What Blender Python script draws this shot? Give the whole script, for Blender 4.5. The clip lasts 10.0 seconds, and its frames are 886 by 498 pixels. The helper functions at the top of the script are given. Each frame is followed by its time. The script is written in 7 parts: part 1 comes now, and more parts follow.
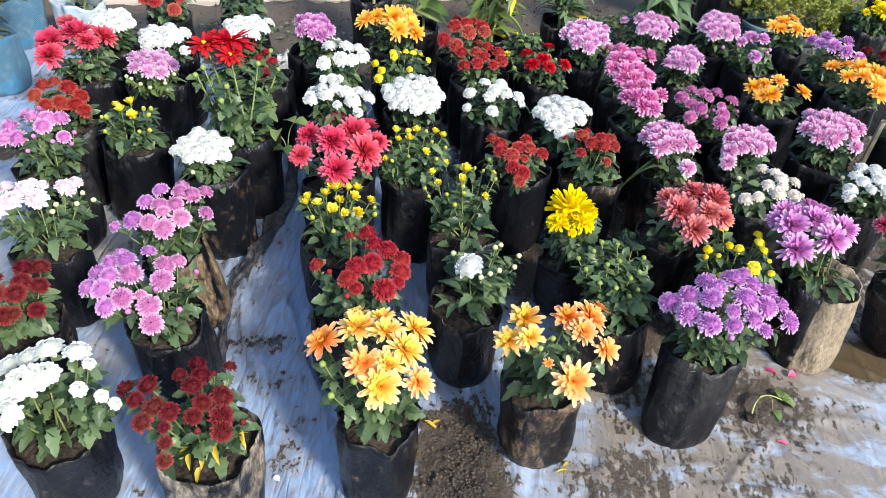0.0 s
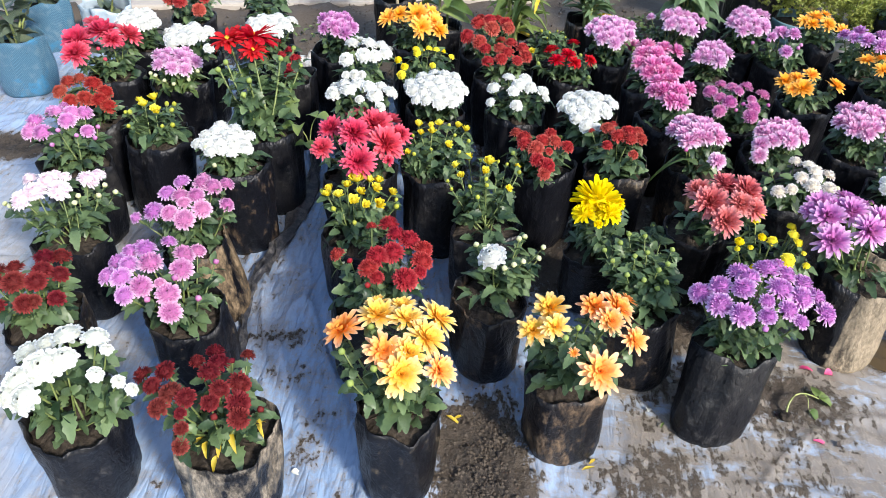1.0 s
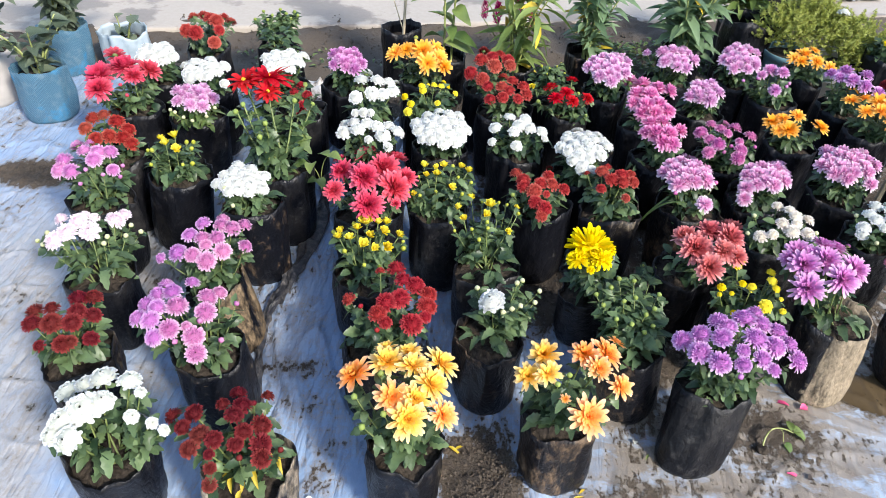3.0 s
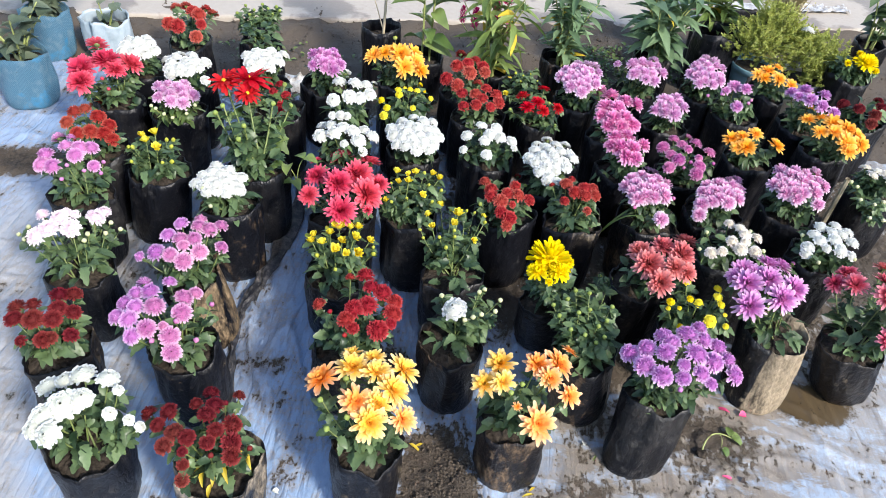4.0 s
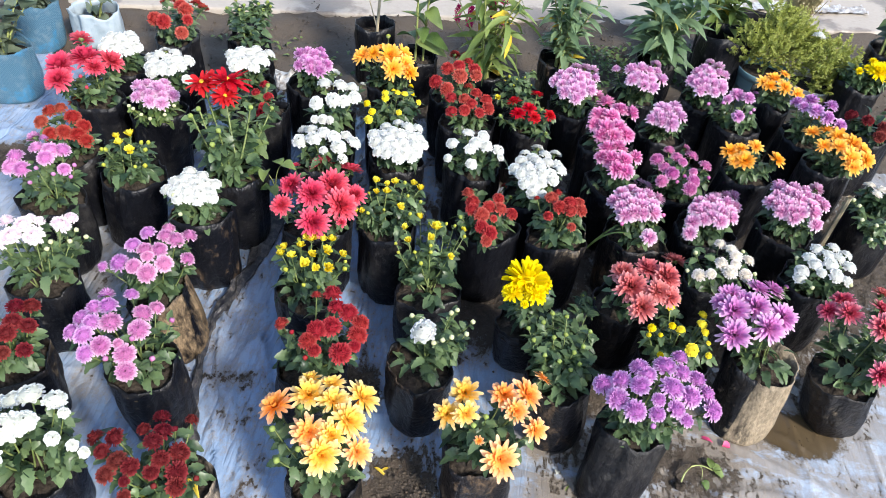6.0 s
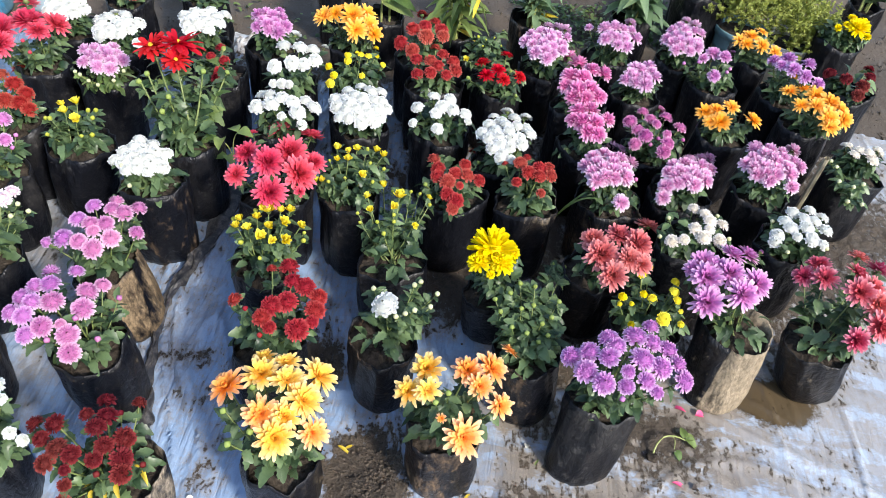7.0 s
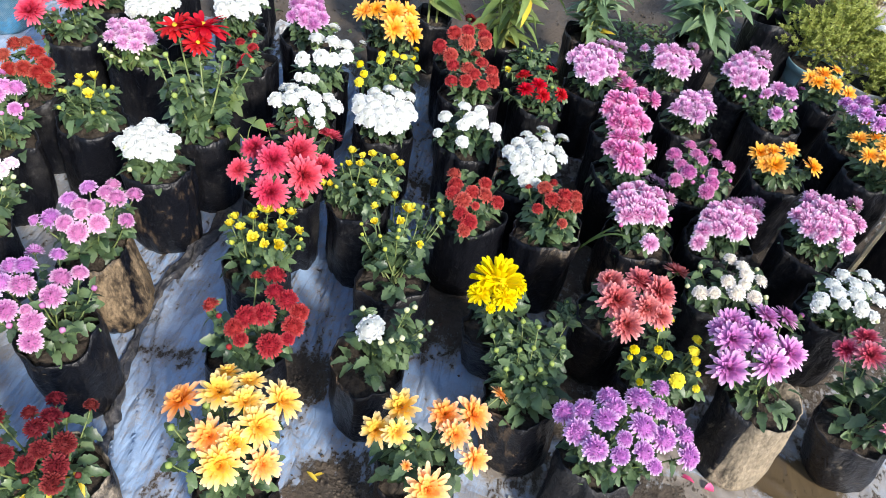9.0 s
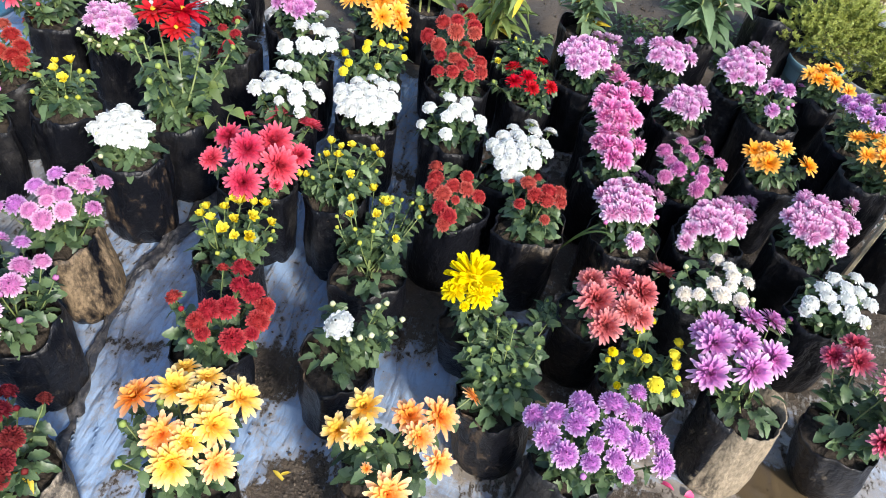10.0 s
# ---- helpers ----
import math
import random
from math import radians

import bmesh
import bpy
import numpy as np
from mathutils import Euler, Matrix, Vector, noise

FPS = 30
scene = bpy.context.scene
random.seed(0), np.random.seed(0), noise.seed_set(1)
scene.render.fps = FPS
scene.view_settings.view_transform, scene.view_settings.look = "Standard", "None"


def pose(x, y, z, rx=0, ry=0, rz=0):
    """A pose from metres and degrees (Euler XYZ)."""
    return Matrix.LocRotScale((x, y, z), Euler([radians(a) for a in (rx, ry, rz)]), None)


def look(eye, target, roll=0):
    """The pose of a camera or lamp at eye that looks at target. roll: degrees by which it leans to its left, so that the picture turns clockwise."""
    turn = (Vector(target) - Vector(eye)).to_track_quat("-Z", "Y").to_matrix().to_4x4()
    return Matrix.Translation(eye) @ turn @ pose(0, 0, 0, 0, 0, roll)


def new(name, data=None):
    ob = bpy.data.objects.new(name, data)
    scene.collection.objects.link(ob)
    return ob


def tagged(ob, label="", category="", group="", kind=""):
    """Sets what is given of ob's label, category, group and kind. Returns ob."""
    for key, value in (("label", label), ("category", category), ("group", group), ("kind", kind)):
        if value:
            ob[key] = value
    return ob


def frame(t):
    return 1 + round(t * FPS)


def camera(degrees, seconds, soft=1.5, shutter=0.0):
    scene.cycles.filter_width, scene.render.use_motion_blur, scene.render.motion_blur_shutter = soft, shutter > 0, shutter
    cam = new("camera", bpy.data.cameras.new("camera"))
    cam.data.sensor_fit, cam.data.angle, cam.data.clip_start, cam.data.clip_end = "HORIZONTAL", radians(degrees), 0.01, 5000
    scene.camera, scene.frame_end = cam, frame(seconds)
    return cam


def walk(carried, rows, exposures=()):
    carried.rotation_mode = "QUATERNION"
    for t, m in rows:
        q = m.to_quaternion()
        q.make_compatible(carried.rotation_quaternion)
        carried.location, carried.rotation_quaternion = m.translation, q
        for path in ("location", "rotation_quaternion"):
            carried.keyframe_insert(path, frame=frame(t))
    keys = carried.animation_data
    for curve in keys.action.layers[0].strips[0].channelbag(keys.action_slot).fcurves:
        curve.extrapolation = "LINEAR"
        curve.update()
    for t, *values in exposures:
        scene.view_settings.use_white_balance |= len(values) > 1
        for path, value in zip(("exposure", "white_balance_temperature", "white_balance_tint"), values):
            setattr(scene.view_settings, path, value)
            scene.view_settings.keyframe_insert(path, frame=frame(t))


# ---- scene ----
cam = camera(62.4, 10.0, soft=0.5)
PATH = [
    (0, (0.05, 0.121, 1.31), (0.022, 1.658, 0.032), 4.3),
    (0.5, (0.046, 0.117, 1.286), (-0.019, 1.668, 0.026), 3.7),
    (1, (0.057, 0.115, 1.253), (-0.04, 1.671, 0.0), 2.8),
    (1.5, (0.06, 0.127, 1.231), (-0.052, 1.685, -0.018), 2.6),
    (2, (0.05, 0.129, 1.216), (-0.049, 1.7, -0.018), 2.9),
    (2.5, (0.044, 0.118, 1.305), (-0.057, 1.676, 0.054), 2.7),
    (3.8, (0.056, 0.068, 1.53), (0.008, 1.582, 0.224), 6.3),
    (4, (0.066, 0.074, 1.539), (0.036, 1.582, 0.226), 6.9),
    (4.5, (0.075, 0.103, 1.553), (0.036, 1.616, 0.246), 7.6),
    (5, (0.087, 0.14, 1.564), (0.035, 1.655, 0.259), 8.1),
    (5.2, (0.09, 0.146, 1.564), (0.025, 1.658, 0.256), 8.4),
    (6.3, (0.17, 0.205, 1.549), (0.111, 1.665, 0.184), 6.8),
    (6.5, (0.17, 0.213, 1.539), (0.135, 1.662, 0.161), 7.2),
    (7, (0.202, 0.254, 1.516), (0.191, 1.676, 0.11), 7.9),
    (7.5, (0.239, 0.309, 1.491), (0.216, 1.711, 0.065), 8.6),
    (8, (0.264, 0.365, 1.478), (0.205, 1.768, 0.055), 9.7),
    (8.5, (0.285, 0.388, 1.469), (0.163, 1.79, 0.048), 9.7),
    (9, (0.301, 0.403, 1.469), (0.143, 1.803, 0.049), 10.1),
    (9.5, (0.318, 0.429, 1.459), (0.155, 1.819, 0.031), 10.3),
    (10, (0.361, 0.456, 1.443), (0.189, 1.84, 0.01), 10.7),
]
walk(cam, [(t, look(eye, target, roll)) for t, eye, target, roll in PATH])

# ---- light ----
SUN_AZ, SUN_EL = -45.0, 38.0          # degrees from +x, and above the ground
world = bpy.data.worlds.new("sky")
scene.world = world
world.use_nodes = True
wn = world.node_tree.nodes
sky = wn.new("ShaderNodeTexSky")
sky.sky_type, sky.sun_disc = "NISHITA", False
sky.sun_elevation, sky.sun_rotation = radians(SUN_EL), radians(90 - SUN_AZ)
wn["Background"].inputs[1].default_value = 0.15
world.node_tree.links.new(sky.outputs[0], wn["Background"].inputs[0])
sun = new("sun", bpy.data.lights.new("sun", "SUN"))
sun.data.energy, sun.data.angle, sun.data.color = 2.5, radians(8.0), (1.0, 0.95, 0.87)
to_sun = Vector((math.cos(radians(SUN_AZ)) * math.cos(radians(SUN_EL)), math.sin(radians(SUN_AZ)) * math.cos(radians(SUN_EL)), math.sin(radians(SUN_EL))))
sun.matrix_world = look(to_sun * 8, (0, 0, 0))
scene.view_settings.exposure = 1.2


# ---- materials ----
def material(name, rough=0.6, spec=0.5):
    m = bpy.data.materials.new(name)
    m.use_nodes = True
    b = m.node_tree.nodes["Principled BSDF"]
    b.inputs["Roughness"].default_value = rough
    b.inputs["Specular IOR Level"].default_value = spec
    return m, m.node_tree.nodes, m.node_tree.links, b


def noise_node(n, l, scale, detail=4.0, rough=0.55, coord="Object", vec=None):
    tex = n.new("ShaderNodeTexNoise")
    tex.inputs["Scale"].default_value, tex.inputs["Detail"].default_value, tex.inputs["Roughness"].default_value = scale, detail, rough
    if vec is None:
        vec = n.new("ShaderNodeTexCoord").outputs[coord]
    l.new(vec, tex.inputs["Vector"])
    return tex.outputs["Fac"]


def ramp_node(n, l, fac, stops):
    r = n.new("ShaderNodeValToRGB")
    e = r.color_ramp.elements
    while len(e) < len(stops):
        e.new(0.5)
    for k, (p, c) in zip(e, stops):
        k.position, k.color = p, (*c, 1) if isinstance(c, tuple) else (c, c, c, 1)
    l.new(fac, r.inputs[0])
    return r.outputs[0]


def mix_node(n, l, fac, a, b, mode="MIX"):
    x = n.new("ShaderNodeMix")
    x.data_type, x.blend_type = "RGBA", mode
    for sock, v in ((x.inputs[0], fac), (x.inputs[6], a), (x.inputs[7], b)):
        if isinstance(v, (int, float)):
            sock.default_value = v
        elif isinstance(v, tuple):
            sock.default_value = (*v, 1)
        else:
            l.new(v, sock)
    return x.outputs[2]


def math_node(n, l, op, a, b=0.0):
    x = n.new("ShaderNodeMath")
    x.operation = op
    for sock, v in ((x.inputs[0], a), (x.inputs[1], b)):
        if isinstance(v, (int, float)):
            sock.default_value = v
        else:
            l.new(v, sock)
    return x.outputs[0]


def bump_node(n, l, b, height, strength=0.4, dist=0.004):
    x = n.new("ShaderNodeBump")
    x.inputs["Strength"].default_value, x.inputs["Distance"].default_value = strength, dist
    l.new(height, x.inputs["Height"])
    l.new(x.outputs[0], b.inputs["Normal"])


def see_through(m, n, l, b, colour, share):
    """Thin living tissue: part of the light goes through."""
    t = n.new("ShaderNodeBsdfTranslucent")
    if isinstance(colour, tuple):
        t.inputs[0].default_value = (*colour, 1)
    else:
        l.new(colour, t.inputs[0])
    x = n.new("ShaderNodeMixShader")
    x.inputs[0].default_value = share
    l.new(b.outputs[0], x.inputs[1]), l.new(t.outputs[0], x.inputs[2])
    l.new(x.outputs[0], n["Material Output"].inputs[0])


def petal_material(name, inner, middle, tip, spread=0.12, thin=0.32):
    m, n, l, b = material(name, 0.65, 0.12)
    at = n.new("ShaderNodeAttribute")
    at.attribute_name = "reach"
    # reds and pinks: inner and tip also carry shade in gaps, light on tips
    col = ramp_node(n, l, at.outputs["Fac"], [(0.0, inner), (0.45, middle), (0.92, tip)])
    info = n.new("ShaderNodeObjectInfo")
    hs = n.new("ShaderNodeHueSaturation")
    l.new(col, hs.inputs["Color"])
    l.new(math_node(n, l, "ADD", math_node(n, l, "MULTIPLY", info.outputs["Random"], spread * 0.1), 0.5 - spread * 0.06), hs.inputs["Hue"])
    geo = n.new("ShaderNodeNewGeometry")
    val = math_node(n, l, "ADD", math_node(n, l, "MULTIPLY", geo.outputs["Random Per Island"], 0.22), 0.86)
    l.new(math_node(n, l, "ADD", val, math_node(n, l, "MULTIPLY", info.outputs["Random"], spread * 1.2)), hs.inputs["Value"])
    l.new(math_node(n, l, "ADD", math_node(n, l, "MULTIPLY", info.outputs["Random"], -spread * 0.5), 1.03), hs.inputs["Saturation"])
    l.new(hs.outputs[0], b.inputs["Base Color"])
    see_through(m, n, l, b, hs.outputs[0], thin)
    return m


PETALS = {
    "white": petal_material("petal_white", (0.78, 0.78, 0.62), (0.84, 0.84, 0.82), (0.86, 0.86, 0.86), 0.05, 0.5),
    "white_soft": petal_material("petal_soft_white", (0.76, 0.76, 0.55), (0.8, 0.81, 0.77), (0.85, 0.86, 0.86), 0.05, 0.45),
    "cream": petal_material("petal_cream", (0.75, 0.66, 0.42), (0.8, 0.74, 0.66), (0.83, 0.79, 0.77), 0.1),
    "dark_red": petal_material("petal_dark_red", (0.05, 0.004, 0.005), (0.14, 0.012, 0.013), (0.29, 0.045, 0.042), 0.2),
    "red": petal_material("petal_crimson", (0.16, 0.008, 0.01), (0.34, 0.024, 0.027), (0.52, 0.09, 0.085), 0.12),
    "scarlet": petal_material("petal_scarlet", (0.46, 0.012, 0.012), (0.55, 0.012, 0.026), (0.63, 0.034, 0.046), 0.06),
    "brick_red": petal_material("petal_brick_red", (0.2, 0.014, 0.013), (0.38, 0.042, 0.034), (0.56, 0.14, 0.11), 0.14),
    "rust": petal_material("petal_rust", (0.18, 0.016, 0.011), (0.34, 0.046, 0.032), (0.52, 0.15, 0.1), 0.12),
    "coral": petal_material("petal_coral", (0.48, 0.02, 0.04), (0.64, 0.06, 0.11), (0.77, 0.19, 0.25), 0.08),
    "coral_dull": petal_material("petal_dusty_coral", (0.42, 0.05, 0.05), (0.58, 0.13, 0.13), (0.74, 0.34, 0.33), 0.15),
    "mauve_red": petal_material("petal_dusky_red", (0.3, 0.02, 0.025), (0.48, 0.04, 0.06), (0.66, 0.26, 0.3), 0.4),
    "orange": petal_material("petal_orange", (0.84, 0.34, 0.012), (0.86, 0.37, 0.07), (0.89, 0.54, 0.33), 0.14),
    "gold": petal_material("petal_gold", (0.85, 0.48, 0.012), (0.87, 0.56, 0.085), (0.89, 0.69, 0.37), 0.14),
    "amber": petal_material("petal_amber", (0.82, 0.34, 0.012), (0.87, 0.42, 0.04), (0.9, 0.54, 0.16), 0.12),
    "yellow": petal_material("petal_yellow", (0.8, 0.56, 0.005), (0.86, 0.68, 0.008), (0.88, 0.74, 0.02), 0.06),
    "yellow_b": petal_material("petal_button_yellow", (0.76, 0.58, 0.01), (0.84, 0.68, 0.012), (0.86, 0.76, 0.08), 0.15),
    "violet": petal_material("petal_violet", (0.3, 0.05, 0.27), (0.5, 0.19, 0.48), (0.82, 0.6, 0.81), 0.15),
    "purple": petal_material("petal_purple", (0.48, 0.13, 0.32), (0.6, 0.22, 0.5), (0.8, 0.56, 0.73), 0.15),
    "violet_pink": petal_material("petal_violet_pink", (0.4, 0.08, 0.28), (0.56, 0.21, 0.46), (0.77, 0.55, 0.71), 0.2),
    "pink_violet": petal_material("petal_pink_violet", (0.32, 0.06, 0.2), (0.49, 0.17, 0.36), (0.76, 0.52, 0.66), 0.25),
    "magenta": petal_material("petal_magenta", (0.36, 0.05, 0.2), (0.5, 0.13, 0.33), (0.72, 0.42, 0.58), 0.2),
    "pink": petal_material("petal_rose_pink", (0.46, 0.05, 0.22), (0.67, 0.18, 0.41), (0.85, 0.57, 0.7), 0.12),
    "lilac": petal_material("petal_lilac", (0.46, 0.12, 0.35), (0.68, 0.34, 0.56), (0.87, 0.73, 0.82), 0.12),
    "lilac_pink": petal_material("petal_lilac_pink", (0.46, 0.11, 0.31), (0.69, 0.32, 0.52), (0.87, 0.75, 0.82), 0.12),
    "pale_pink": petal_material("petal_pale_pink", (0.74, 0.5, 0.56), (0.79, 0.64, 0.7), (0.83, 0.76, 0.8), 0.08),
    "green": petal_material("petal_green", (0.2, 0.28, 0.06), (0.3, 0.38, 0.1), (0.45, 0.5, 0.2), 0.1),
    "cream_bud": petal_material("petal_bud_cream", (0.4, 0.45, 0.16), (0.66, 0.66, 0.4), (0.76, 0.74, 0.6), 0.1),
    "yellow_bud": petal_material("petal_bud_yellow", (0.2, 0.26, 0.04), (0.5, 0.52, 0.08), (0.7, 0.66, 0.12), 0.1),
    "plume": petal_material("plume_crimson", (0.36, 0.01, 0.08), (0.5, 0.02, 0.13), (0.62, 0.06, 0.2), 0.1),
}


def leaf_material(name, dark, light, share=0.22):
    m, n, l, b = material(name, 0.38, 0.42)
    info = n.new("ShaderNodeObjectInfo")
    geo = n.new("ShaderNodeNewGeometry")
    k = math_node(n, l, "FRACT", math_node(n, l, "ADD", info.outputs["Random"], geo.outputs["Random Per Island"]))
    grain = noise_node(n, l, 60, 3)
    k = math_node(n, l, "ADD", math_node(n, l, "MULTIPLY", k, 0.75), math_node(n, l, "MULTIPLY", math_node(n, l, "SUBTRACT", grain, 0.5), 0.7))
    col = ramp_node(n, l, k, [(0.0, dark), (1.0, light)])
    l.new(col, b.inputs["Base Color"])
    bump_node(n, l, b, noise_node(n, l, 180, 2), 0.35, 0.002)
    see_through(m, n, l, b, col, share)
    return m


LEAF = leaf_material("leaf_green", (0.02, 0.045, 0.021), (0.18, 0.26, 0.11))
LEAF_PALE = leaf_material("leaf_pale_green", (0.06, 0.11, 0.03), (0.22, 0.28, 0.085))
LEAF_BACK = leaf_material("leaf_fresh_green", (0.1, 0.17, 0.04), (0.3, 0.37, 0.12), 0.3)
LEAF_BLUE = leaf_material("leaf_blue_green", (0.09, 0.16, 0.075), (0.25, 0.35, 0.19), 0.3)
LEAF_YELLOW = leaf_material("leaf_yellowed", (0.5, 0.36, 0.03), (0.68, 0.52, 0.06))
LEAF_ROSE = leaf_material("leaf_dusty_green", (0.06, 0.085, 0.055), (0.2, 0.24, 0.16))
NEEDLE = leaf_material("feathery_green", (0.24, 0.28, 0.05), (0.55, 0.57, 0.16), 0.4)
STRAW = leaf_material("dry_straw", (0.34, 0.28, 0.13), (0.66, 0.58, 0.34), 0.2)

STEM, n, l, b = material("stem_green", 0.5)
l.new(ramp_node(n, l, noise_node(n, l, 30), [(0.3, (0.09, 0.13, 0.035)), (0.7, (0.2, 0.24, 0.08))]), b.inputs["Base Color"])
STEM_PALE, n, l, b = material("stem_pale", 0.5)
l.new(ramp_node(n, l, noise_node(n, l, 30), [(0.3, (0.2, 0.24, 0.07)), (0.7, (0.34, 0.36, 0.13))]), b.inputs["Base Color"])
DISC, n, l, b = material("flower_eye_yellow", 0.8)
l.new(ramp_node(n, l, noise_node(n, l, 700), [(0.35, (0.45, 0.2, 0.01)), (0.65, (0.8, 0.5, 0.02))]), b.inputs["Base Color"])


def soil_material(name, dark, light):
    m, n, l, b = material(name, 0.95, 0.2)
    f = noise_node(n, l, 90, 6, 0.65)
    l.new(ramp_node(n, l, f, [(0.3, dark), (0.75, light)]), b.inputs["Base Color"])
    bump_node(n, l, b, f, 0.8, 0.008)
    return m


SOIL = soil_material("potting_soil", (0.012, 0.0095, 0.0075), (0.085, 0.067, 0.051))


def bag_material(name, level, dust=(0.3, 0.23, 0.15), fold=None):
    """Black polythene with dried mud on it; level: how far the mud reaches (0 to 1)."""
    m, n, l, b = material(name, 0.34, 0.22)
    info = n.new("ShaderNodeObjectInfo")
    tc = n.new("ShaderNodeTexCoord")
    shift = n.new("ShaderNodeVectorMath")
    shift.operation = "MULTIPLY_ADD"
    shift.inputs[1].default_value = (1, 1, 0.55)
    comb = n.new("ShaderNodeCombineXYZ")
    for i in range(3):
        l.new(math_node(n, l, "MULTIPLY", info.outputs["Random"], 7.0 + 3 * i), comb.inputs[i])
    l.new(tc.outputs["Object"], shift.inputs[0]), l.new(comb.outputs[0], shift.inputs[2])
    p = shift.outputs[0]
    big, mid, fine = noise_node(n, l, 9, 3, 0.5, vec=p), noise_node(n, l, 34, 5, 0.65, vec=p), noise_node(n, l, 130, 5, 0.7, vec=p)
    k = math_node(n, l, "ADD", math_node(n, l, "MULTIPLY", big, 0.6), math_node(n, l, "MULTIPLY", mid, 0.4))
    mask = ramp_node(n, l, k, [(0.74 - 0.4 * level, 0.0), (0.80 - 0.36 * level, 0.9)])
    grit = ramp_node(n, l, fine, [(0.3, 0.25 + 0.45 * min(1.0, level) ** 4), (0.62, 1.0)])
    mask = math_node(n, l, "MULTIPLY", mask, grit)
    cr = n.new("ShaderNodeTexVoronoi")
    cr.feature = "DISTANCE_TO_EDGE"
    cr.inputs["Scale"].default_value = 26
    warp = n.new("ShaderNodeVectorMath")
    warp.operation = "MULTIPLY_ADD"
    warp.inputs[1].default_value = (0.12, 0.12, 0.12)
    nz = n.new("ShaderNodeTexNoise")
    nz.inputs["Scale"].default_value = 14
    l.new(p, nz.inputs["Vector"]), l.new(nz.outputs["Color"], warp.inputs[0]), l.new(p, warp.inputs[2])
    l.new(warp.outputs[0], cr.inputs["Vector"])
    if fold:  # mud on one face only, ending at a crease
        sep = n.new("ShaderNodeSeparateXYZ")
        l.new(tc.outputs["Object"], sep.inputs[0])
        edge = math_node(n, l, "SUBTRACT", sep.outputs[0], math_node(n, l, "MULTIPLY", sep.outputs[2], fold[0]))
        edge = math_node(n, l, "ADD", edge, math_node(n, l, "MULTIPLY", mid, 0.008))
        mask = math_node(n, l, "MULTIPLY", mask, ramp_node(n, l, math_node(n, l, "ADD", edge, 0.5 - fold[1]), [(0.5, 0.0), (0.505, 1.0)]))
    drawn = n.new("ShaderNodeMapping")
    drawn.inputs["Rotation"].default_value = (0.5, 0.35, 0.0)
    drawn.inputs["Scale"].default_value = (0.45, 0.45, 1.2)
    l.new(p, drawn.inputs[0])
    rub = noise_node(n, l, 75, 5, 0.7, vec=drawn.outputs[0])
    scuff = math_node(n, l, "MULTIPLY", ramp_node(n, l, mid, [(0.54, 0.0), (0.68, 0.14 + 0.6 * min(1.0, level))]), ramp_node(n, l, rub, [(0.5, 0.0), (0.62, 1.0)]))
    speck = ramp_node(n, l, fine, [(0.68, 0.0), (0.77, 0.4)])
    mask = math_node(n, l, "MAXIMUM", math_node(n, l, "MAXIMUM", mask, speck), scuff)
    film = mix_node(n, l, mid, (0.0028, 0.003, 0.0045), (0.009, 0.0096, 0.013))
    haze = math_node(n, l, "MULTIPLY", ramp_node(n, l, big, [(0.48, 0.0), (0.7, 0.5)]), ramp_node(n, l, rub, [(0.36, 0.1), (0.62, 1.0)]))
    film = mix_node(n, l, haze, film, tuple(c * 0.2 for c in dust))
    earth = mix_node(n, l, ramp_node(n, l, math_node(n, l, "ADD", math_node(n, l, "MULTIPLY", mid, 0.6), math_node(n, l, "MULTIPLY", fine, 0.4)), [(0.4, 0.0), (0.58, 1.0)]), tuple(c * (0.62 if level > 1 else 0.45) for c in dust), dust)
    l.new(mix_node(n, l, mask, film, earth), b.inputs["Base Color"])
    l.new(math_node(n, l, "ADD", math_node(n, l, "MULTIPLY", mask, 0.45), math_node(n, l, "ADD", 0.2, math_node(n, l, "MULTIPLY", mid, 0.26))), b.inputs["Roughness"])
    h = math_node(n, l, "ADD", math_node(n, l, "MULTIPLY", math_node(n, l, "MINIMUM", cr.outputs["Distance"], 0.12), 1.0), math_node(n, l, "ADD", math_node(n, l, "MULTIPLY", mid, 0.8), math_node(n, l, "MULTIPLY", big, 1.2)))
    crinkle = math_node(n, l, "ABSOLUTE", math_node(n, l, "SUBTRACT", noise_node(n, l, 42, 3, 0.5, vec=p), 0.5))
    h = math_node(n, l, "ADD", h, math_node(n, l, "ADD", math_node(n, l, "MULTIPLY", math_node(n, l, "MINIMUM", crinkle, 0.1), 2.6), math_node(n, l, "MULTIPLY", rub, 0.5)))
    bump_node(n, l, b, h, 0.6, 0.006)
    return m


BAGS = {"black": bag_material("black_polythene", 0.03, (0.3, 0.28, 0.26)), "dusty": bag_material("dusty_polythene", 0.34, (0.28, 0.22, 0.15)), "brown": bag_material("muddy_polythene", 0.55, (0.2, 0.135, 0.085)), "tan": bag_material("mud_coated_polythene", 1.05, (0.36, 0.285, 0.195), (0.12, -0.045)), "crusted": bag_material("mud_crusted_polythene", 0.72, (0.36, 0.3, 0.23)), "half": bag_material("half_muddy_polythene", 0.8, (0.3, 0.215, 0.13), (0.0, -0.01))}


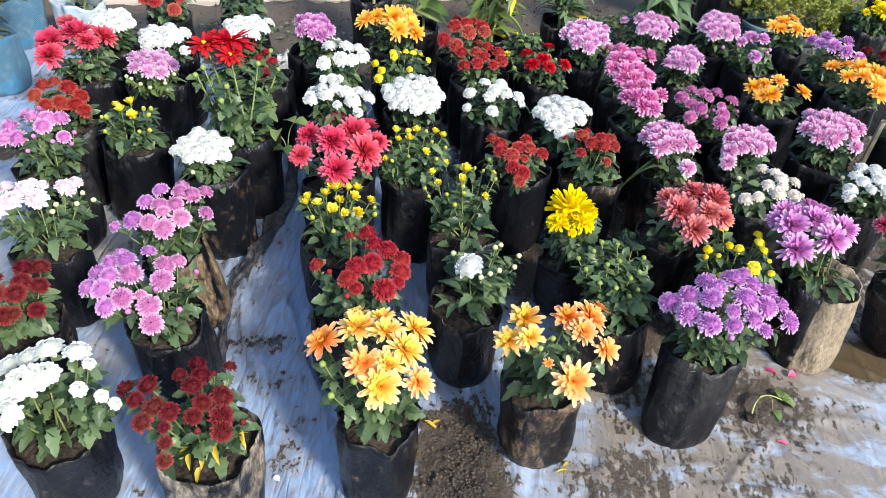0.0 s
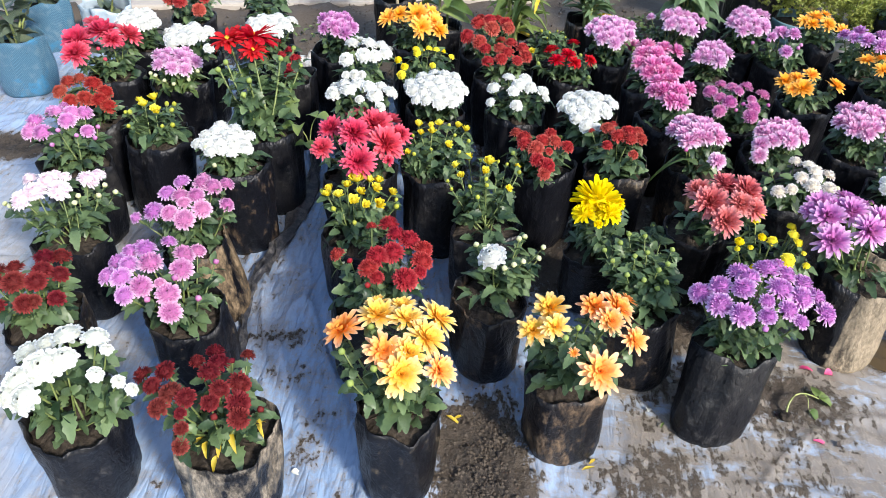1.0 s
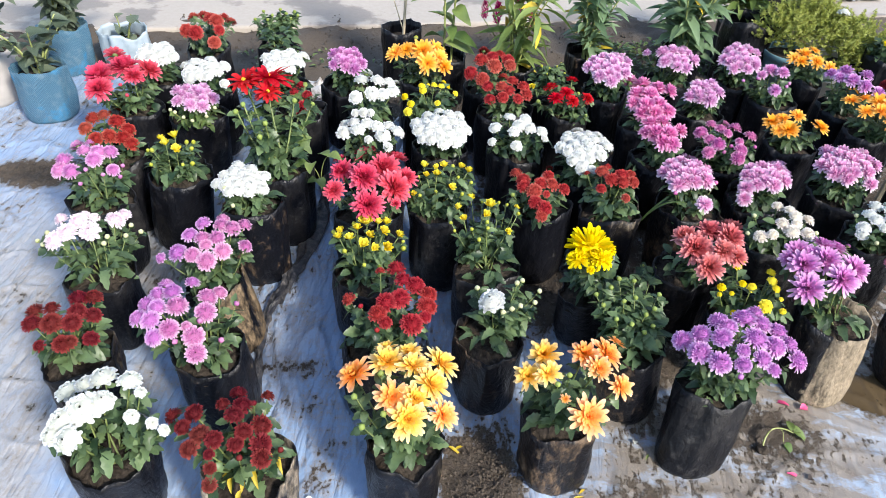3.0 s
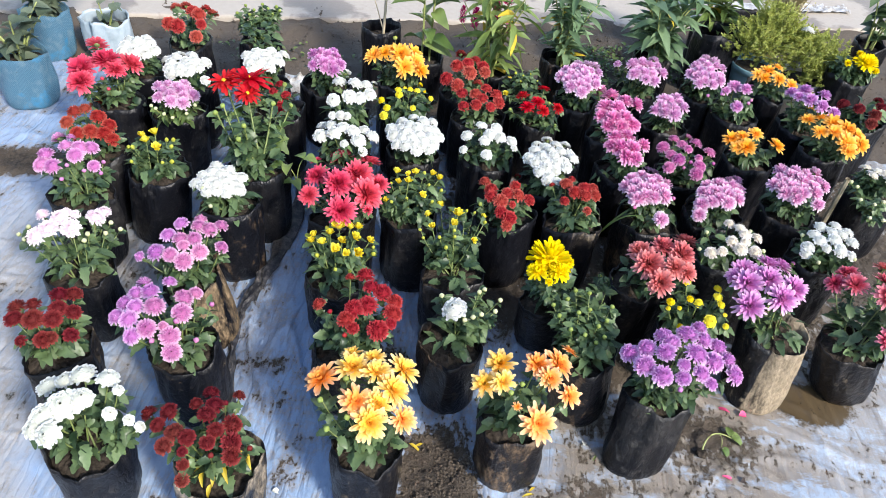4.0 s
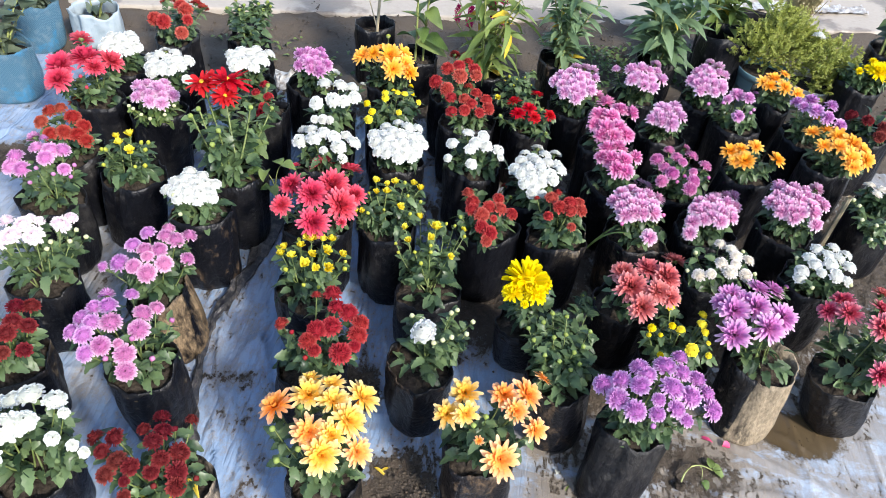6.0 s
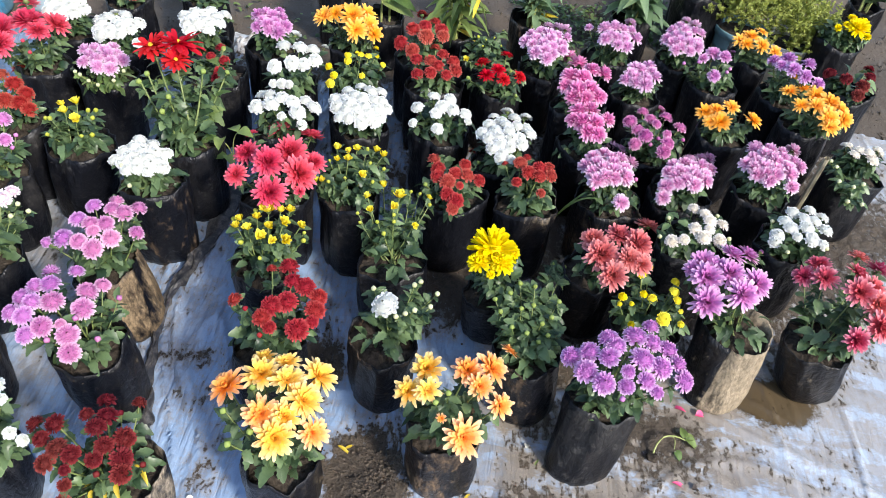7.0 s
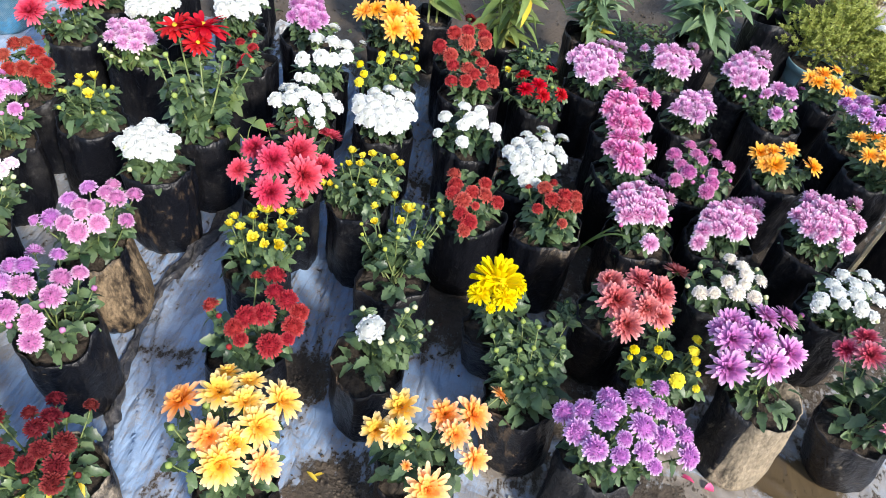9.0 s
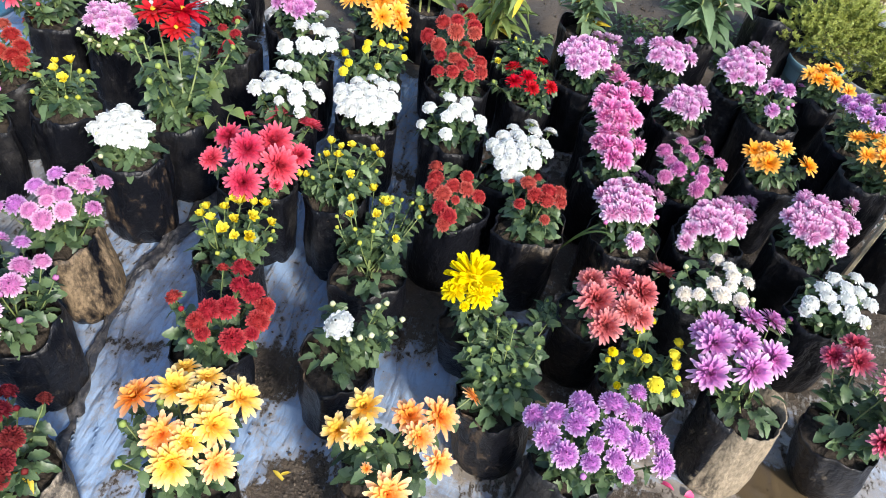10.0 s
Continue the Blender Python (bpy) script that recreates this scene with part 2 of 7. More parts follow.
# ---- mesh helpers ----
def mesh_of(name, verts, faces, mats, slots=None, smooth=True, reach=None):
    me = bpy.data.meshes.new(name)
    me.from_pydata([tuple(v) for v in verts], [], faces)
    for m in mats:
        me.materials.append(m)
    if slots is not None:
        me.polygons.foreach_set("material_index", slots)
    if smooth:
        me.polygons.foreach_set("use_smooth", [True] * len(me.polygons))
    if reach is not None:
        me.attributes.new("reach", "FLOAT", "POINT").data.foreach_set("value", reach)
    me.update()
    return me


def child(name, me, parent, m=None, label=""):
    ob = new(name, me)
    ob.parent = parent
    if m is not None:
        ob.matrix_basis = m
    if label:
        ob["label"] = label
    return ob


def part(name, bm, mat, parent, label=""):
    me = bpy.data.meshes.new(name)
    bm.to_mesh(me)
    bm.free()
    me.materials.append(mat)
    return child(name, me, parent, None, label)


def thing(name, x, y, z, label, category, group="", turn=0.0):
    ob = new(name)
    ob.empty_display_size = 0.05
    ob.matrix_basis = pose(x, y, z, 0, 0, turn)
    return tagged(ob, label, category, group)


def tube(verts, faces, pts, r0, r1, sides=5):
    """Adds a tapered tube along pts."""
    start = len(verts)
    for i, p in enumerate(pts):
        d = (pts[min(i + 1, len(pts) - 1)] - pts[max(i - 1, 0)]).normalized()
        a = d.orthogonal().normalized()
        c = d.cross(a)
        r = r0 + (r1 - r0) * i / (len(pts) - 1)
        for k in range(sides):
            w = 2 * math.pi * k / sides
            verts.append(p + (a * math.cos(w) + c * math.sin(w)) * r)
    for i in range(len(pts) - 1):
        for k in range(sides):
            j = (k + 1) % sides
            faces.append((start + i * sides + k, start + i * sides + j, start + (i + 1) * sides + j, start + (i + 1) * sides + k))


def bend(a, c, b, n=6):
    return [a * (1 - t) ** 2 + c * 2 * t * (1 - t) + b * t ** 2 for t in (i / n for i in range(n + 1))]


# ---- flower heads ----
ROUND = ((0.0, 0.35), (0.35, 0.85), (0.72, 1.0), (0.93, 0.68), (1.0, 0.22))
BLUNT = ((0.0, 0.3), (0.3, 0.74), (0.64, 1.0), (0.9, 0.74), (1.0, 0.2))
POINT = ((0.0, 0.3), (0.3, 0.8), (0.6, 1.0), (0.87, 0.62), (1.0, 0.06))


def add_petal(v, f, s, theta, phi, base, length, width, cup, curl, shape, rng):
    d = Vector((math.sin(theta) * math.cos(phi), math.sin(theta) * math.sin(phi), math.cos(theta)))
    side = Vector((-math.sin(phi), math.cos(phi), 0))
    up = d.cross(side) * -1
    up = up if up.z > 0 or abs(up.z) < 1e-6 else -up
    side = (side + up * rng.uniform(-0.35, 0.35)).normalized()
    start = len(v)
    for t, w in shape:
        p = base + d * (length * t) + up * (curl * length * t * t)
        for c in (-1, 0, 1):
            v.append(p + side * (c * w * width) + up * (abs(c) * cup * width * w))
            s.append(min(1.0, 0.12 + 0.88 * t))
    for i in range(len(shape) - 1):
        for c in (0, 1):
            a = start + i * 3 + c
            f.append((a, a + 1, a + 4, a + 3))


DOMES = {  # petals standing on a dome: number, dome radius, height, petal length, half width
    "pompon": (138, 0.31, 0.29, 0.2, 0.041),
    "decor": (74, 0.2, 0.2, 0.36, 0.07),
    "ball": (64, 0.4, 0.38, 0.1, 0.07),
    "white": (92, 0.36, 0.26, 0.15, 0.07),
}
HEADS = {  # petals, polar angle from-to, length from-to, half width, cup, curl, shape, eye
    "double": (124, 3, 110, 0.27, 0.53, 0.054, 0.4, 0.12, ROUND, 0.0),
    "large": (60, 9, 100, 0.15, 0.54, 0.066, 0.28, 0.0, BLUNT, 0.0),
    "daisy2": (92, 6, 108, 0.26, 0.54, 0.056, 0.35, 0.08, BLUNT, 0.0),
    "single": (40, 48, 112, 0.46, 0.56, 0.078, 0.3, -0.08, BLUNT, 0.085),
    "button": (34, 4, 74, 0.4, 0.5, 0.13, 0.5, 0.3, ROUND, 0.0),
}
made_heads = {}


def head_mesh(kind, colour, variant):
    key = (kind, colour, variant)
    if key in made_heads:
        return made_heads[key]
    rng = random.Random(f"{kind}{variant}")
    v, f, s = [], [], []
    eye = 0.0
    if kind in DOMES:
        n, rad, high, ln, w = DOMES[kind]
        for i in range(n):
            q = (i + 0.5) / n
            al, ph = radians(4 + 96 * q ** 0.55), i * 2.39996 + rng.uniform(-0.2, 0.2)
            foot = Vector((rad * math.sin(al) * math.cos(ph), rad * math.sin(al) * math.sin(ph), high * math.cos(al) + 0.02)) * rng.uniform(0.82, 1.0)
            th = radians(min(115, 14 + 96 * q ** 0.55 + rng.uniform(-12, 12)))
            add_petal(v, f, s, th, ph, foot - Vector((math.sin(al) * math.cos(ph), math.sin(al) * math.sin(ph), math.cos(al))) * 0.1, ln * rng.uniform(0.85, 1.15) * (0.75 + 0.35 * q) + 0.06, w * rng.uniform(0.8, 1.15) * (0.75 + 0.3 * q), 0.5, rng.uniform(0.02, 0.3) * (1.2 - q), ROUND, rng)
            # inner petals take darker colours, in part painting the shade within the head
            for k in range(len(v) - 15, len(v)):
                s[k] *= 0.6 + 0.4 * q
        # closed core, so that no gap shows between the petals
        start, fat = len(v), 1.07 if kind == "white" else 0.97
        for j in range(4):
            al = radians(5 + 28 * j)
            for k in range(10):
                v.append(Vector((rad * fat * math.sin(al) * math.cos(k * 0.62832), rad * fat * math.sin(al) * math.sin(k * 0.62832), high * fat * math.cos(al) + 0.02)))
                s.append(0.3)
        f += [(start + j * 10 + k, start + j * 10 + (k + 1) % 10, start + j * 10 + 10 + (k + 1) % 10, start + j * 10 + 10 + k) for j in range(3) for k in range(10)]
        f.append(tuple(start + k for k in range(10)))
        n = 0
    else:
        n, a0, a1, l0, l1, w, cup, curl, shape, eye = HEADS[kind]
    for i in range(n):
        q = (i + 0.5) / n
        th = radians(a0 + (a1 - a0) * q ** 0.75 + rng.uniform(-7, 7))
        ph = i * 2.39996 + rng.uniform(-0.25, 0.25)
        ln = (l0 + (l1 - l0) * q ** (0.9 if kind in ("large", "double", "daisy2") else 0.6)) * rng.uniform(0.86, 1.1)
        add_petal(v, f, s, th, ph, Vector((0.05 * math.cos(ph), 0.05 * math.sin(ph), 0.02)) * (min(1.0, q * 2.5) if eye == 0 else 1.4), ln, w * rng.uniform(0.8, 1.15), cup, curl + rng.uniform(-0.12, 0.12), shape, rng)
        if kind in ("large", "double", "daisy2"):
            for k in range(len(v) - 15, len(v)):
                s[k] *= 0.4 + 0.6 * q
    slots = [0] * len(f)
    # green cup under the petals, and an eye where the flower shows one
    start = len(v)
    for z, r in ((-0.1, 0.05), (-0.06, 0.12), (0.02, 0.15)):
        for k in range(8):
            v.append(Vector((r * math.cos(k * math.pi / 4), r * math.sin(k * math.pi / 4), z)))
            s.append(0.0)
    for i in range(2):
        for k in range(8):
            j = (k + 1) % 8
            f.append((start + i * 8 + k, start + i * 8 + j, start + i * 8 + 8 + j, start + i * 8 + 8 + k))
            slots.append(1)
    if eye:
        start = len(v)
        for z, r in ((0.05, 1.0), (0.1, 0.85), (0.135, 0.45)):
            for k in range(10):
                v.append(Vector((eye * r * math.cos(k * 0.62832), eye * r * math.sin(k * 0.62832), z)))
                s.append(0.0)
        for i in range(2):
            for k in range(10):
                j = (k + 1) % 10
                f.append((start + i * 10 + k, start + i * 10 + j, start + i * 10 + 10 + j, start + i * 10 + 10 + k))
                slots.append(2)
        f.append(tuple(start + 20 + k for k in range(10)))
        slots.append(2)
    made_heads[key] = mesh_of("flower", v, f, [PETALS[colour], STEM, DISC], slots, True, s)
    return made_heads[key]


def bud_mesh(colour):
    key = ("bud", colour)
    if key not in made_heads:
        v, f, s, slots = [], [], [], []
        rows = ((-0.5, 0.12), (-0.42, 0.36), (-0.15, 0.5), (0.15, 0.49), (0.38, 0.34), (0.48, 0.14))
        for z, r in rows:
            for k in range(9):
                rr = r * (1 + (0.1 if k % 2 else -0.05) * (z > -0.3))
                v.append(Vector((rr * math.cos(k * 0.69813), rr * math.sin(k * 0.69813), z)))
                s.append(max(0.0, (z + 0.5) * 0.55))
        for i in range(5):
            for k in range(9):
                j = (k + 1) % 9
                f.append((i * 9 + k, i * 9 + j, i * 9 + 9 + j, i * 9 + 9 + k))
                slots.append(1 if i < 2 else 0)
        f.append(tuple(45 + k for k in range(9)))
        slots.append(0)
        made_heads[key] = mesh_of("bud", v, f, [PETALS[colour], STEM_PALE], slots, True, s)
    return made_heads[key]


# ---- leaves ----
LOBES = ((0.0, 0.02), (0.1, 0.1), (0.2, 0.25), (0.31, 0.2), (0.42, 0.36), (0.54, 0.27), (0.66, 0.34), (0.77, 0.22), (0.89, 0.19), (1.0, 0.06))
OVAL = ((0.0, 0.02), (0.12, 0.16), (0.3, 0.3), (0.5, 0.34), (0.72, 0.26), (0.9, 0.12), (1.0, 0.0))
LANCE = ((0.0, 0.02), (0.15, 0.07), (0.35, 0.12), (0.55, 0.12), (0.75, 0.085), (0.9, 0.04), (1.0, 0.0))


def leaf_points(outline, droop, fold, twist, rng):
    """A leaf of length 1 along +x: vertices and faces."""
    v, f = [], []
    for i, (t, w) in enumerate(outline):
        z = 0.12 * t - droop * t * t
        tw = twist * t
        for c in (-1, 0, 1):
            jag = rng.uniform(0.9, 1.1)
            y = c * w * jag
            v.append(Vector((t - (0.03 if c and i % 2 == 0 else 0.0) * (w > 0.1), y * math.cos(tw), z + abs(c) * w * fold + y * math.sin(tw))))
    for i in range(len(outline) - 1):
        for c in (0, 1):
            a = i * 3 + c
            f.append((a, a + 3, a + 4, a + 1))
    return v, f


BROAD = ((0.0, 0.03), (0.1, 0.26), (0.3, 0.42), (0.5, 0.45), (0.75, 0.36), (0.92, 0.19), (1.0, 0.0))
STRAP = ((0.0, 0.03), (0.2, 0.09), (0.45, 0.16), (0.7, 0.15), (0.9, 0.07), (1.0, 0.0))
leaf_shapes = {}
for style, outline in (("broad", BROAD), ("strap", STRAP), ("lobed", LOBES), ("oval", OVAL), ("lance", LANCE)):
    rng = random.Random(style)
    leaf_shapes[style] = [leaf_points(outline, rng.uniform(0.3, 1.0), rng.uniform(0.3, 0.85), rng.uniform(-0.7, 0.7), rng) for _ in range(6)]
leaf_meshes = {}


def leaf_mesh(style, variant, mat):
    key = (style, variant, mat.name)
    if key not in leaf_meshes:
        v, f = leaf_shapes[style][variant]
        leaf_meshes[key] = mesh_of("leaf", v, f, [mat])
    return leaf_meshes[key]


def put_leaves(owner, places, style, mat, single, rng, odd=None, share=0.2):
    """places: (position, azimuth, rise, size). single: a part each; otherwise one foliage mesh."""
    v, f = [], []
    for i, (p, az, rise, size, stem) in enumerate(places):
        m = Matrix.Translation(p) @ Euler((rng.uniform(-0.5, 0.5), -rise, az)).to_matrix().to_4x4() @ Matrix.Scale(size, 4)
        k = rng.randrange(6)
        if single and i % 5 < single:
            child("leaf", leaf_mesh(style, k, odd if odd and rng.random() < share else mat), stem, m)
        else:
            lv, lf = leaf_shapes[style][k]
            s = len(v)
            v += [m @ p2 for p2 in lv]
            f += [tuple(a + s for a in q) for q in lf]
    if v:
        tagged(child("foliage", mesh_of("foliage", v, f, [mat]), owner), kind="stuff")


# ---- grow bags ----
def bag_parts(owner, r, h, lean, mat, rng, fill=0.88):
    seg, v, f = 60, [], []
    sides, flat = rng.choice((4, 5, 6)), rng.uniform(0.25, 0.6)
    ph, sq, ear = rng.uniform(0, 6.28), rng.uniform(0.02, 0.07), rng.uniform(0.4, 1.0)
    off = Vector((rng.uniform(0, 50), rng.uniform(0, 50), rng.uniform(0, 50)))

    def around(a, rad, z):
        q, d, half = max(0.0, z) / h, Vector((math.cos(a), math.sin(a), 0)), math.pi / sides
        w = noise.noise(d * 1.7 + Vector((0, 0, z * 7)) + off) * 0.012 + noise.noise(d * 4.5 + Vector((0, 0, z * 11)) + off) * 0.007 - 0.006 * abs(noise.noise(d * 3.2 + Vector((0, 0, z * 4)) + off * 2)) - 0.004 * max(0.0, 0.3 - abs(noise.noise(d * 5.5 + Vector((0, 0, z * 9)) + off * 3))) / 0.3
        face = math.cos(half) / math.cos((a - ph + 0.15 * math.sin(3 * a)) % (2 * half) - half) * 1.06
        return rad * (1 + flat * min(1.0, 0.4 + q) * (face - 1)) * (1 + sq * math.cos(2 * a + ph) + 0.025 * math.cos(3 * a - ph)) + w * min(1.0, 0.35 + q)

    def ring(z, rad, inner, wild):
        q = max(0.0, z) / h
        for k in range(seg):
            a = 2 * math.pi * k / seg
            d = Vector((math.cos(a), math.sin(a), 0))
            rr = around(a, rad, z) - inner
            dz = wild * (noise.noise(d * 1.3 + off * 1.3) * 0.02 + noise.noise(d * 5 + off) * 0.004 + 0.010 * ear * max(0.0, math.cos(a - ph)) ** 6)
            v.append(Vector((lean[0] * q + rr * d.x, lean[1] * q + rr * d.y, z + dz)))

    rows = ((0.0, 0.78, 0, 0), (0.004, 0.88, 0, 0), (0.018, 0.95, 0, 0), (0.05, 0.985, 0, 0), (0.085, 1.0, 0, 0), (0.12, 1.005, 0, 0.1), (0.15, 1.005, 0, 0.35), (0.172, 1.0, 0, 0.7), (0.19, 1.01, 0, 1.0))
    for z, k, inner, wild in rows:
        ring(z * h / 0.19, r * k, inner, wild)
    ring(h, r * 1.005, 0.0025, 1.0)
    ring(0.17 * h / 0.19, r * 0.99, 0.003, 0.7)
    ring(0.12 * h / 0.19, r * 0.98, 0.003, 0.1)
    for i in range(len(rows) + 2):
        for k in range(seg):
            j = (k + 1) % seg
            f.append((i * seg + k, i * seg + j, i * seg + seg + j, i * seg + seg + k))
    f.append(tuple(range(seg - 1, -1, -1)))
    child("grow_bag", mesh_of("grow_bag", v, f, [mat]), owner)
    sv, sf, zs = [], [], h * fill
    for i in range(7):
        q = i / 6
        for k in range(48):
            a = 2 * math.pi * k / 48
            p = Vector((math.cos(a), math.sin(a), 0)) * ((around(a, r, zs) - 0.0015) * q)
            sv.append(Vector((p.x + lean[0] * fill, p.y + lean[1] * fill, zs + 0.012 * (1 - q * q) + noise.noise(p * 38 + off) * 0.018 * (1.1 - q) + noise.noise(p * 90 + off) * 0.01 * (1.1 - q))))
    for i in range(6):
        for k in range(48):
            j = (k + 1) % 48
            sf.append((i * 48 + k, i * 48 + j, i * 48 + 48 + j, i * 48 + 48 + k))
    child("soil", mesh_of("soil", sv, sf, [SOIL], None, False), owner)
    return zs


count = 0
BAG_WORDS = {"black": "black grow bag", "dusty": "dusty black grow bag", "brown": "muddy black grow bag", "tan": "mud-caked grow bag", "crusted": "mud-crusted black grow bag", "half": "half-muddy grow bag"}


def mum(kind, colour, base, lean, r, h, bag, size, leaves, near, bushy, label, heads, buds, budsize):
    """A potted chrysanthemum: bag, soil, stems, leaves, heads and buds at (dx, dy, z, scale) from its base."""
    global count
    count += 1
    rng = random.Random(count)
    ob = thing("potted_chrysanthemum", base[0], base[1], 0.0, f"{label} in {BAG_WORDS[bag]}", "potted plant", "potted chrysanthemums")
    if base[1] > 1.6:  # the rear bags are taller and stand closer
        r, h, leaves = r * 1.07, h * 1.16, int(leaves * 1.2)
    zs = bag_parts(ob, r * rng.uniform(0.97, 1.04), h * rng.uniform(1.03, 1.12), lean, BAGS[bag], rng)
    root = Vector((lean[0] * 0.8, lean[1] * 0.8, zs))
    lines, stems = [], []
    tall = kind == "single"
    stem_mat = STEM_PALE if colour == "lilac" else STEM
    if kind == "button":  # the smallest heads are still closed
        buds = buds + [p for p in heads if p[3] < 0.95]
        heads = [p for p in heads if p[3] >= 0.95]
        budsize = size * 0.65
    # left heads of pink_violet plants get violet petals, painting the shade on them
    targets = [(Vector(p[:3]), p[3] * size, "gold" if len(p) > 4 else "violet" if colour == "pink_violet" and p[0] < -0.075 else colour) for p in heads] + [(Vector(p[:3]), p[3] * budsize * 0.88, "") for p in buds]
    top = max([t[0].z for t in targets] + [zs + 0.1])
    mid = sum((t[0] for t in targets), Vector()) / max(1, len(targets)) if targets else root
    for p, s, is_head in targets:
        out = Vector((p.x - mid.x, p.y - mid.y, 0))
        up = Vector((out.x * 5.5 + 0.08, out.y * 5.5 - (0.3 if kind == "large" else 0.16), 1)).normalized()
        up = (up + Vector((rng.uniform(-0.2, 0.2), rng.uniform(-0.2, 0.2), 0))).normalized()
        m = Matrix.Translation(p) @ up.to_track_quat("Z", "Y").to_matrix().to_4x4() @ Matrix.Rotation(rng.uniform(0, 6.28), 4, "Z") @ Matrix.Diagonal((s, s, s * (1.25 if kind == "button" else rng.uniform(0.85, 1.05)), 1))
        if is_head:
            child("flower", head_mesh(kind, is_head, rng.randrange(4)), ob, m)
        else:
            child("bud", bud_mesh({"white": "cream_bud", "white_soft": "cream_bud", "cream": "cream_bud", "scarlet": "green", "pale_pink": "cream_bud", "brick_red": "green", "amber": "yellow_bud", "orange": "green", "yellow_b": "yellow_bud", "yellow": "yellow_bud", "lilac": "cream_bud", "lilac_pink": "pink"}.get(colour, colour)), ob, m)
        a = root + Vector((rng.uniform(-0.02, 0.02), rng.uniform(-0.02, 0.02), -0.005))
        foot = p - up * s * (0.09 if is_head else 0.45)
        c = Vector((a.x * 0.35 + foot.x * 0.65, a.y * 0.35 + foot.y * 0.65, a.z * 0.55 + foot.z * 0.45))
        line = bend(a, c, foot)
        lines.append(line)
        v, f = [], []
        tube(v, f, line, 0.0036 if tall else 0.0026, 0.0026 if tall else 0.0015 if is_head else 0.0011)
        stems.append(child("stem", mesh_of("stem", v, f, [stem_mat]), ob))
    while len(lines) < 9:
        a = root + Vector((rng.uniform(-0.02, 0.02), rng.uniform(-0.02, 0.02), -0.005))
        w, q = rng.uniform(0, 6.28), bushy * rng.uniform(0.3, 0.8)
        e = root + Vector((math.cos(w) * q, math.sin(w) * q, (top - zs) * rng.uniform(0.45, 0.85)))
        line = bend(a, (a + e) / 2 + Vector((0, 0, 0.02)), e)
        lines.append(line)
        v, f = [], []
        tube(v, f, line, 0.0024, 0.001)
        stems.append(child("stem", mesh_of("stem", v, f, [stem_mat]), ob))
    places = []
    for i in range(int(leaves * (2.5 if tall else 4.2 if kind == "bud" else 3.2 if kind == "button" else 2.65))):
        line = lines[i % len(lines)]
        u = (0.28 + 0.7 * rng.random() ** (1.3 if tall else 1.0)) * 6
        p = line[int(u)].lerp(line[min(6, int(u) + 1)], u % 1)
        out = math.atan2(p.y - root.y, p.x - root.x)
        az = out + rng.uniform(-1.9, 1.9)
        size2 = rng.uniform(0.022, 0.039) * (1.35 if tall else 1.0) * (1.1 - 0.35 * u / 6)
        places.append((p, az, rng.uniform(-0.3, 0.95), size2, stems[i % len(lines)]))
    for i in range(int(leaves * 0.36)):  # low leaves over the soil, reaching past the rim
        w, q = i * 2.4 + rng.random(), r * 0.6 * math.sqrt(rng.random())
        places.append((root + Vector((math.cos(w) * q, math.sin(w) * q, rng.uniform(0.012, 0.075))), w + rng.uniform(-0.7, 0.7), rng.uniform(0.0, 0.8), rng.uniform(0.027, 0.042), stems[i % len(stems)]))
    yellowing = LEAF_YELLOW if "yellowing" in label else None
    put_leaves(ob, places, "lobed", LEAF_PALE if (colour == "lilac" and "pale stems" in label) else LEAF, 2 if near else 0, rng, LEAF_PALE if tall else None, 0.4)
    if yellowing:  # withered leaves hanging over the soil
        for i in range(11):
            w = rng.uniform(-2.6, 0.2)
            p = root + Vector((math.cos(w), math.sin(w), 0)) * rng.uniform(0.03, 0.07) + Vector((0, 0, rng.uniform(0.03, 0.075)))
            m = Matrix.Translation(p) @ Euler((rng.uniform(-0.4, 0.4), rng.uniform(-0.3, 0.5), w + rng.uniform(-0.7, 0.7))).to_matrix().to_4x4() @ Matrix.Diagonal((1, 0.6, 1, 1)) @ Matrix.Scale(rng.uniform(0.019, 0.03), 4)
            child("withered_leaf", leaf_mesh("oval", rng.randrange(6), LEAF_YELLOW), stems[i % len(stems)], m, "yellow withered leaf")
    return ob


# ---- ground ----
def sheet_grid(xs, ys, height):
    v = [Vector((x, y, height(x, y))) for y in ys for x in xs]
    w = len(xs)
    f = [(j * w + i, j * w + i + 1, j * w + w + i + 1, j * w + w + i) for j in range(len(ys) - 1) for i in range(w - 1)]
    return v, f


def soil_height(x, y):
    near = max(0.0, 1 - (abs(x) / 7) ** 2) * max(0.0, 1 - (abs(y - 2) / 7) ** 2)
    p = Vector((x, y, 0))
    back = max(0.0, min(1.0, (y - 2.55) / 0.3))
    bank = 0.02 * max(0.0, 1 - abs(3.64 + 0.255 * (x - 0.4) - y) / 0.22) * (0.75 + 0.5 * noise.noise(p * 4)) if y < 3.8 + 0.255 * (x - 0.4) else 0.0
    return -0.012 + near * (noise.noise(p * 3.1) * 0.006 + back * (noise.noise(p * 6) * 0.03 + noise.noise(p * 17) * 0.022 + 0.012)) + bank


MUD, n, l, b = material("damp_mud", 0.8, 0.4)
f1, f2 = noise_node(n, l, 2.2, 5, 0.6), noise_node(n, l, 45, 6, 0.7)
col = mix_node(n, l, f1, (0.05, 0.038, 0.028), (0.15, 0.115, 0.083))
l.new(mix_node(n, l, f2, col, (0.09, 0.072, 0.055), "MIX"), b.inputs["Base Color"])
bump_node(n, l, b, f2, 0.9, 0.012)

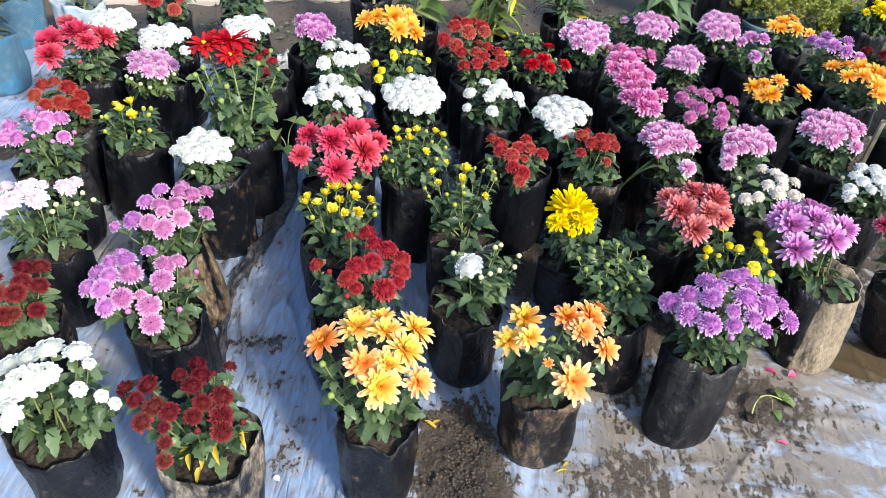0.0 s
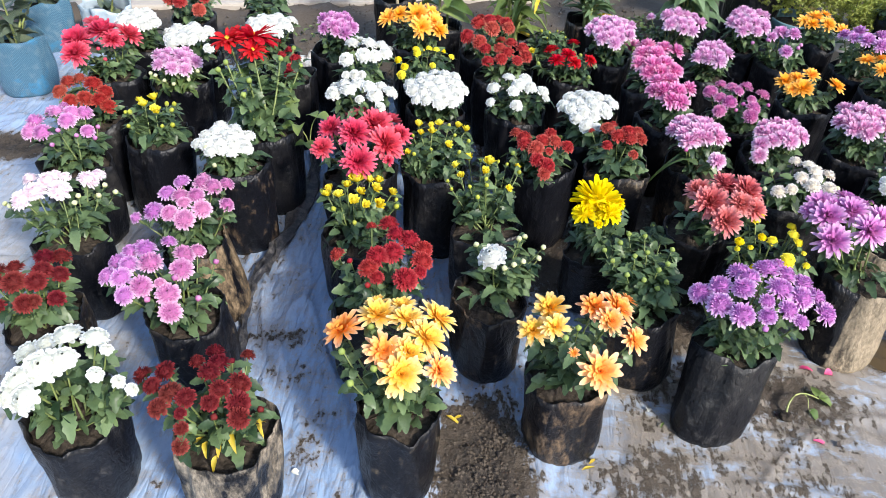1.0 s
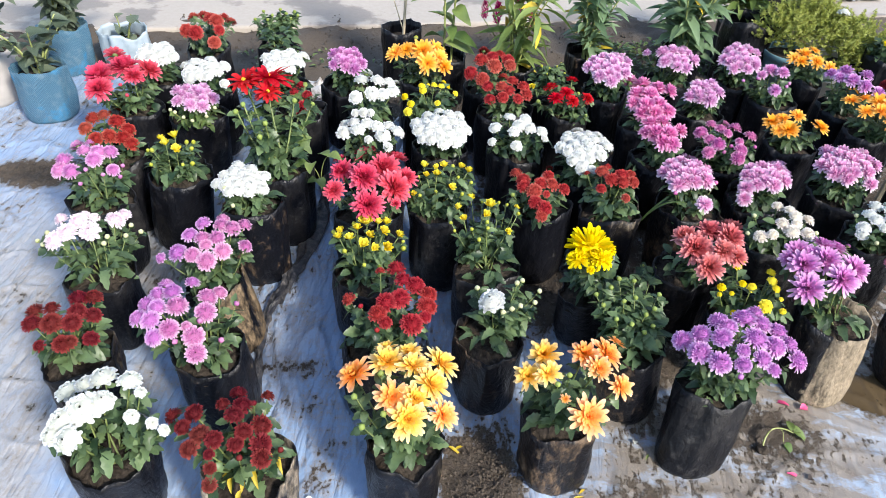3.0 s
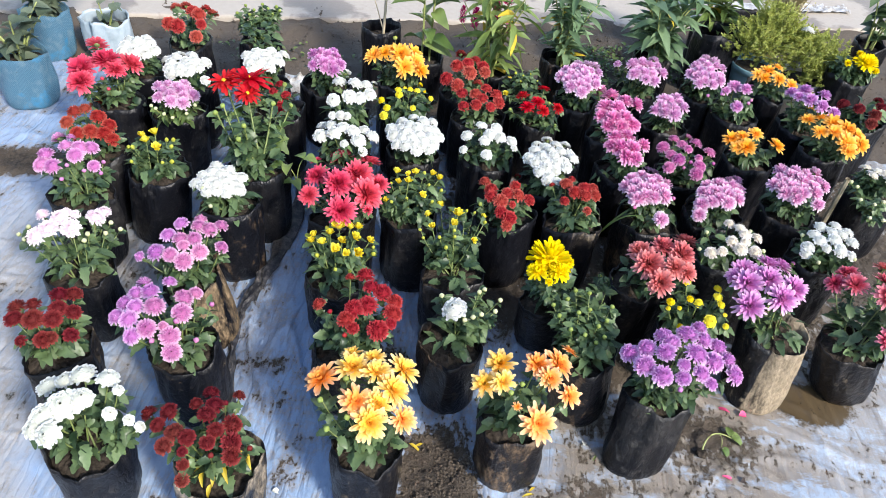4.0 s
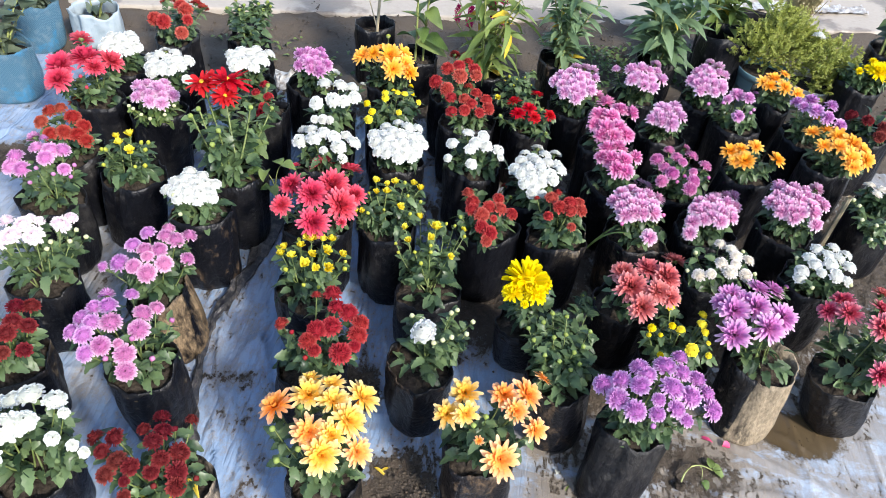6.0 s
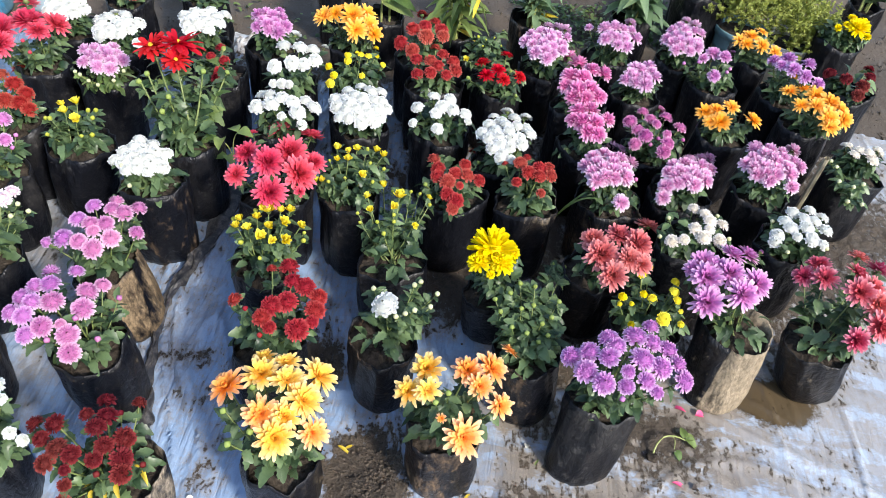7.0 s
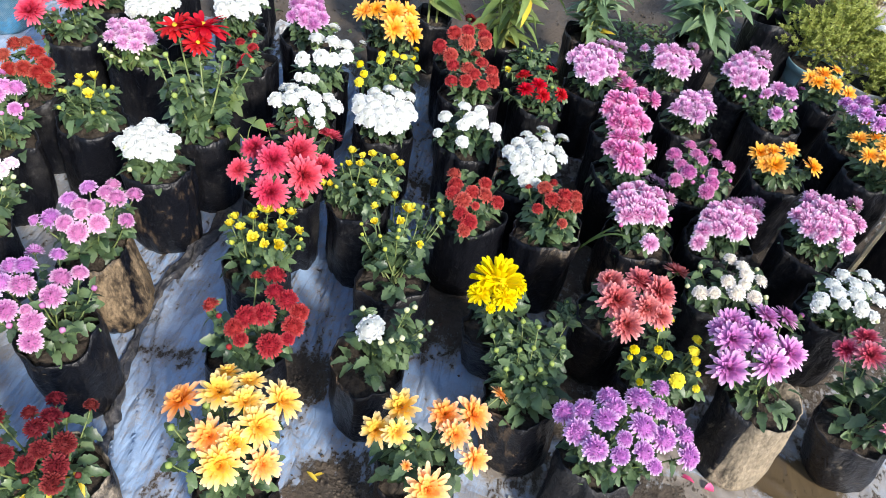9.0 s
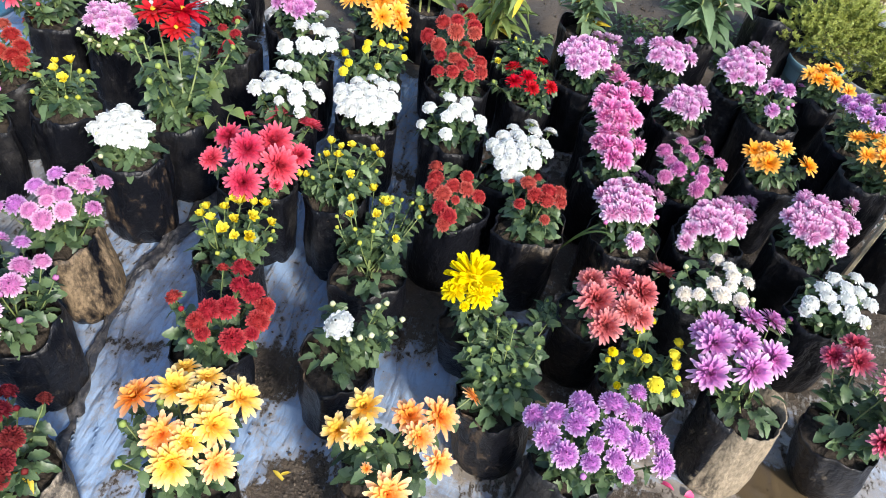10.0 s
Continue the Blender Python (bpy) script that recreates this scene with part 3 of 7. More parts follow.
axis = [math.copysign(0.045 * abs(i) * (1 if abs(i) < 95 else 1 + ((abs(i) - 95) / 12) ** 4), i) for i in range(-125, 126)]
gv, gf = sheet_grid(axis, [a + 2.0 for a in axis], soil_height)
tagged(new("ground", mesh_of("ground", gv, gf, [MUD])), "damp brown earth with crumbs of soil", "ground", kind="structure")

# plastic sheet over the earth, wrinkled and smeared with mud
SHEET, n, l, b = material("muddy_plastic_sheet", 0.3, 0.5)
tc = n.new("ShaderNodeTexCoord")
P0 = tc.outputs["Object"]
bias = n.new("ShaderNodeAttribute")
bias.attribute_name = "mud"
stretch = n.new("ShaderNodeMapping")
stretch.inputs["Rotation"].default_value[2] = 0.6
stretch.inputs["Scale"].default_value = (1.0, 0.3, 1.0)
l.new(P0, stretch.inputs[0])
folds = n.new("ShaderNodeMapping")
folds.inputs["Rotation"].default_value[2] = -0.16
folds.inputs["Scale"].default_value = (1.0, 0.16, 1.0)
l.new(P0, folds.inputs[0])


def crease(scale, width):
    t = noise_node(n, l, scale, 2, 0.5, vec=folds.outputs[0])
    return math_node(n, l, "MINIMUM", math_node(n, l, "ABSOLUTE", math_node(n, l, "SUBTRACT", t, 0.5)), width)


creases = math_node(n, l, "ADD", math_node(n, l, "MULTIPLY", crease(11, 0.05), 6.0), math_node(n, l, "MULTIPLY", crease(27, 0.05), 3.0))
xyz = n.new("ShaderNodeSeparateXYZ")
l.new(P0, xyz.inputs[0])
m1, m2, m3, m4 = noise_node(n, l, 4.5, 5, 0.6, vec=P0), noise_node(n, l, 42, 7, 0.78, vec=P0), noise_node(n, l, 60, 6, 0.75, vec=stretch.outputs[0]), noise_node(n, l, 150, 4, 0.7, vec=P0)
k = math_node(n, l, "ADD", math_node(n, l, "ADD", math_node(n, l, "MULTIPLY", m1, 0.36), math_node(n, l, "MULTIPLY", m2, 0.46)), math_node(n, l, "MULTIPLY", m3, 0.4))
k = math_node(n, l, "ADD", k, bias.outputs["Fac"])
mud = ramp_node(n, l, k, [(0.70, 0.0), (0.735, 1.0)])
smear = ramp_node(n, l, k, [(0.59, 0.0), (0.71, 0.8)])
# bluish film; its blue and pale streaks also paint sky sheen on the folds
milky = ramp_node(n, l, noise_node(n, l, 6.0, 4, 0.6, vec=folds.outputs[0]), [(0.52, 0.0), (0.85, 1.0)])
film = mix_node(n, l, milky, mix_node(n, l, m2, (0.17, 0.265, 0.43), (0.34, 0.45, 0.61)), mix_node(n, l, m2, (0.33, 0.37, 0.43), (0.5, 0.53, 0.57)))
# greyer, warmer film on the left, painted for the sun's glare there
left_glare = ramp_node(n, l, math_node(n, l, "ADD", math_node(n, l, "MULTIPLY", math_node(n, l, "ADD", xyz.outputs[0], 0.62), -2.2), math_node(n, l, "MULTIPLY", math_node(n, l, "SUBTRACT", m1, 0.5), 2.0)), [(0.0, 0.0), (0.5, 0.9)])
left_glare = math_node(n, l, "MULTIPLY", left_glare, ramp_node(n, l, math_node(n, l, "MULTIPLY", math_node(n, l, "ADD", xyz.outputs[1], math_node(n, l, "MULTIPLY", m1, 0.5)), 0.4), [(0.74, 1.0), (0.92, 0.15)]))
film = mix_node(n, l, left_glare, film, mix_node(n, l, m1, (0.28, 0.275, 0.275), (0.43, 0.425, 0.42)))
swept = n.new("ShaderNodeMapping")
swept.inputs["Rotation"].default_value[2] = 0.92
swept.inputs["Scale"].default_value = (0.4, 1.0, 1.0)
l.new(P0, swept.inputs[0])
m5 = noise_node(n, l, 15, 8, 0.66, vec=swept.outputs[0])
worn = ramp_node(n, l, math_node(n, l, "ADD", xyz.outputs[0], math_node(n, l, "MULTIPLY", math_node(n, l, "SUBTRACT", m1, 0.5), 0.6)), [(0.15, 0.0), (0.42, 1.0)])
film = mix_node(n, l, worn, film, mix_node(n, l, m2, (0.25, 0.32, 0.42), (0.37, 0.44, 0.53)))
film = mix_node(n, l, math_node(n, l, "MULTIPLY", worn, ramp_node(n, l, m5, [(0.445, 0.08), (0.515, 0.92)])), film, mix_node(n, l, m2, (0.14, 0.115, 0.088), (0.3, 0.25, 0.195)))
# paler film at the far right stands in for glare of sky and sun
bare = ramp_node(n, l, math_node(n, l, "SUBTRACT", math_node(n, l, "ADD", xyz.outputs[0], math_node(n, l, "MULTIPLY", math_node(n, l, "SUBTRACT", m1, 0.5), 0.7)), 0.5), [(0.42, 0.0), (0.68, 0.35)])
film = mix_node(n, l, bare, film, mix_node(n, l, m2, (0.4, 0.45, 0.52), (0.58, 0.61, 0.65)))
film = mix_node(n, l, smear, film, mix_node(n, l, m3, (0.15, 0.12, 0.09), (0.28, 0.235, 0.18)))
earth = mix_node(n, l, m4, (0.05, 0.038, 0.028), (0.17, 0.128, 0.09))
earth = mix_node(n, l, ramp_node(n, l, m1, [(0.4, 0.0), (0.65, 0.7)]), earth, mix_node(n, l, m2, (0.07, 0.053, 0.037), (0.17, 0.128, 0.088)))
# strongest patches go darkest: wet mud, and shade painted between the rear right bags
soaked_and_shade = ramp_node(n, l, bias.outputs["Fac"], [(0.12, 0.0), (0.27, 0.9)])
earth = mix_node(n, l, soaked_and_shade, earth, mix_node(n, l, ramp_node(n, l, math_node(n, l, "ADD", math_node(n, l, "MULTIPLY", m2, 0.5), math_node(n, l, "MULTIPLY", m4, 0.5)), [(0.42, 0.0), (0.58, 1.0)]), (0.01, 0.008, 0.0065), (0.075, 0.058, 0.044)))
wetness = n.new("ShaderNodeAttribute")
wetness.attribute_name = "puddle"
pool = ramp_node(n, l, math_node(n, l, "ADD", wetness.outputs["Fac"], math_node(n, l, "MULTIPLY", math_node(n, l, "SUBTRACT", m2, 0.5), 0.9)), [(0.3, 0.0), (0.5, 1.0)])
ground_col = mix_node(n, l, mud, film, earth)
l.new(mix_node(n, l, pool, ground_col, mix_node(n, l, m1, (0.05, 0.036, 0.02), (0.13, 0.094, 0.053))), b.inputs["Base Color"])
mud = math_node(n, l, "MULTIPLY", mud, math_node(n, l, "SUBTRACT", 1.0, math_node(n, l, "MULTIPLY", pool, 0.8)))
rough = math_node(n, l, "ADD", math_node(n, l, "MULTIPLY", mud, 0.42), math_node(n, l, "ADD", math_node(n, l, "MULTIPLY", smear, 0.25), math_node(n, l, "ADD", math_node(n, l, "MULTIPLY", m2, 0.2), 0.06)))
l.new(math_node(n, l, "MULTIPLY", rough, math_node(n, l, "SUBTRACT", 1.0, math_node(n, l, "MULTIPLY", pool, 0.75))), b.inputs["Roughness"])
relief = math_node(n, l, "ADD", math_node(n, l, "MULTIPLY", m3, math_node(n, l, "SUBTRACT", 0.12, math_node(n, l, "MULTIPLY", mud, 0.06))), math_node(n, l, "MULTIPLY", math_node(n, l, "ADD", m2, math_node(n, l, "MULTIPLY", m4, 0.8)), math_node(n, l, "ADD", 0.03, math_node(n, l, "MULTIPLY", mud, 1.7))))
relief = math_node(n, l, "ADD", relief, math_node(n, l, "MULTIPLY", creases, math_node(n, l, "MULTIPLY", math_node(n, l, "SUBTRACT", 0.8, math_node(n, l, "MULTIPLY", mud, 0.7)), math_node(n, l, "MULTIPLY", math_node(n, l, "SUBTRACT", 1.0, pool), math_node(n, l, "SUBTRACT", 1.0, math_node(n, l, "MULTIPLY", worn, 0.7))))))
bump_node(n, l, b, relief, 0.8, 0.012)


def ridge(t):
    return max(0.0, 1 - abs(t)) ** 1.6


def sheet_height(x, y):
    a = x * 1.0 + y * 0.22 + 0.22 * noise.noise(Vector((x * 1.6, y * 1.6, 4.0)))
    calm = min(1.0, max(0.25, 1 - 3.2 * mud_shade_bias(x, y)))
    lane = max(0.0, 1 - max(0.0, abs(x + 0.22) - 0.3) / 0.3)  # long folds only in the aisle, flatter film elsewhere
    calm *= 0.3 + 0.7 * lane
    w = noise.noise(Vector((a * 4, y * 1.2, 3.0))) * 0.008
    w += 0.018 * ridge(noise.noise(Vector((a * 6.5, y * 0.8, 7.0))) / 0.11) + 0.01 * ridge(noise.noise(Vector((a * 13, y * 1.2, 2.0))) / 0.09) + 0.004 * ridge(noise.noise(Vector((a * 30, y * 3.0, 11.0))) / 0.12)
    w += 0.003 * ridge(noise.noise(Vector((x * 17 + y * 15, y * 13 - x * 9, 8.0))) / 0.1) + 0.001 * ridge(noise.noise(Vector((x * 30 - y * 24, y * 20 + x * 14, 5.0))) / 0.22)
    w *= calm
    if x > 0.15:  # low sweeping wrinkles across the trodden corner
        c = y * 1.0 + 0.45 * x + 0.1 * noise.noise(Vector((x * 2, y * 2, 9.0)))
        w += min(1.0, (x - 0.15) * 4) * (0.006 * ridge(noise.noise(Vector((c * 9, x * 1.3, 14.0))) / 0.1) + 0.003 * ridge(noise.noise(Vector((c * 21, x * 2.5, 15.0))) / 0.12) + 0.004 * noise.noise(Vector((x * 7, y * 9, 17.0))))
    if x < -0.6:  # shallow crumples towards the outer edge
        w += min(1.0, (-0.6 - x) * 4) * (0.006 * ridge(noise.noise(Vector((x * 5 + y * 3, y * 6 - x * 2, 18.0))) / 0.1) + 0.003 * ridge(noise.noise(Vector((x * 12 - y * 6, y * 11, 19.0))) / 0.12))
    wet = min(0.75, 3.2 * max(0.0, mud_shade_bias(x, y)))
    if wet > 0.2:
        w += wet * (0.014 * noise.noise(Vector((x * 28, y * 28, 6.0))) + 0.011 * noise.noise(Vector((x * 60, y * 60, 16.0))) + 0.009 * noise.noise(Vector((x * 115, y * 115, 26.0))))
    w += 0.007 * ridge((y - (1.21 - 2.0 * (x - 0.97) ** 2)) / 0.025) * (0.66 < x < 1.2)
    if x > -0.1:  # raised edge of a second layer
        e = (1.37 - 0.39 * (x - 0.8) if x > 0.8 else 1.25 + 0.155 * x) - y + 0.012 * noise.noise(Vector((x * 6, 0, 31.0)))
        w += 0.007 * ridge(e / 0.03) * min(1.0, (x + 0.1) * 10)
    return 0.006 + max(-0.006, w - 0.003)


STAINS_AND_SHADE = (  # x, y, half widths, turn, strength
    (0.74, 1.24, 0.15, 0.13, 0.3, 0.17), (0.10, 0.97, 0.11, 0.22, 0.1, 0.30), (0.22, 1.68, 0.16, 0.22, 0.0, 0.22), (-0.08, 1.30, 0.08, 0.12, 0.3, 0.25), (0.45, 0.98, 0.18, 0.2, 0.4, 0.09),
    (-0.40, 1.285, 0.12, 0.045, 0.15, 0.09), (-0.35, 1.17, 0.07, 0.06, 0.5, 0.08), (0.68, 1.0, 0.42, 0.35, 0.0, 0.03),
    # the patch at (1.15, 2.2) paints the shade between the rear right bags
    (-1.42, 2.0, 0.2, 0.09, 0.1, 0.28), (0.6, 2.1, 0.7, 0.6, 0.0, 0.16), (-0.15, 2.75, 0.9, 0.22, 0.0, 0.2), (1.0, 1.75, 0.5, 0.3, 0.0, 0.15), (1.15, 2.2, 0.6, 0.6, 0.0, 0.24), (0.5, 1.5, 0.2, 0.3, 0.0, 0.16), (-0.25, 1.0, 0.05, 0.14, 0.0, 0.1), (-0.7, 1.75, 0.3, 0.4, 0.0, 0.06),
)


def mud_shade_bias(x, y):
    t = 0.0
    for cx, cy, rx, ry, turn, k in STAINS_AND_SHADE:
        dx, dy = x - cx, y - cy
        u, w = dx * math.cos(turn) + dy * math.sin(turn), dy * math.cos(turn) - dx * math.sin(turn)
        t = max(t, k * max(0.0, 1.25 - math.hypot(u / rx, w / ry)))
    if -0.1 < x < 1.6:  # mud thinned on the film's doubled edge, painting the light it catches
        t -= 0.09 * max(0.0, 1 - abs((1.37 - 0.39 * (x - 0.8) if x > 0.8 else 1.25 + 0.155 * x) - y) / 0.03)
    return t


xs = [-2.2 + 0.0075 * i for i in range(587)]
ys = [0.2 + 0.0075 * i for i in range(350)]
sv, sf = sheet_grid(xs, ys, sheet_height)


def inside(p):
    e = 0.12 * noise.noise(Vector((p.x * 1.7, p.y * 1.7, 12.0))) + 0.03 * noise.noise(Vector((p.x * 9, p.y * 9, 13.0)))
    return -2.05 + e < p.x < 2.05 + e and 0.34 + e < p.y < 2.7 + e * 0.6


sf = [q for q in sf if inside(sv[q[0]])]
me = mesh_of("plastic_sheet", sv, sf, [SHEET])
me.attributes.new("mud", "FLOAT", "POINT").data.foreach_set("value", [mud_shade_bias(p.x, p.y) for p in sv])
me.attributes.new("puddle", "FLOAT", "POINT").data.foreach_set("value", [max(0.0, 1.3 - math.hypot((p.x - 1.08) / 0.13, (p.y - 1.40) / 0.08)) for p in sv])
tagged(new("plastic_sheet", me), "wrinkled grey plastic sheet smeared with mud", "ground sheet", kind="structure")

# dark crumpled strip of film along the sheet's fold
FILM, n, l, b = material("crumpled_dark_film", 0.3, 0.5)
f1 = noise_node(n, l, 40, 5, 0.7)
l.new(mix_node(n, l, ramp_node(n, l, f1, [(0.45, 0.0), (0.7, 0.8)]), (0.03, 0.03, 0.034), (0.2, 0.18, 0.16)), b.inputs["Base Color"])
bump_node(n, l, b, f1, 0.6, 0.006)
way = [Vector(p) for p in ((-0.49, 2.13, 0), (-0.455, 1.87, 0), (-0.47, 1.65, 0), (-0.5, 1.47, 0), (-0.49, 1.33, 0), (-0.455, 1.2, 0), (-0.415, 1.08, 0), (-0.38, 0.97, 0), (-0.37, 0.75, 0))]
v, f = [], []
N = 90
for i in range(N + 1):
    t = i / N * (len(way) - 1)
    a, q = int(min(t, len(way) - 2)), t - int(min(t, len(way) - 2))
    p = way[a].lerp(way[a + 1], q)
    wide = 0.013 + 0.015 * max(0.0, 1 - abs(t - 1.4) / 1.5)
    for k in range(11):
        s = k / 5 - 1
        x, y = p.x + s * wide + 0.02 * noise.noise(Vector((s, t * 3, 5))), p.y
        v.append(Vector((x, y, sheet_height(x, y) + 0.004 + (1 - s * s) * (0.012 + 0.008 * noise.noise(Vector((s * 4, t * 5, 2)))) + 0.013 * abs(noise.noise(Vector((s * 3.2, t * 1.6, 4)))))))
for i in range(N):
    for k in range(10):
        a = i * 11 + k
        f.append((a, a + 1, a + 12, a + 11))
tagged(new("plastic_film_strip", mesh_of("plastic_film_strip", v, f, [FILM])), "dark crumpled strip of film on the ground sheet", "plastic film", kind="structure")

# concrete slab behind the beds
CONC, n, l, b = material("stained_concrete", 0.7, 0.4)
f1, f2 = noise_node(n, l, 1.6, 6, 0.62), noise_node(n, l, 40, 5, 0.7)
wet = ramp_node(n, l, f1, [(0.5, 0.0), (0.535, 1.0)])
col = mix_node(n, l, f2, (0.36, 0.31, 0.26), (0.47, 0.42, 0.36))
l.new(mix_node(n, l, wet, col, mix_node(n, l, f2, (0.2, 0.165, 0.135), (0.28, 0.24, 0.2))), b.inputs["Base Color"])
l.new(math_node(n, l, "SUBTRACT", 0.75, math_node(n, l, "MULTIPLY", wet, 0.3)), b.inputs["Roughness"])
bump_node(n, l, b, f2, 0.3, 0.004)
bm = bmesh.new()
bmesh.ops.create_cube(bm, size=1.0, matrix=pose(0.4, 3.64, 0, 0, 0, 14.3) @ pose(0, 4.0, -0.05) @ Matrix.Diagonal((30, 8, 0.15, 1)))
bmesh.ops.subdivide_edges(bm, edges=[e for e in bm.edges if e.calc_length() > 20], cuts=120)
for vt in bm.verts:
    if vt.co.y < 3.75 + 0.255 * (vt.co.x - 0.4):
        vt.co.y += noise.noise(vt.co * 3) * 0.014
        vt.co.z += noise.noise(vt.co * 5) * 0.008
me = bpy.data.meshes.new("concrete_slab")
bm.to_mesh(me)
bm.free()
me.materials.append(CONC)
slab = new("concrete_slab", me)
tagged(slab, "pale concrete pavement with damp brown stains", "pavement", kind="structure")
bev = slab.modifiers.new("edge", "BEVEL")
bev.width, bev.segments, bev.limit_method = 0.012, 2, "ANGLE"

# ---- potted chrysanthemums ----
mum("white", "white_soft", (-0.624, 0.871), (0.009, -0.005), 0.09, 0.19, "black", 0.054, 70, 1, 0.09, "white chrysanthemum with drooping heads",
    [(-0.094, 0.068, 0.273, 1.1), (-0.056, 0.073, 0.296, 0.9), (-0.021, 0.082, 0.308, 1.2), (0.039, 0.071, 0.322, 1.0), (-0.012, -0.006, 0.327, 1.3), (0.017, 0.010, 0.334, 1.0), (-0.045, -0.025, 0.312, 1.1), (-0.055, -0.048, 0.300, 0.9), (-0.016, -0.061, 0.312, 1.1), (0.079, -0.011, 0.328, 0.6), (0.071, 0.046, 0.326, 0.5), (0.114, -0.010, 0.315, 0.5), (0.135, -0.014, 0.303, 0.5)],
    [], 0.013)
mum("pompon", "dark_red", (-0.352, 0.859), (0.003, 0.003), 0.09, 0.19, "crusted", 0.039, 60, 1, 0.09, "dark red chrysanthemum with yellowing leaves",
    [(-0.135, 0.036, 0.295, 1.0), (-0.090, 0.031, 0.317, 1.1), (-0.100, -0.001, 0.317, 0.9), (-0.060, -0.019, 0.327, 1.1), (-0.032, -0.027, 0.328, 1.0), (-0.070, -0.046, 0.321, 1.0), (-0.034, 0.103, 0.295, 1.0), (-0.045, 0.056, 0.319, 0.8), (-0.010, 0.061, 0.315, 1.1), (-0.015, 0.031, 0.325, 1.1), (0.016, 0.121, 0.273, 0.8), (0.035, 0.026, 0.311, 1.2), (0.012, 0.001, 0.322, 1.0), (0.045, -0.012, 0.309, 1.2), (0.053, -0.036, 0.302, 1.1), (0.006, -0.027, 0.322, 0.9), (-0.032, -0.053, 0.322, 0.6), (-0.019, -0.098, 0.301, 0.8), (-0.024, -0.075, 0.314, 0.7)],
    [(0.080, -0.011, 0.297, 1.0), (0.006, 0.076, 0.308, 1.0), (0.020, -0.050, 0.318, 1.0)], 0.013)
mum("large", "orange", (-0.062, 0.951), (0.003, 0.007), 0.085, 0.19, "dusty", 0.07, 60, 1, 0.09, "orange and yellow large-flowered chrysanthemum",
    [(-0.104, 0.050, 0.340, 1.1), (-0.045, 0.076, 0.358, 1.1, 1), (-0.009, 0.118, 0.346, 0.8, 1), (-0.057, 0.130, 0.334, 0.7, 1), (0.005, 0.069, 0.361, 1.0, 1), (0.056, 0.106, 0.336, 1.1, 1), (0.044, 0.036, 0.354, 1.1, 1), (-0.023, -0.006, 0.358, 1.0), (0.019, -0.003, 0.355, 0.9, 1), (0.010, -0.040, 0.343, 1.1, 1), (0.072, -0.014, 0.332, 0.9)],
    [(-0.095, -0.002, 0.342, 1.0), (-0.034, -0.040, 0.350, 1.0), (-0.070, -0.060, 0.332, 1.0), (-0.053, 0.045, 0.359, 1.0)], 0.014)
mum("large", "orange", (0.255, 1.074), (-0.009, 0.007), 0.083, 0.19, "brown", 0.07, 65, 1, 0.09, "golden orange large-flowered chrysanthemum",
    [(-0.057, 0.037, 0.334, 1.0, 1), (-0.087, -0.014, 0.323, 0.9, 1), (-0.051, -0.016, 0.339, 0.8, 1), (0.021, 0.039, 0.345, 0.9), (0.070, 0.069, 0.322, 1.1), (0.048, 0.007, 0.344, 0.8), (0.116, 0.183, 0.241, 0.7), (0.091, -0.018, 0.326, 0.8), (0.027, -0.094, 0.320, 1.1), (-0.019, -0.069, 0.333, 0.3)],
    [(-0.011, -0.022, 0.348, 1.0), (-0.033, -0.041, 0.340, 1.0)], 0.013)
mum("pompon", "violet", (0.569, 1.157), (0.021, 0.049), 0.082, 0.19, "black", 0.051, 70, 1, 0.09, "violet pompon chrysanthemum in full bloom",
    [(-0.083, 0.040, 0.329, 1.0), (-0.049, 0.043, 0.348, 1.0), (-0.056, 0.001, 0.338, 1.1), (-0.022, -0.025, 0.341, 1.1), (-0.011, 0.076, 0.359, 1.0), (-0.012, 0.028, 0.360, 1.0), (0.002, 0.055, 0.363, 1.0), (0.045, 0.091, 0.358, 1.2), (0.100, 0.168, 0.307, 0.9), (0.080, 0.087, 0.351, 1.0), (0.054, 0.033, 0.361, 1.2), (0.096, 0.029, 0.347, 1.1), (0.121, 0.091, 0.331, 1.0), (0.141, 0.063, 0.323, 1.0), (0.154, 0.031, 0.312, 1.1), (0.061, -0.010, 0.349, 0.9), (0.022, -0.028, 0.346, 0.8), (0.085, -0.025, 0.336, 0.7), (0.024, -0.000, 0.357, 0.7)],
    [(0.014, -0.054, 0.339, 1.0)], 0.013)
mum("daisy2", "purple", (0.919, 1.407), (0.001, 0.045), 0.085, 0.19, "tan", 0.068, 55, 1, 0.09, "purple open-centred chrysanthemum",
    [(-0.114, 0.111, 0.344, 1.0), (-0.115, 0.062, 0.346, 1.1), (-0.022, 0.186, 0.315, 1.0), (0.055, 0.264, 0.249, 1.0), (-0.062, 0.077, 0.355, 1.0), (-0.039, 0.024, 0.344, 1.1), (0.004, 0.070, 0.340, 1.1), (-0.118, 0.000, 0.327, 1.1), (-0.086, 0.096, 0.352, 0.8), (-0.139, 0.090, 0.337, 0.7)],
    [(0.099, 0.292, 0.245, 1.0), (-0.095, 0.029, 0.338, 1.0)], 0.013)
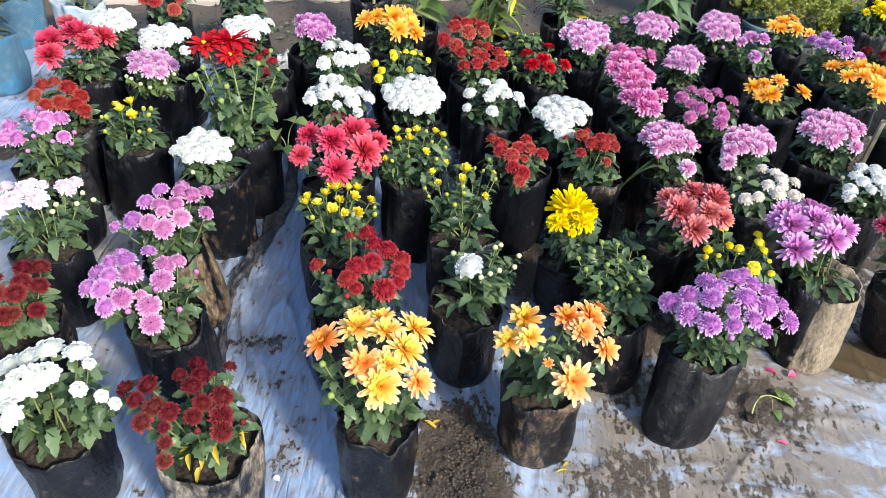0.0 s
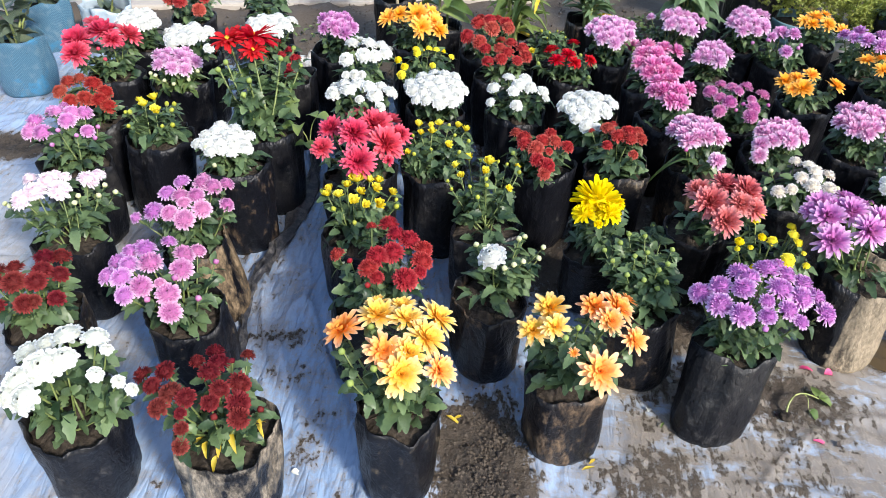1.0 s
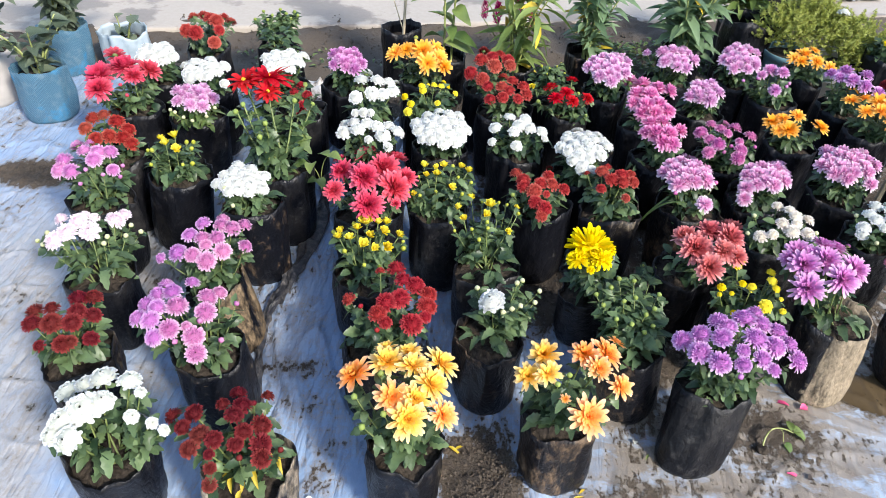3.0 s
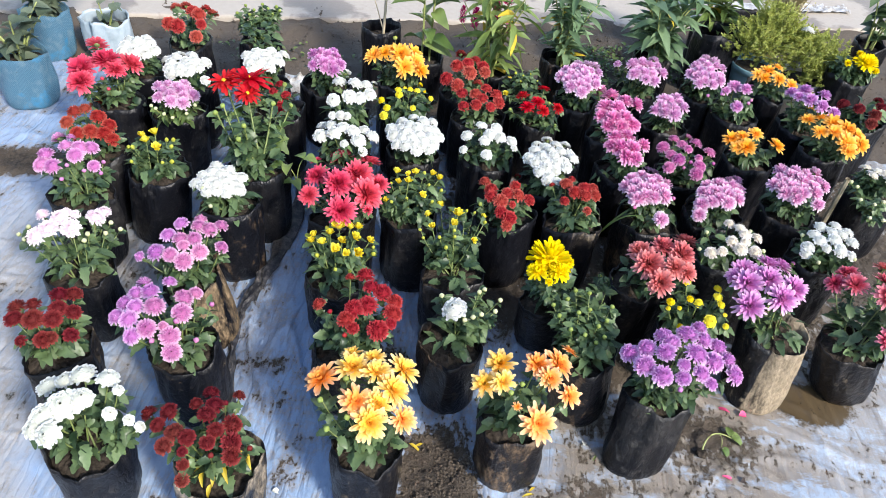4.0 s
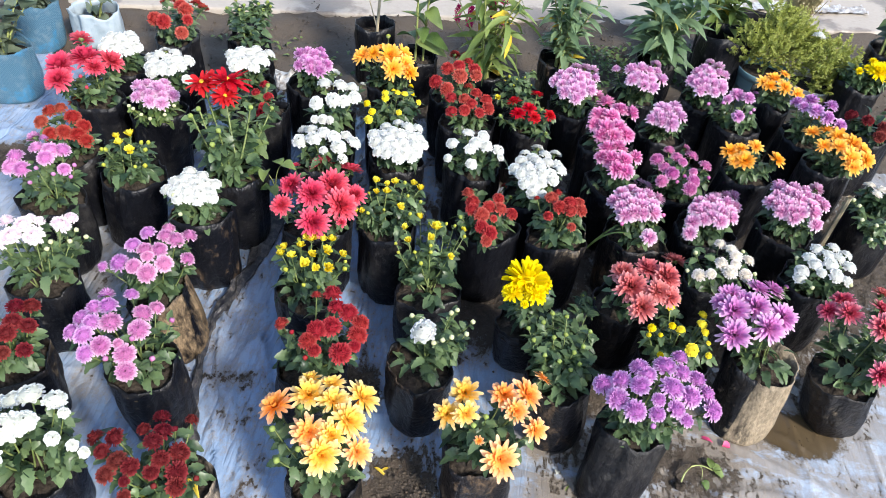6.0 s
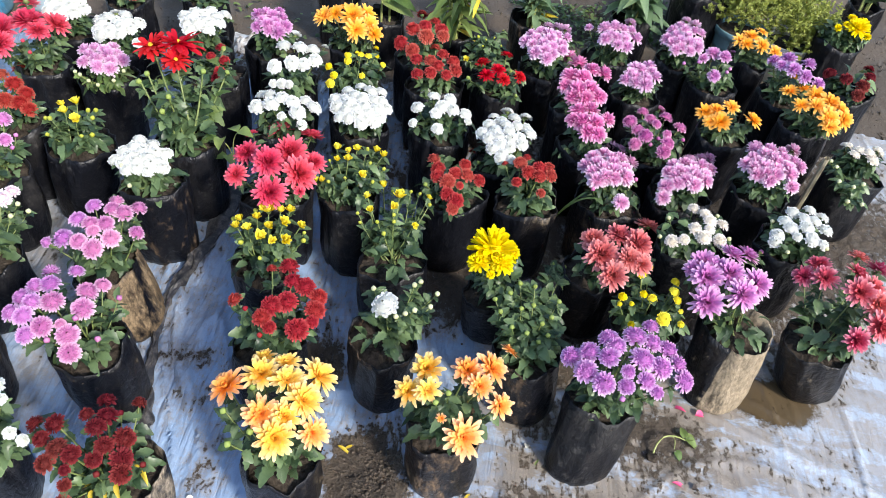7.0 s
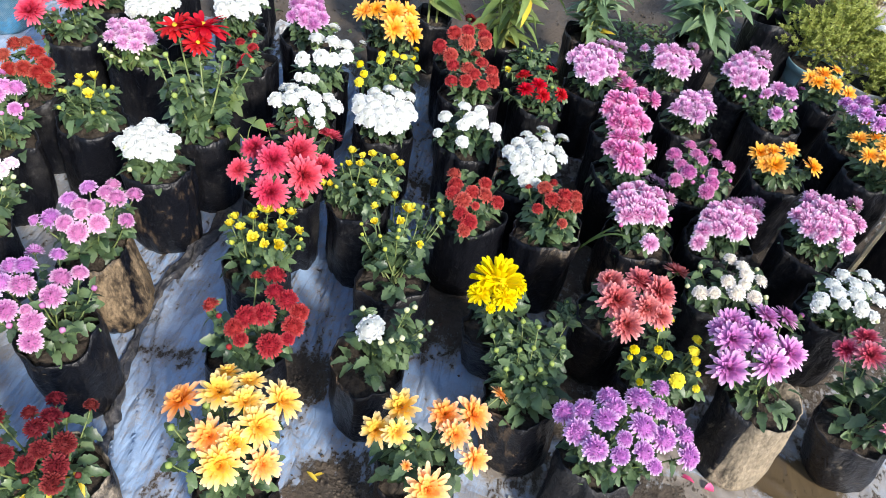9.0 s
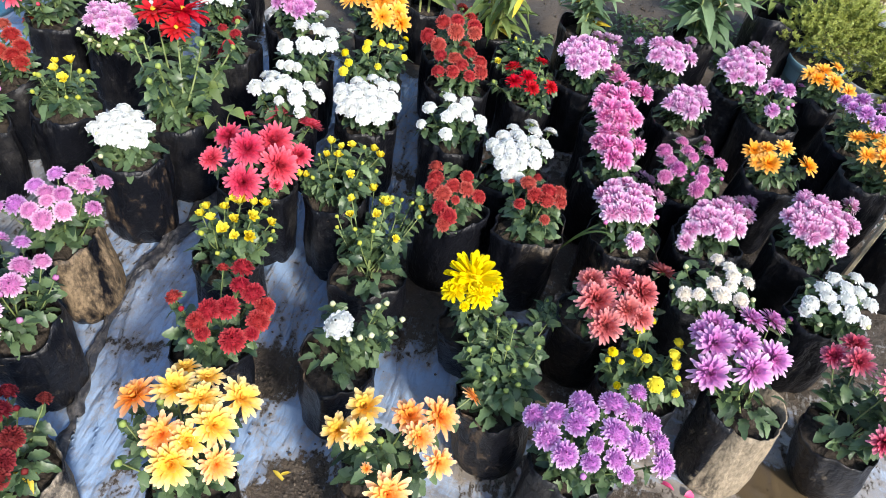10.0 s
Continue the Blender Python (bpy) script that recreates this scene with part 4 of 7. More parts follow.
mum("daisy2", "mauve_red", (1.182, 1.482), (-0.053, -0.028), 0.085, 0.19, "dusty", 0.06, 80, 1, 0.09, "dusky red leafy chrysanthemum",
    [(-0.045, 0.157, 0.281, 1.0), (-0.066, 0.075, 0.316, 1.0), (-0.103, 0.095, 0.294, 0.9), (0.124, 0.278, 0.220, 1.0), (0.067, 0.167, 0.262, 1.1), (0.165, 0.237, 0.220, 1.1), (-0.002, 0.028, 0.329, 1.2), (0.040, 0.006, 0.318, 1.1), (0.035, -0.048, 0.302, 1.2), (-0.023, -0.085, 0.286, 1.0), (0.047, 0.065, 0.315, 1.0)],
    [], 0.013)
mum("bud", "green", (0.434, 1.289), (-0.024, 0.000), 0.083, 0.19, "brown", 0.02, 150, 1, 0.095, "leafy chrysanthemum still in green bud",
    [],
    [(0.074, 0.304, 0.190, 1.0), (0.043, 0.308, 0.191, 1.0), (-0.075, 0.092, 0.294, 1.0), (-0.054, 0.125, 0.295, 1.0), (-0.022, 0.062, 0.297, 1.0), (0.021, 0.045, 0.285, 1.0), (0.000, 0.024, 0.283, 1.0), (-0.094, 0.044, 0.281, 1.0), (-0.066, 0.009, 0.275, 1.0), (-0.032, -0.001, 0.274, 1.0), (0.016, 0.004, 0.269, 1.0), (-0.020, 0.120, 0.297, 1.0), (-0.108, 0.078, 0.281, 1.0), (0.038, 0.095, 0.285, 1.0), (-0.049, 0.050, 0.294, 1.0), (-0.004, -0.013, 0.264, 1.0)], 0.013)
mum("decor", "yellow", (0.341, 1.523), (-0.011, -0.059), 0.083, 0.19, "black", 0.07, 45, 1, 0.09, "lemon yellow large-flowered chrysanthemum",
    [(-0.033, -0.054, 0.332, 1.75), (-0.062, -0.095, 0.328, 0.8), (-0.009, -0.093, 0.333, 0.8), (0.014, -0.049, 0.330, 0.5), (-0.033, -0.124, 0.325, 0.3)],
    [], 0.013)
mum("white", "white", (0.091, 1.278), (-0.001, -0.004), 0.083, 0.19, "brown", 0.06, 70, 1, 0.09, "white chrysanthemum with one open bloom",
    [(-0.005, 0.008, 0.299, 1.2)],
    [(-0.040, 0.067, 0.283, 1.0), (0.050, 0.082, 0.297, 1.0), (0.022, -0.008, 0.287, 1.0), (0.041, 0.001, 0.291, 1.0), (0.063, 0.101, 0.290, 1.0), (0.093, 0.034, 0.287, 1.0), (0.104, 0.079, 0.282, 1.0), (0.060, 0.013, 0.292, 1.0)], 0.014)
mum("pompon", "red", (-0.161, 1.220), (0.000, 0.000), 0.083, 0.19, "dusty", 0.047, 70, 1, 0.09, "crimson pompon chrysanthemum",
    [(0.025, 0.117, 0.320, 1.1), (0.049, 0.060, 0.340, 1.0), (0.076, 0.055, 0.334, 1.1), (-0.009, 0.101, 0.325, 0.6), (0.022, -0.014, 0.340, 1.1), (0.050, 0.003, 0.341, 1.1), (0.106, 0.040, 0.324, 1.0), (0.108, 0.006, 0.322, 1.1), (0.009, -0.039, 0.330, 1.0), (-0.061, 0.004, 0.321, 0.8), (0.028, -0.056, 0.323, 0.7), (0.082, -0.047, 0.318, 1.2), (0.107, -0.020, 0.316, 0.7)],
    [(-0.031, -0.022, 0.331, 1.0), (0.013, -0.075, 0.319, 1.0)], 0.013)
mum("button", "yellow_b", (-0.230, 1.452), (-0.005, -0.014), 0.083, 0.19, "black", 0.026, 60, 1, 0.09, "yellow button chrysanthemum on thin stems",
    [(-0.012, 0.090, 0.284, 1.8), (0.015, 0.099, 0.280, 1.0), (0.033, 0.116, 0.269, 1.1), (0.036, 0.048, 0.294, 1.2), (-0.039, 0.009, 0.294, 1.1), (-0.002, -0.012, 0.297, 1.3), (-0.068, 0.050, 0.282, 1.0), (-0.028, 0.049, 0.295, 1.0), (0.009, 0.020, 0.300, 1.0), (0.026, -0.016, 0.294, 1.0), (0.053, -0.005, 0.290, 1.2), (0.074, 0.058, 0.279, 1.0), (0.091, 0.018, 0.275, 0.8), (0.087, 0.043, 0.276, 0.6), (-0.092, 0.064, 0.267, 0.8), (-0.069, 0.022, 0.284, 1.0), (-0.045, -0.027, 0.286, 0.8), (0.009, -0.062, 0.279, 0.7), (0.045, -0.058, 0.275, 0.6), (-0.048, 0.099, 0.273, 0.7)],
    [], 0.013)
mum("double", "coral", (-0.258, 1.669), (0.000, 0.000), 0.083, 0.19, "black", 0.073, 50, 1, 0.09, "coral red large-flowered chrysanthemum",
    [(-0.050, 0.243, 0.251, 1.1), (0.035, 0.023, 0.354, 1.2), (-0.007, -0.030, 0.357, 1.1), (0.071, -0.036, 0.340, 1.2), (0.015, -0.103, 0.326, 1.1), (-0.074, 0.012, 0.342, 0.9), (-0.128, 0.211, 0.250, 0.5), (0.035, 0.238, 0.251, 0.9), (0.094, 0.027, 0.330, 0.8), (-0.080, -0.060, 0.328, 0.8), (0.082, -0.079, 0.320, 0.4)],
    [], 0.013)
mum("button", "yellow_b", (-0.066, 1.695), (-0.017, 0.017), 0.083, 0.19, "black", 0.022, 75, 1, 0.09, "dwarf yellow button chrysanthemum",
    [(-0.062, 0.113, 0.295, 1.3), (-0.008, 0.110, 0.305, 1.2), (-0.026, 0.090, 0.310, 1.0), (-0.049, 0.049, 0.309, 1.0), (-0.021, 0.050, 0.314, 1.2), (0.023, 0.008, 0.306, 1.2), (0.016, 0.135, 0.293, 0.8), (0.038, 0.136, 0.288, 1.2), (0.060, 0.119, 0.288, 1.2), (0.037, 0.058, 0.309, 0.7), (0.073, 0.059, 0.295, 0.8), (-0.089, -0.007, 0.282, 1.0), (-0.071, -0.012, 0.288, 1.0), (-0.058, -0.018, 0.291, 0.8), (0.053, 0.001, 0.295, 0.8), (-0.017, -0.008, 0.302, 0.7), (-0.070, 0.053, 0.302, 0.6)],
    [], 0.013)
mum("button", "yellow_b", (0.072, 1.522), (0.000, 0.000), 0.083, 0.19, "black", 0.022, 75, 1, 0.09, "yellow button chrysanthemum just opening",
    [(-0.060, 0.204, 0.256, 1.4), (-0.008, 0.126, 0.296, 1.6), (-0.007, 0.177, 0.276, 0.9), (-0.016, 0.083, 0.300, 1.2), (-0.089, 0.129, 0.279, 1.1), (-0.072, 0.070, 0.290, 1.0), (-0.030, 0.159, 0.285, 0.6), (0.015, 0.188, 0.268, 0.7), (0.038, 0.203, 0.253, 0.7), (0.062, 0.179, 0.257, 1.0), (0.069, 0.151, 0.265, 0.8), (-0.049, 0.036, 0.287, 0.8), (-0.012, 0.059, 0.297, 0.8), (-0.009, 0.040, 0.292, 0.8), (0.041, 0.045, 0.283, 1.0), (-0.028, 0.008, 0.278, 0.9), (-0.104, 0.070, 0.275, 0.7), (-0.092, 0.039, 0.274, 0.7)],
    [], 0.013)
mum("pompon", "brick_red", (0.195, 1.761), (0.000, 0.000), 0.083, 0.19, "black", 0.042, 65, 1, 0.09, "brick red small-flowered chrysanthemum",
    [(-0.064, 0.100, 0.267, 1.0), (-0.047, 0.018, 0.302, 1.1), (-0.044, -0.017, 0.303, 1.1), (-0.017, -0.035, 0.305, 1.2), (0.023, 0.052, 0.300, 1.0), (0.042, 0.246, 0.201, 0.7), (0.000, -0.002, 0.310, 1.0), (0.031, 0.001, 0.307, 1.1), (0.064, -0.002, 0.297, 1.0), (-0.013, -0.070, 0.294, 1.0), (0.011, -0.084, 0.287, 1.2), (0.006, -0.104, 0.276, 0.9), (0.016, -0.041, 0.304, 0.6), (-0.042, 0.233, 0.201, 0.7)],
    [(-0.080, 0.265, 0.200, 1.0), (0.060, 0.144, 0.244, 1.0), (-0.073, -0.039, 0.290, 1.0)], 0.013)
mum("pompon", "brick_red", (0.395, 1.767), (0.000, 0.000), 0.083, 0.19, "dusty", 0.042, 70, 1, 0.09, "brick red chrysanthemum on a leafy bush",
    [(-0.032, 0.059, 0.322, 1.1), (-0.013, 0.096, 0.314, 0.7), (-0.009, 0.021, 0.324, 1.1), (0.020, 0.046, 0.322, 1.2), (0.045, 0.063, 0.314, 1.1), (0.019, 0.015, 0.321, 1.1), (-0.038, -0.013, 0.314, 0.8), (0.027, -0.033, 0.305, 0.7), (0.052, 0.033, 0.314, 1.0), (-0.071, 0.064, 0.310, 0.5)],
    [], 0.013)
mum("double", "coral_dull", (0.586, 1.583), (0.000, 0.000), 0.083, 0.19, "dusty", 0.062, 50, 1, 0.09, "dusty coral chrysanthemum",
    [(-0.022, -0.075, 0.333, 1.3), (0.005, -0.126, 0.320, 1.1), (-0.039, -0.023, 0.329, 1.0), (0.021, -0.013, 0.342, 1.1), (0.139, 0.159, 0.237, 1.1), (0.066, -0.027, 0.340, 1.2), (0.041, -0.084, 0.339, 1.0), (0.070, -0.089, 0.332, 0.9)],
    [], 0.013)
mum("ball", "yellow_b", (0.696, 1.426), (0.000, 0.000), 0.083, 0.19, "black", 0.021, 70, 1, 0.09, "yellow button chrysanthemum with round heads",
    [(0.018, 0.208, 0.217, 1.0), (-0.006, 0.104, 0.292, 1.2), (-0.033, 0.055, 0.310, 1.3), (0.052, 0.062, 0.295, 1.3), (0.041, 0.020, 0.305, 1.4), (0.047, -0.001, 0.301, 1.2), (-0.080, -0.012, 0.299, 1.2), (-0.034, -0.007, 0.312, 1.1), (-0.015, -0.016, 0.311, 1.3), (-0.086, -0.030, 0.293, 0.7), (-0.061, -0.032, 0.301, 0.7), (0.055, -0.026, 0.293, 0.7), (0.011, -0.058, 0.294, 1.9), (0.055, -0.056, 0.282, 1.0), (-0.060, -0.076, 0.281, 0.9)],
    [], 0.013)
mum("pompon", "cream", (0.826, 1.695), (0.000, 0.000), 0.083, 0.19, "black", 0.042, 65, 1, 0.09, "cream white chrysanthemum",
    [(-0.002, 0.057, 0.310, 0.9), (0.024, 0.036, 0.314, 1.0), (0.032, 0.011, 0.316, 1.0), (0.069, 0.016, 0.304, 1.0), (-0.013, -0.029, 0.317, 1.0), (0.008, -0.051, 0.312, 1.1), (0.051, -0.045, 0.305, 1.0), (-0.040, -0.060, 0.304, 0.8), (-0.068, -0.061, 0.294, 1.0), (0.026, -0.022, 0.316, 0.8)],
    [(-0.072, 0.011, 0.308, 1.0), (-0.096, -0.046, 0.291, 1.0), (0.086, -0.016, 0.290, 1.0), (0.083, 0.097, 0.268, 1.0)], 0.013)
mum("white", "white", (1.103, 1.754), (0.000, 0.000), 0.083, 0.19, "dusty", 0.045, 60, 1, 0.09, "snow white chrysanthemum",
    [(-0.012, 0.035, 0.316, 1.0), (0.068, 0.105, 0.275, 1.0), (0.104, 0.093, 0.265, 1.0), (0.068, -0.006, 0.305, 1.1), (-0.032, -0.027, 0.315, 1.0), (-0.065, -0.046, 0.300, 1.0), (-0.071, -0.064, 0.292, 0.9), (0.009, -0.022, 0.318, 1.1), (0.018, -0.055, 0.310, 1.1), (0.050, -0.061, 0.301, 0.8), (-0.018, -0.052, 0.310, 0.7), (-0.041, -0.005, 0.315, 1.0), (0.012, 0.012, 0.319, 1.0), (0.041, 0.012, 0.314, 1.0)],
    [(-0.068, 0.003, 0.304, 1.0), (-0.046, -0.097, 0.293, 1.0), (0.058, -0.070, 0.300, 1.0)], 0.013)
mum("pompon", "pink_violet", (-0.552, 1.374), (-0.043, 0.010), 0.083, 0.19, "half", 0.046, 65, 1, 0.09, "pink pompon chrysanthemum, left heads tinted as in shade",
    [(-0.082, 0.088, 0.296, 1.0), (-0.097, 0.038, 0.298, 1.0), (-0.060, 0.023, 0.303, 1.0), (-0.048, 0.126, 0.284, 0.9), (-0.035, 0.083, 0.299, 1.0), (-0.008, 0.078, 0.296, 1.1), (0.007, 0.120, 0.276, 1.0), (-0.028, 0.031, 0.303, 1.0), (-0.108, -0.016, 0.284, 1.2), (-0.070, -0.023, 0.290, 1.0), (-0.033, -0.034, 0.285, 1.2), (-0.004, -0.002, 0.292, 1.1), (0.036, 0.036, 0.281, 0.9), (-0.046, 0.005, 0.300, 0.8), (-0.153, -0.015, 0.262, 0.7)],
    [], 0.013)
mum("pompon", "pink_violet", (-0.506, 1.139), (-0.015, 0.003), 0.083, 0.19, "dusty", 0.046, 65, 1, 0.09, "soft pink pompon chrysanthemum",
    [(-0.173, 0.164, 0.225, 1.0), (-0.106, 0.070, 0.302, 1.1), (-0.137, 0.065, 0.295, 1.0), (-0.147, 0.030, 0.297, 1.0), (-0.115, 0.013, 0.309, 1.0), (-0.072, 0.016, 0.315, 1.2), (-0.150, -0.010, 0.294, 1.0), (-0.116, -0.021, 0.305, 1.1), (-0.097, 0.148, 0.261, 0.9), (-0.026, 0.065, 0.301, 1.1), (-0.016, 0.105, 0.280, 0.9), (-0.013, 0.018, 0.304, 1.2), (-0.069, -0.040, 0.305, 1.1), (-0.094, -0.060, 0.296, 1.0), (-0.018, -0.043, 0.294, 1.2), (-0.005, -0.072, 0.276, 1.1), (-0.037, -0.028, 0.305, 0.6)],
    [(0.032, 0.079, 0.280, 1.0), (-0.014, -0.010, 0.308, 1.0), (-0.050, -0.063, 0.295, 1.0), (0.036, -0.034, 0.282, 1.0)], 0.014)
mum("pompon", "dark_red", (-0.794, 1.091), (0.000, 0.000), 0.083, 0.19, "dusty", 0.05, 65, 1, 0.09, "maroon chrysanthemum",
    [(-0.096, 0.043, 0.273, 1.0), (-0.058, 0.048, 0.285, 0.8), (-0.024, 0.093, 0.278, 1.0), (0.002, 0.106, 0.271, 1.0), (-0.082, 0.006, 0.277, 1.0), (-0.036, 0.005, 0.287, 1.1), (0.004, 0.014, 0.287, 1.0), (-0.000, 0.045, 0.288, 0.9), (0.032, 0.046, 0.280, 0.9), (0.004, -0.036, 0.274, 0.9), (0.051, -0.009, 0.268, 0.8), (0.018, -0.028, 0.274, 0.7), (-0.040, -0.045, 0.271, 0.6)],
    [], 0.013)
mum("pompon", "pale_pink", (-0.853, 1.335), (0.000, 0.000), 0.083, 0.19, "black", 0.052, 80, 1, 0.09, "pale pink chrysanthemum with many buds",
    [(-0.131, 0.101, 0.286, 0.8), (-0.109, 0.026, 0.282, 1.1), (-0.087, 0.047, 0.293, 1.1), (-0.076, 0.084, 0.300, 1.0), (-0.036, 0.058, 0.294, 1.1), (-0.072, 0.109, 0.299, 0.6), (-0.047, 0.107, 0.298, 0.6), (-0.004, 0.119, 0.285, 1.1), (-0.002, 0.160, 0.272, 0.8)],
    [(0.035, 0.118, 0.277, 1.0), (0.041, 0.075, 0.278, 1.0), (0.008, 0.052, 0.289, 1.0), (0.060, 0.112, 0.264, 1.0), (0.008, 0.032, 0.284, 1.0), (-0.180, 0.098, 0.242, 1.0), (-0.205, 0.086, 0.222, 1.0), (-0.156, 0.039, 0.254, 1.0)], 0.014)
mum("pompon", "violet_pink", (-0.971, 1.603), (0.000, 0.000), 0.083, 0.19, "black", 0.052, 70, 1, 0.09, "mauve pink chrysanthemum",
    [(-0.216, 0.276, 0.205, 1.0), (-0.081, 0.104, 0.309, 1.0), (-0.124, 0.068, 0.294, 1.1), (-0.120, 0.035, 0.286, 1.1), (-0.084, 0.027, 0.291, 1.1), (-0.043, 0.105, 0.309, 1.1), (-0.018, 0.117, 0.303, 1.0), (-0.041, 0.072, 0.306, 1.0), (0.014, 0.059, 0.287, 0.8), (-0.112, 0.185, 0.281, 0.7)],
    [(0.032, 0.080, 0.291, 1.0), (-0.044, 0.029, 0.303, 1.0), (0.003, 0.026, 0.294, 1.0), (0.041, 0.040, 0.282, 1.0), (-0.043, -0.012, 0.285, 1.0)], 0.013)
mum("pompon", "rust", (-1.017, 1.810), (0.000, 0.000), 0.083, 0.19, "black", 0.05, 45, 0, 0.09, "rust orange chrysanthemum",
    [(-0.119, 0.107, 0.282, 1.1), (-0.151, 0.283, 0.205, 1.1), (-0.020, 0.062, 0.309, 1.1), (0.021, 0.040, 0.299, 1.0), (0.019, 0.007, 0.289, 1.1), (-0.019, 0.004, 0.295, 1.0), (-0.111, 0.045, 0.287, 1.0), (-0.056, -0.006, 0.288, 1.0), (0.043, 0.001, 0.278, 1.0), (-0.093, 0.121, 0.290, 0.9)],
    [], 0.013)
mum("double", "coral", (-1.095, 2.108), (0.000, 0.000), 0.083, 0.19, "black", 0.083, 55, 0, 0.09, "scarlet large-flowered chrysanthemum",
    [(-0.229, 0.336, 0.230, 0.9), (-0.037, 0.041, 0.339, 1.2), (-0.100, 0.000, 0.325, 1.2), (-0.086, -0.049, 0.305, 1.0), (0.023, 0.079, 0.319, 1.0), (-0.000, 0.017, 0.327, 0.8)],
    [(0.031, 0.017, 0.317, 1.0), (0.006, -0.057, 0.298, 1.0), (-0.021, -0.033, 0.319, 1.0)], 0.013)
mum("white", "white", (-1.097, 2.316), (0.000, 0.000), 0.083, 0.19, "black", 0.055, 40, 0, 0.09, "white chrysanthemum behind red blooms",
    [(0.025, -0.030, 0.325, 1.1), (0.004, -0.051, 0.322, 1.1), (-0.003, -0.001, 0.330, 1.1), (0.041, -0.050, 0.317, 0.9), (-0.034, -0.028, 0.324, 1.0), (0.031, 0.017, 0.326, 0.9), (0.012, -0.075, 0.312, 1.0), (-0.040, 0.019, 0.323, 0.9), (0.060, -0.019, 0.318, 0.9), (-0.036, -0.054, 0.317, 0.9), (0.006, 0.052, 0.321, 0.9)],
    [], 0.013)
mum("white", "white", (-0.905, 2.252), (0.000, 0.000), 0.083, 0.19, "black", 0.05, 45, 0, 0.09, "white chrysanthemum with flat head",
    [(0.012, -0.018, 0.319, 1.0), (-0.017, -0.041, 0.314, 1.0), (-0.006, 0.000, 0.320, 0.9), (0.021, -0.033, 0.315, 0.9), (-0.053, -0.011, 0.311, 1.0), (0.019, 0.008, 0.319, 1.0), (-0.005, -0.059, 0.309, 1.0), (-0.056, 0.039, 0.305, 1.0), (0.045, -0.022, 0.312, 0.9), (-0.051, -0.042, 0.306, 0.9), (-0.009, 0.064, 0.307, 1.0), (0.023, -0.053, 0.309, 0.9), (-0.100, 0.064, 0.279, 1.0), (0.052, 0.021, 0.310, 1.0), (-0.033, -0.065, 0.304, 1.1), (-0.122, 0.214, 0.217, 1.1), (0.077, -0.059, 0.290, 0.8)],
    [], 0.013)
mum("decor", "lilac", (-0.893, 2.091), (0.000, 0.000), 0.083, 0.19, "black", 0.048, 40, 0, 0.09, "lilac chrysanthemum on pale stems",
    [(0.029, -0.015, 0.307, 1.1), (0.003, -0.040, 0.305, 1.0), (0.013, 0.001, 0.309, 1.1), (0.042, -0.034, 0.301, 0.9), (-0.025, -0.024, 0.306, 0.9), (0.044, 0.004, 0.304, 0.9), (0.015, -0.063, 0.297, 1.0), (-0.022, 0.012, 0.308, 1.0), (0.065, -0.012, 0.296, 1.0), (-0.029, -0.053, 0.299, 0.9), (0.022, 0.030, 0.306, 0.9), (0.049, -0.058, 0.292, 1.0), (-0.050, 0.003, 0.302, 1.0)],
    [(-0.017, -0.109, 0.294, 1.0), (0.015, -0.126, 0.289, 1.0), (0.043, -0.131, 0.283, 1.0), (0.088, -0.058, 0.292, 1.0), (0.077, -0.103, 0.286, 1.0), (-0.037, -0.096, 0.293, 1.0)], 0.013)
mum("white", "white", (-0.672, 2.330), (0.000, 0.000), 0.083, 0.19, "black", 0.05, 40, 0, 0.09, "full white chrysanthemum",
    [(0.024, -0.026, 0.336, 0.9), (0.002, -0.046, 0.333, 1.1), (0.012, 0.002, 0.340, 1.0), (0.038, -0.035, 0.332, 0.9), (-0.027, -0.022, 0.336, 1.0), (0.044, 0.008, 0.334, 1.0), (0.010, -0.056, 0.330, 0.9), (-0.021, 0.005, 0.338, 1.1), (0.060, -0.016, 0.328, 1.1), (-0.031, -0.049, 0.329, 1.0), (0.019, 0.039, 0.334, 0.9), (0.041, -0.058, 0.324, 1.0), (-0.052, -0.007, 0.331, 1.0), (0.061, 0.043, 0.323, 1.0), (-0.016, -0.070, 0.324, 1.0)],
    [], 0.013)
mum("single", "scarlet", (-0.542, 1.815), (0.000, 0.000), 0.083, 0.19, "black", 0.08, 100, 1, 0.1, "tall scarlet single chrysanthemum",
    [(-0.077, 0.201, 0.416, 1.5), (-0.140, 0.173, 0.416, 1.1), (-0.060, 0.136, 0.405, 0.9)],
    [(-0.110, 0.059, 0.404, 1.0), (-0.124, 0.035, 0.393, 1.0), (-0.020, 0.386, 0.310, 1.0), (0.041, 0.233, 0.328, 1.0), (0.024, 0.108, 0.403, 1.0), (-0.025, -0.017, 0.395, 1.0), (-0.032, -0.052, 0.372, 1.0)], 0.017)
mum("pompon", "red", (-0.574, 2.165), (0.000, 0.000), 0.083, 0.19, "black", 0.042, 40, 0, 0.09, "small red chrysanthemum",
    [(-0.022, 0.103, 0.267, 1.0), (0.028, -0.011, 0.297, 0.9), (0.028, -0.059, 0.287, 1.0), (0.025, -0.080, 0.278, 0.9), (-0.016, -0.001, 0.299, 0.8)],
    [], 0.013)
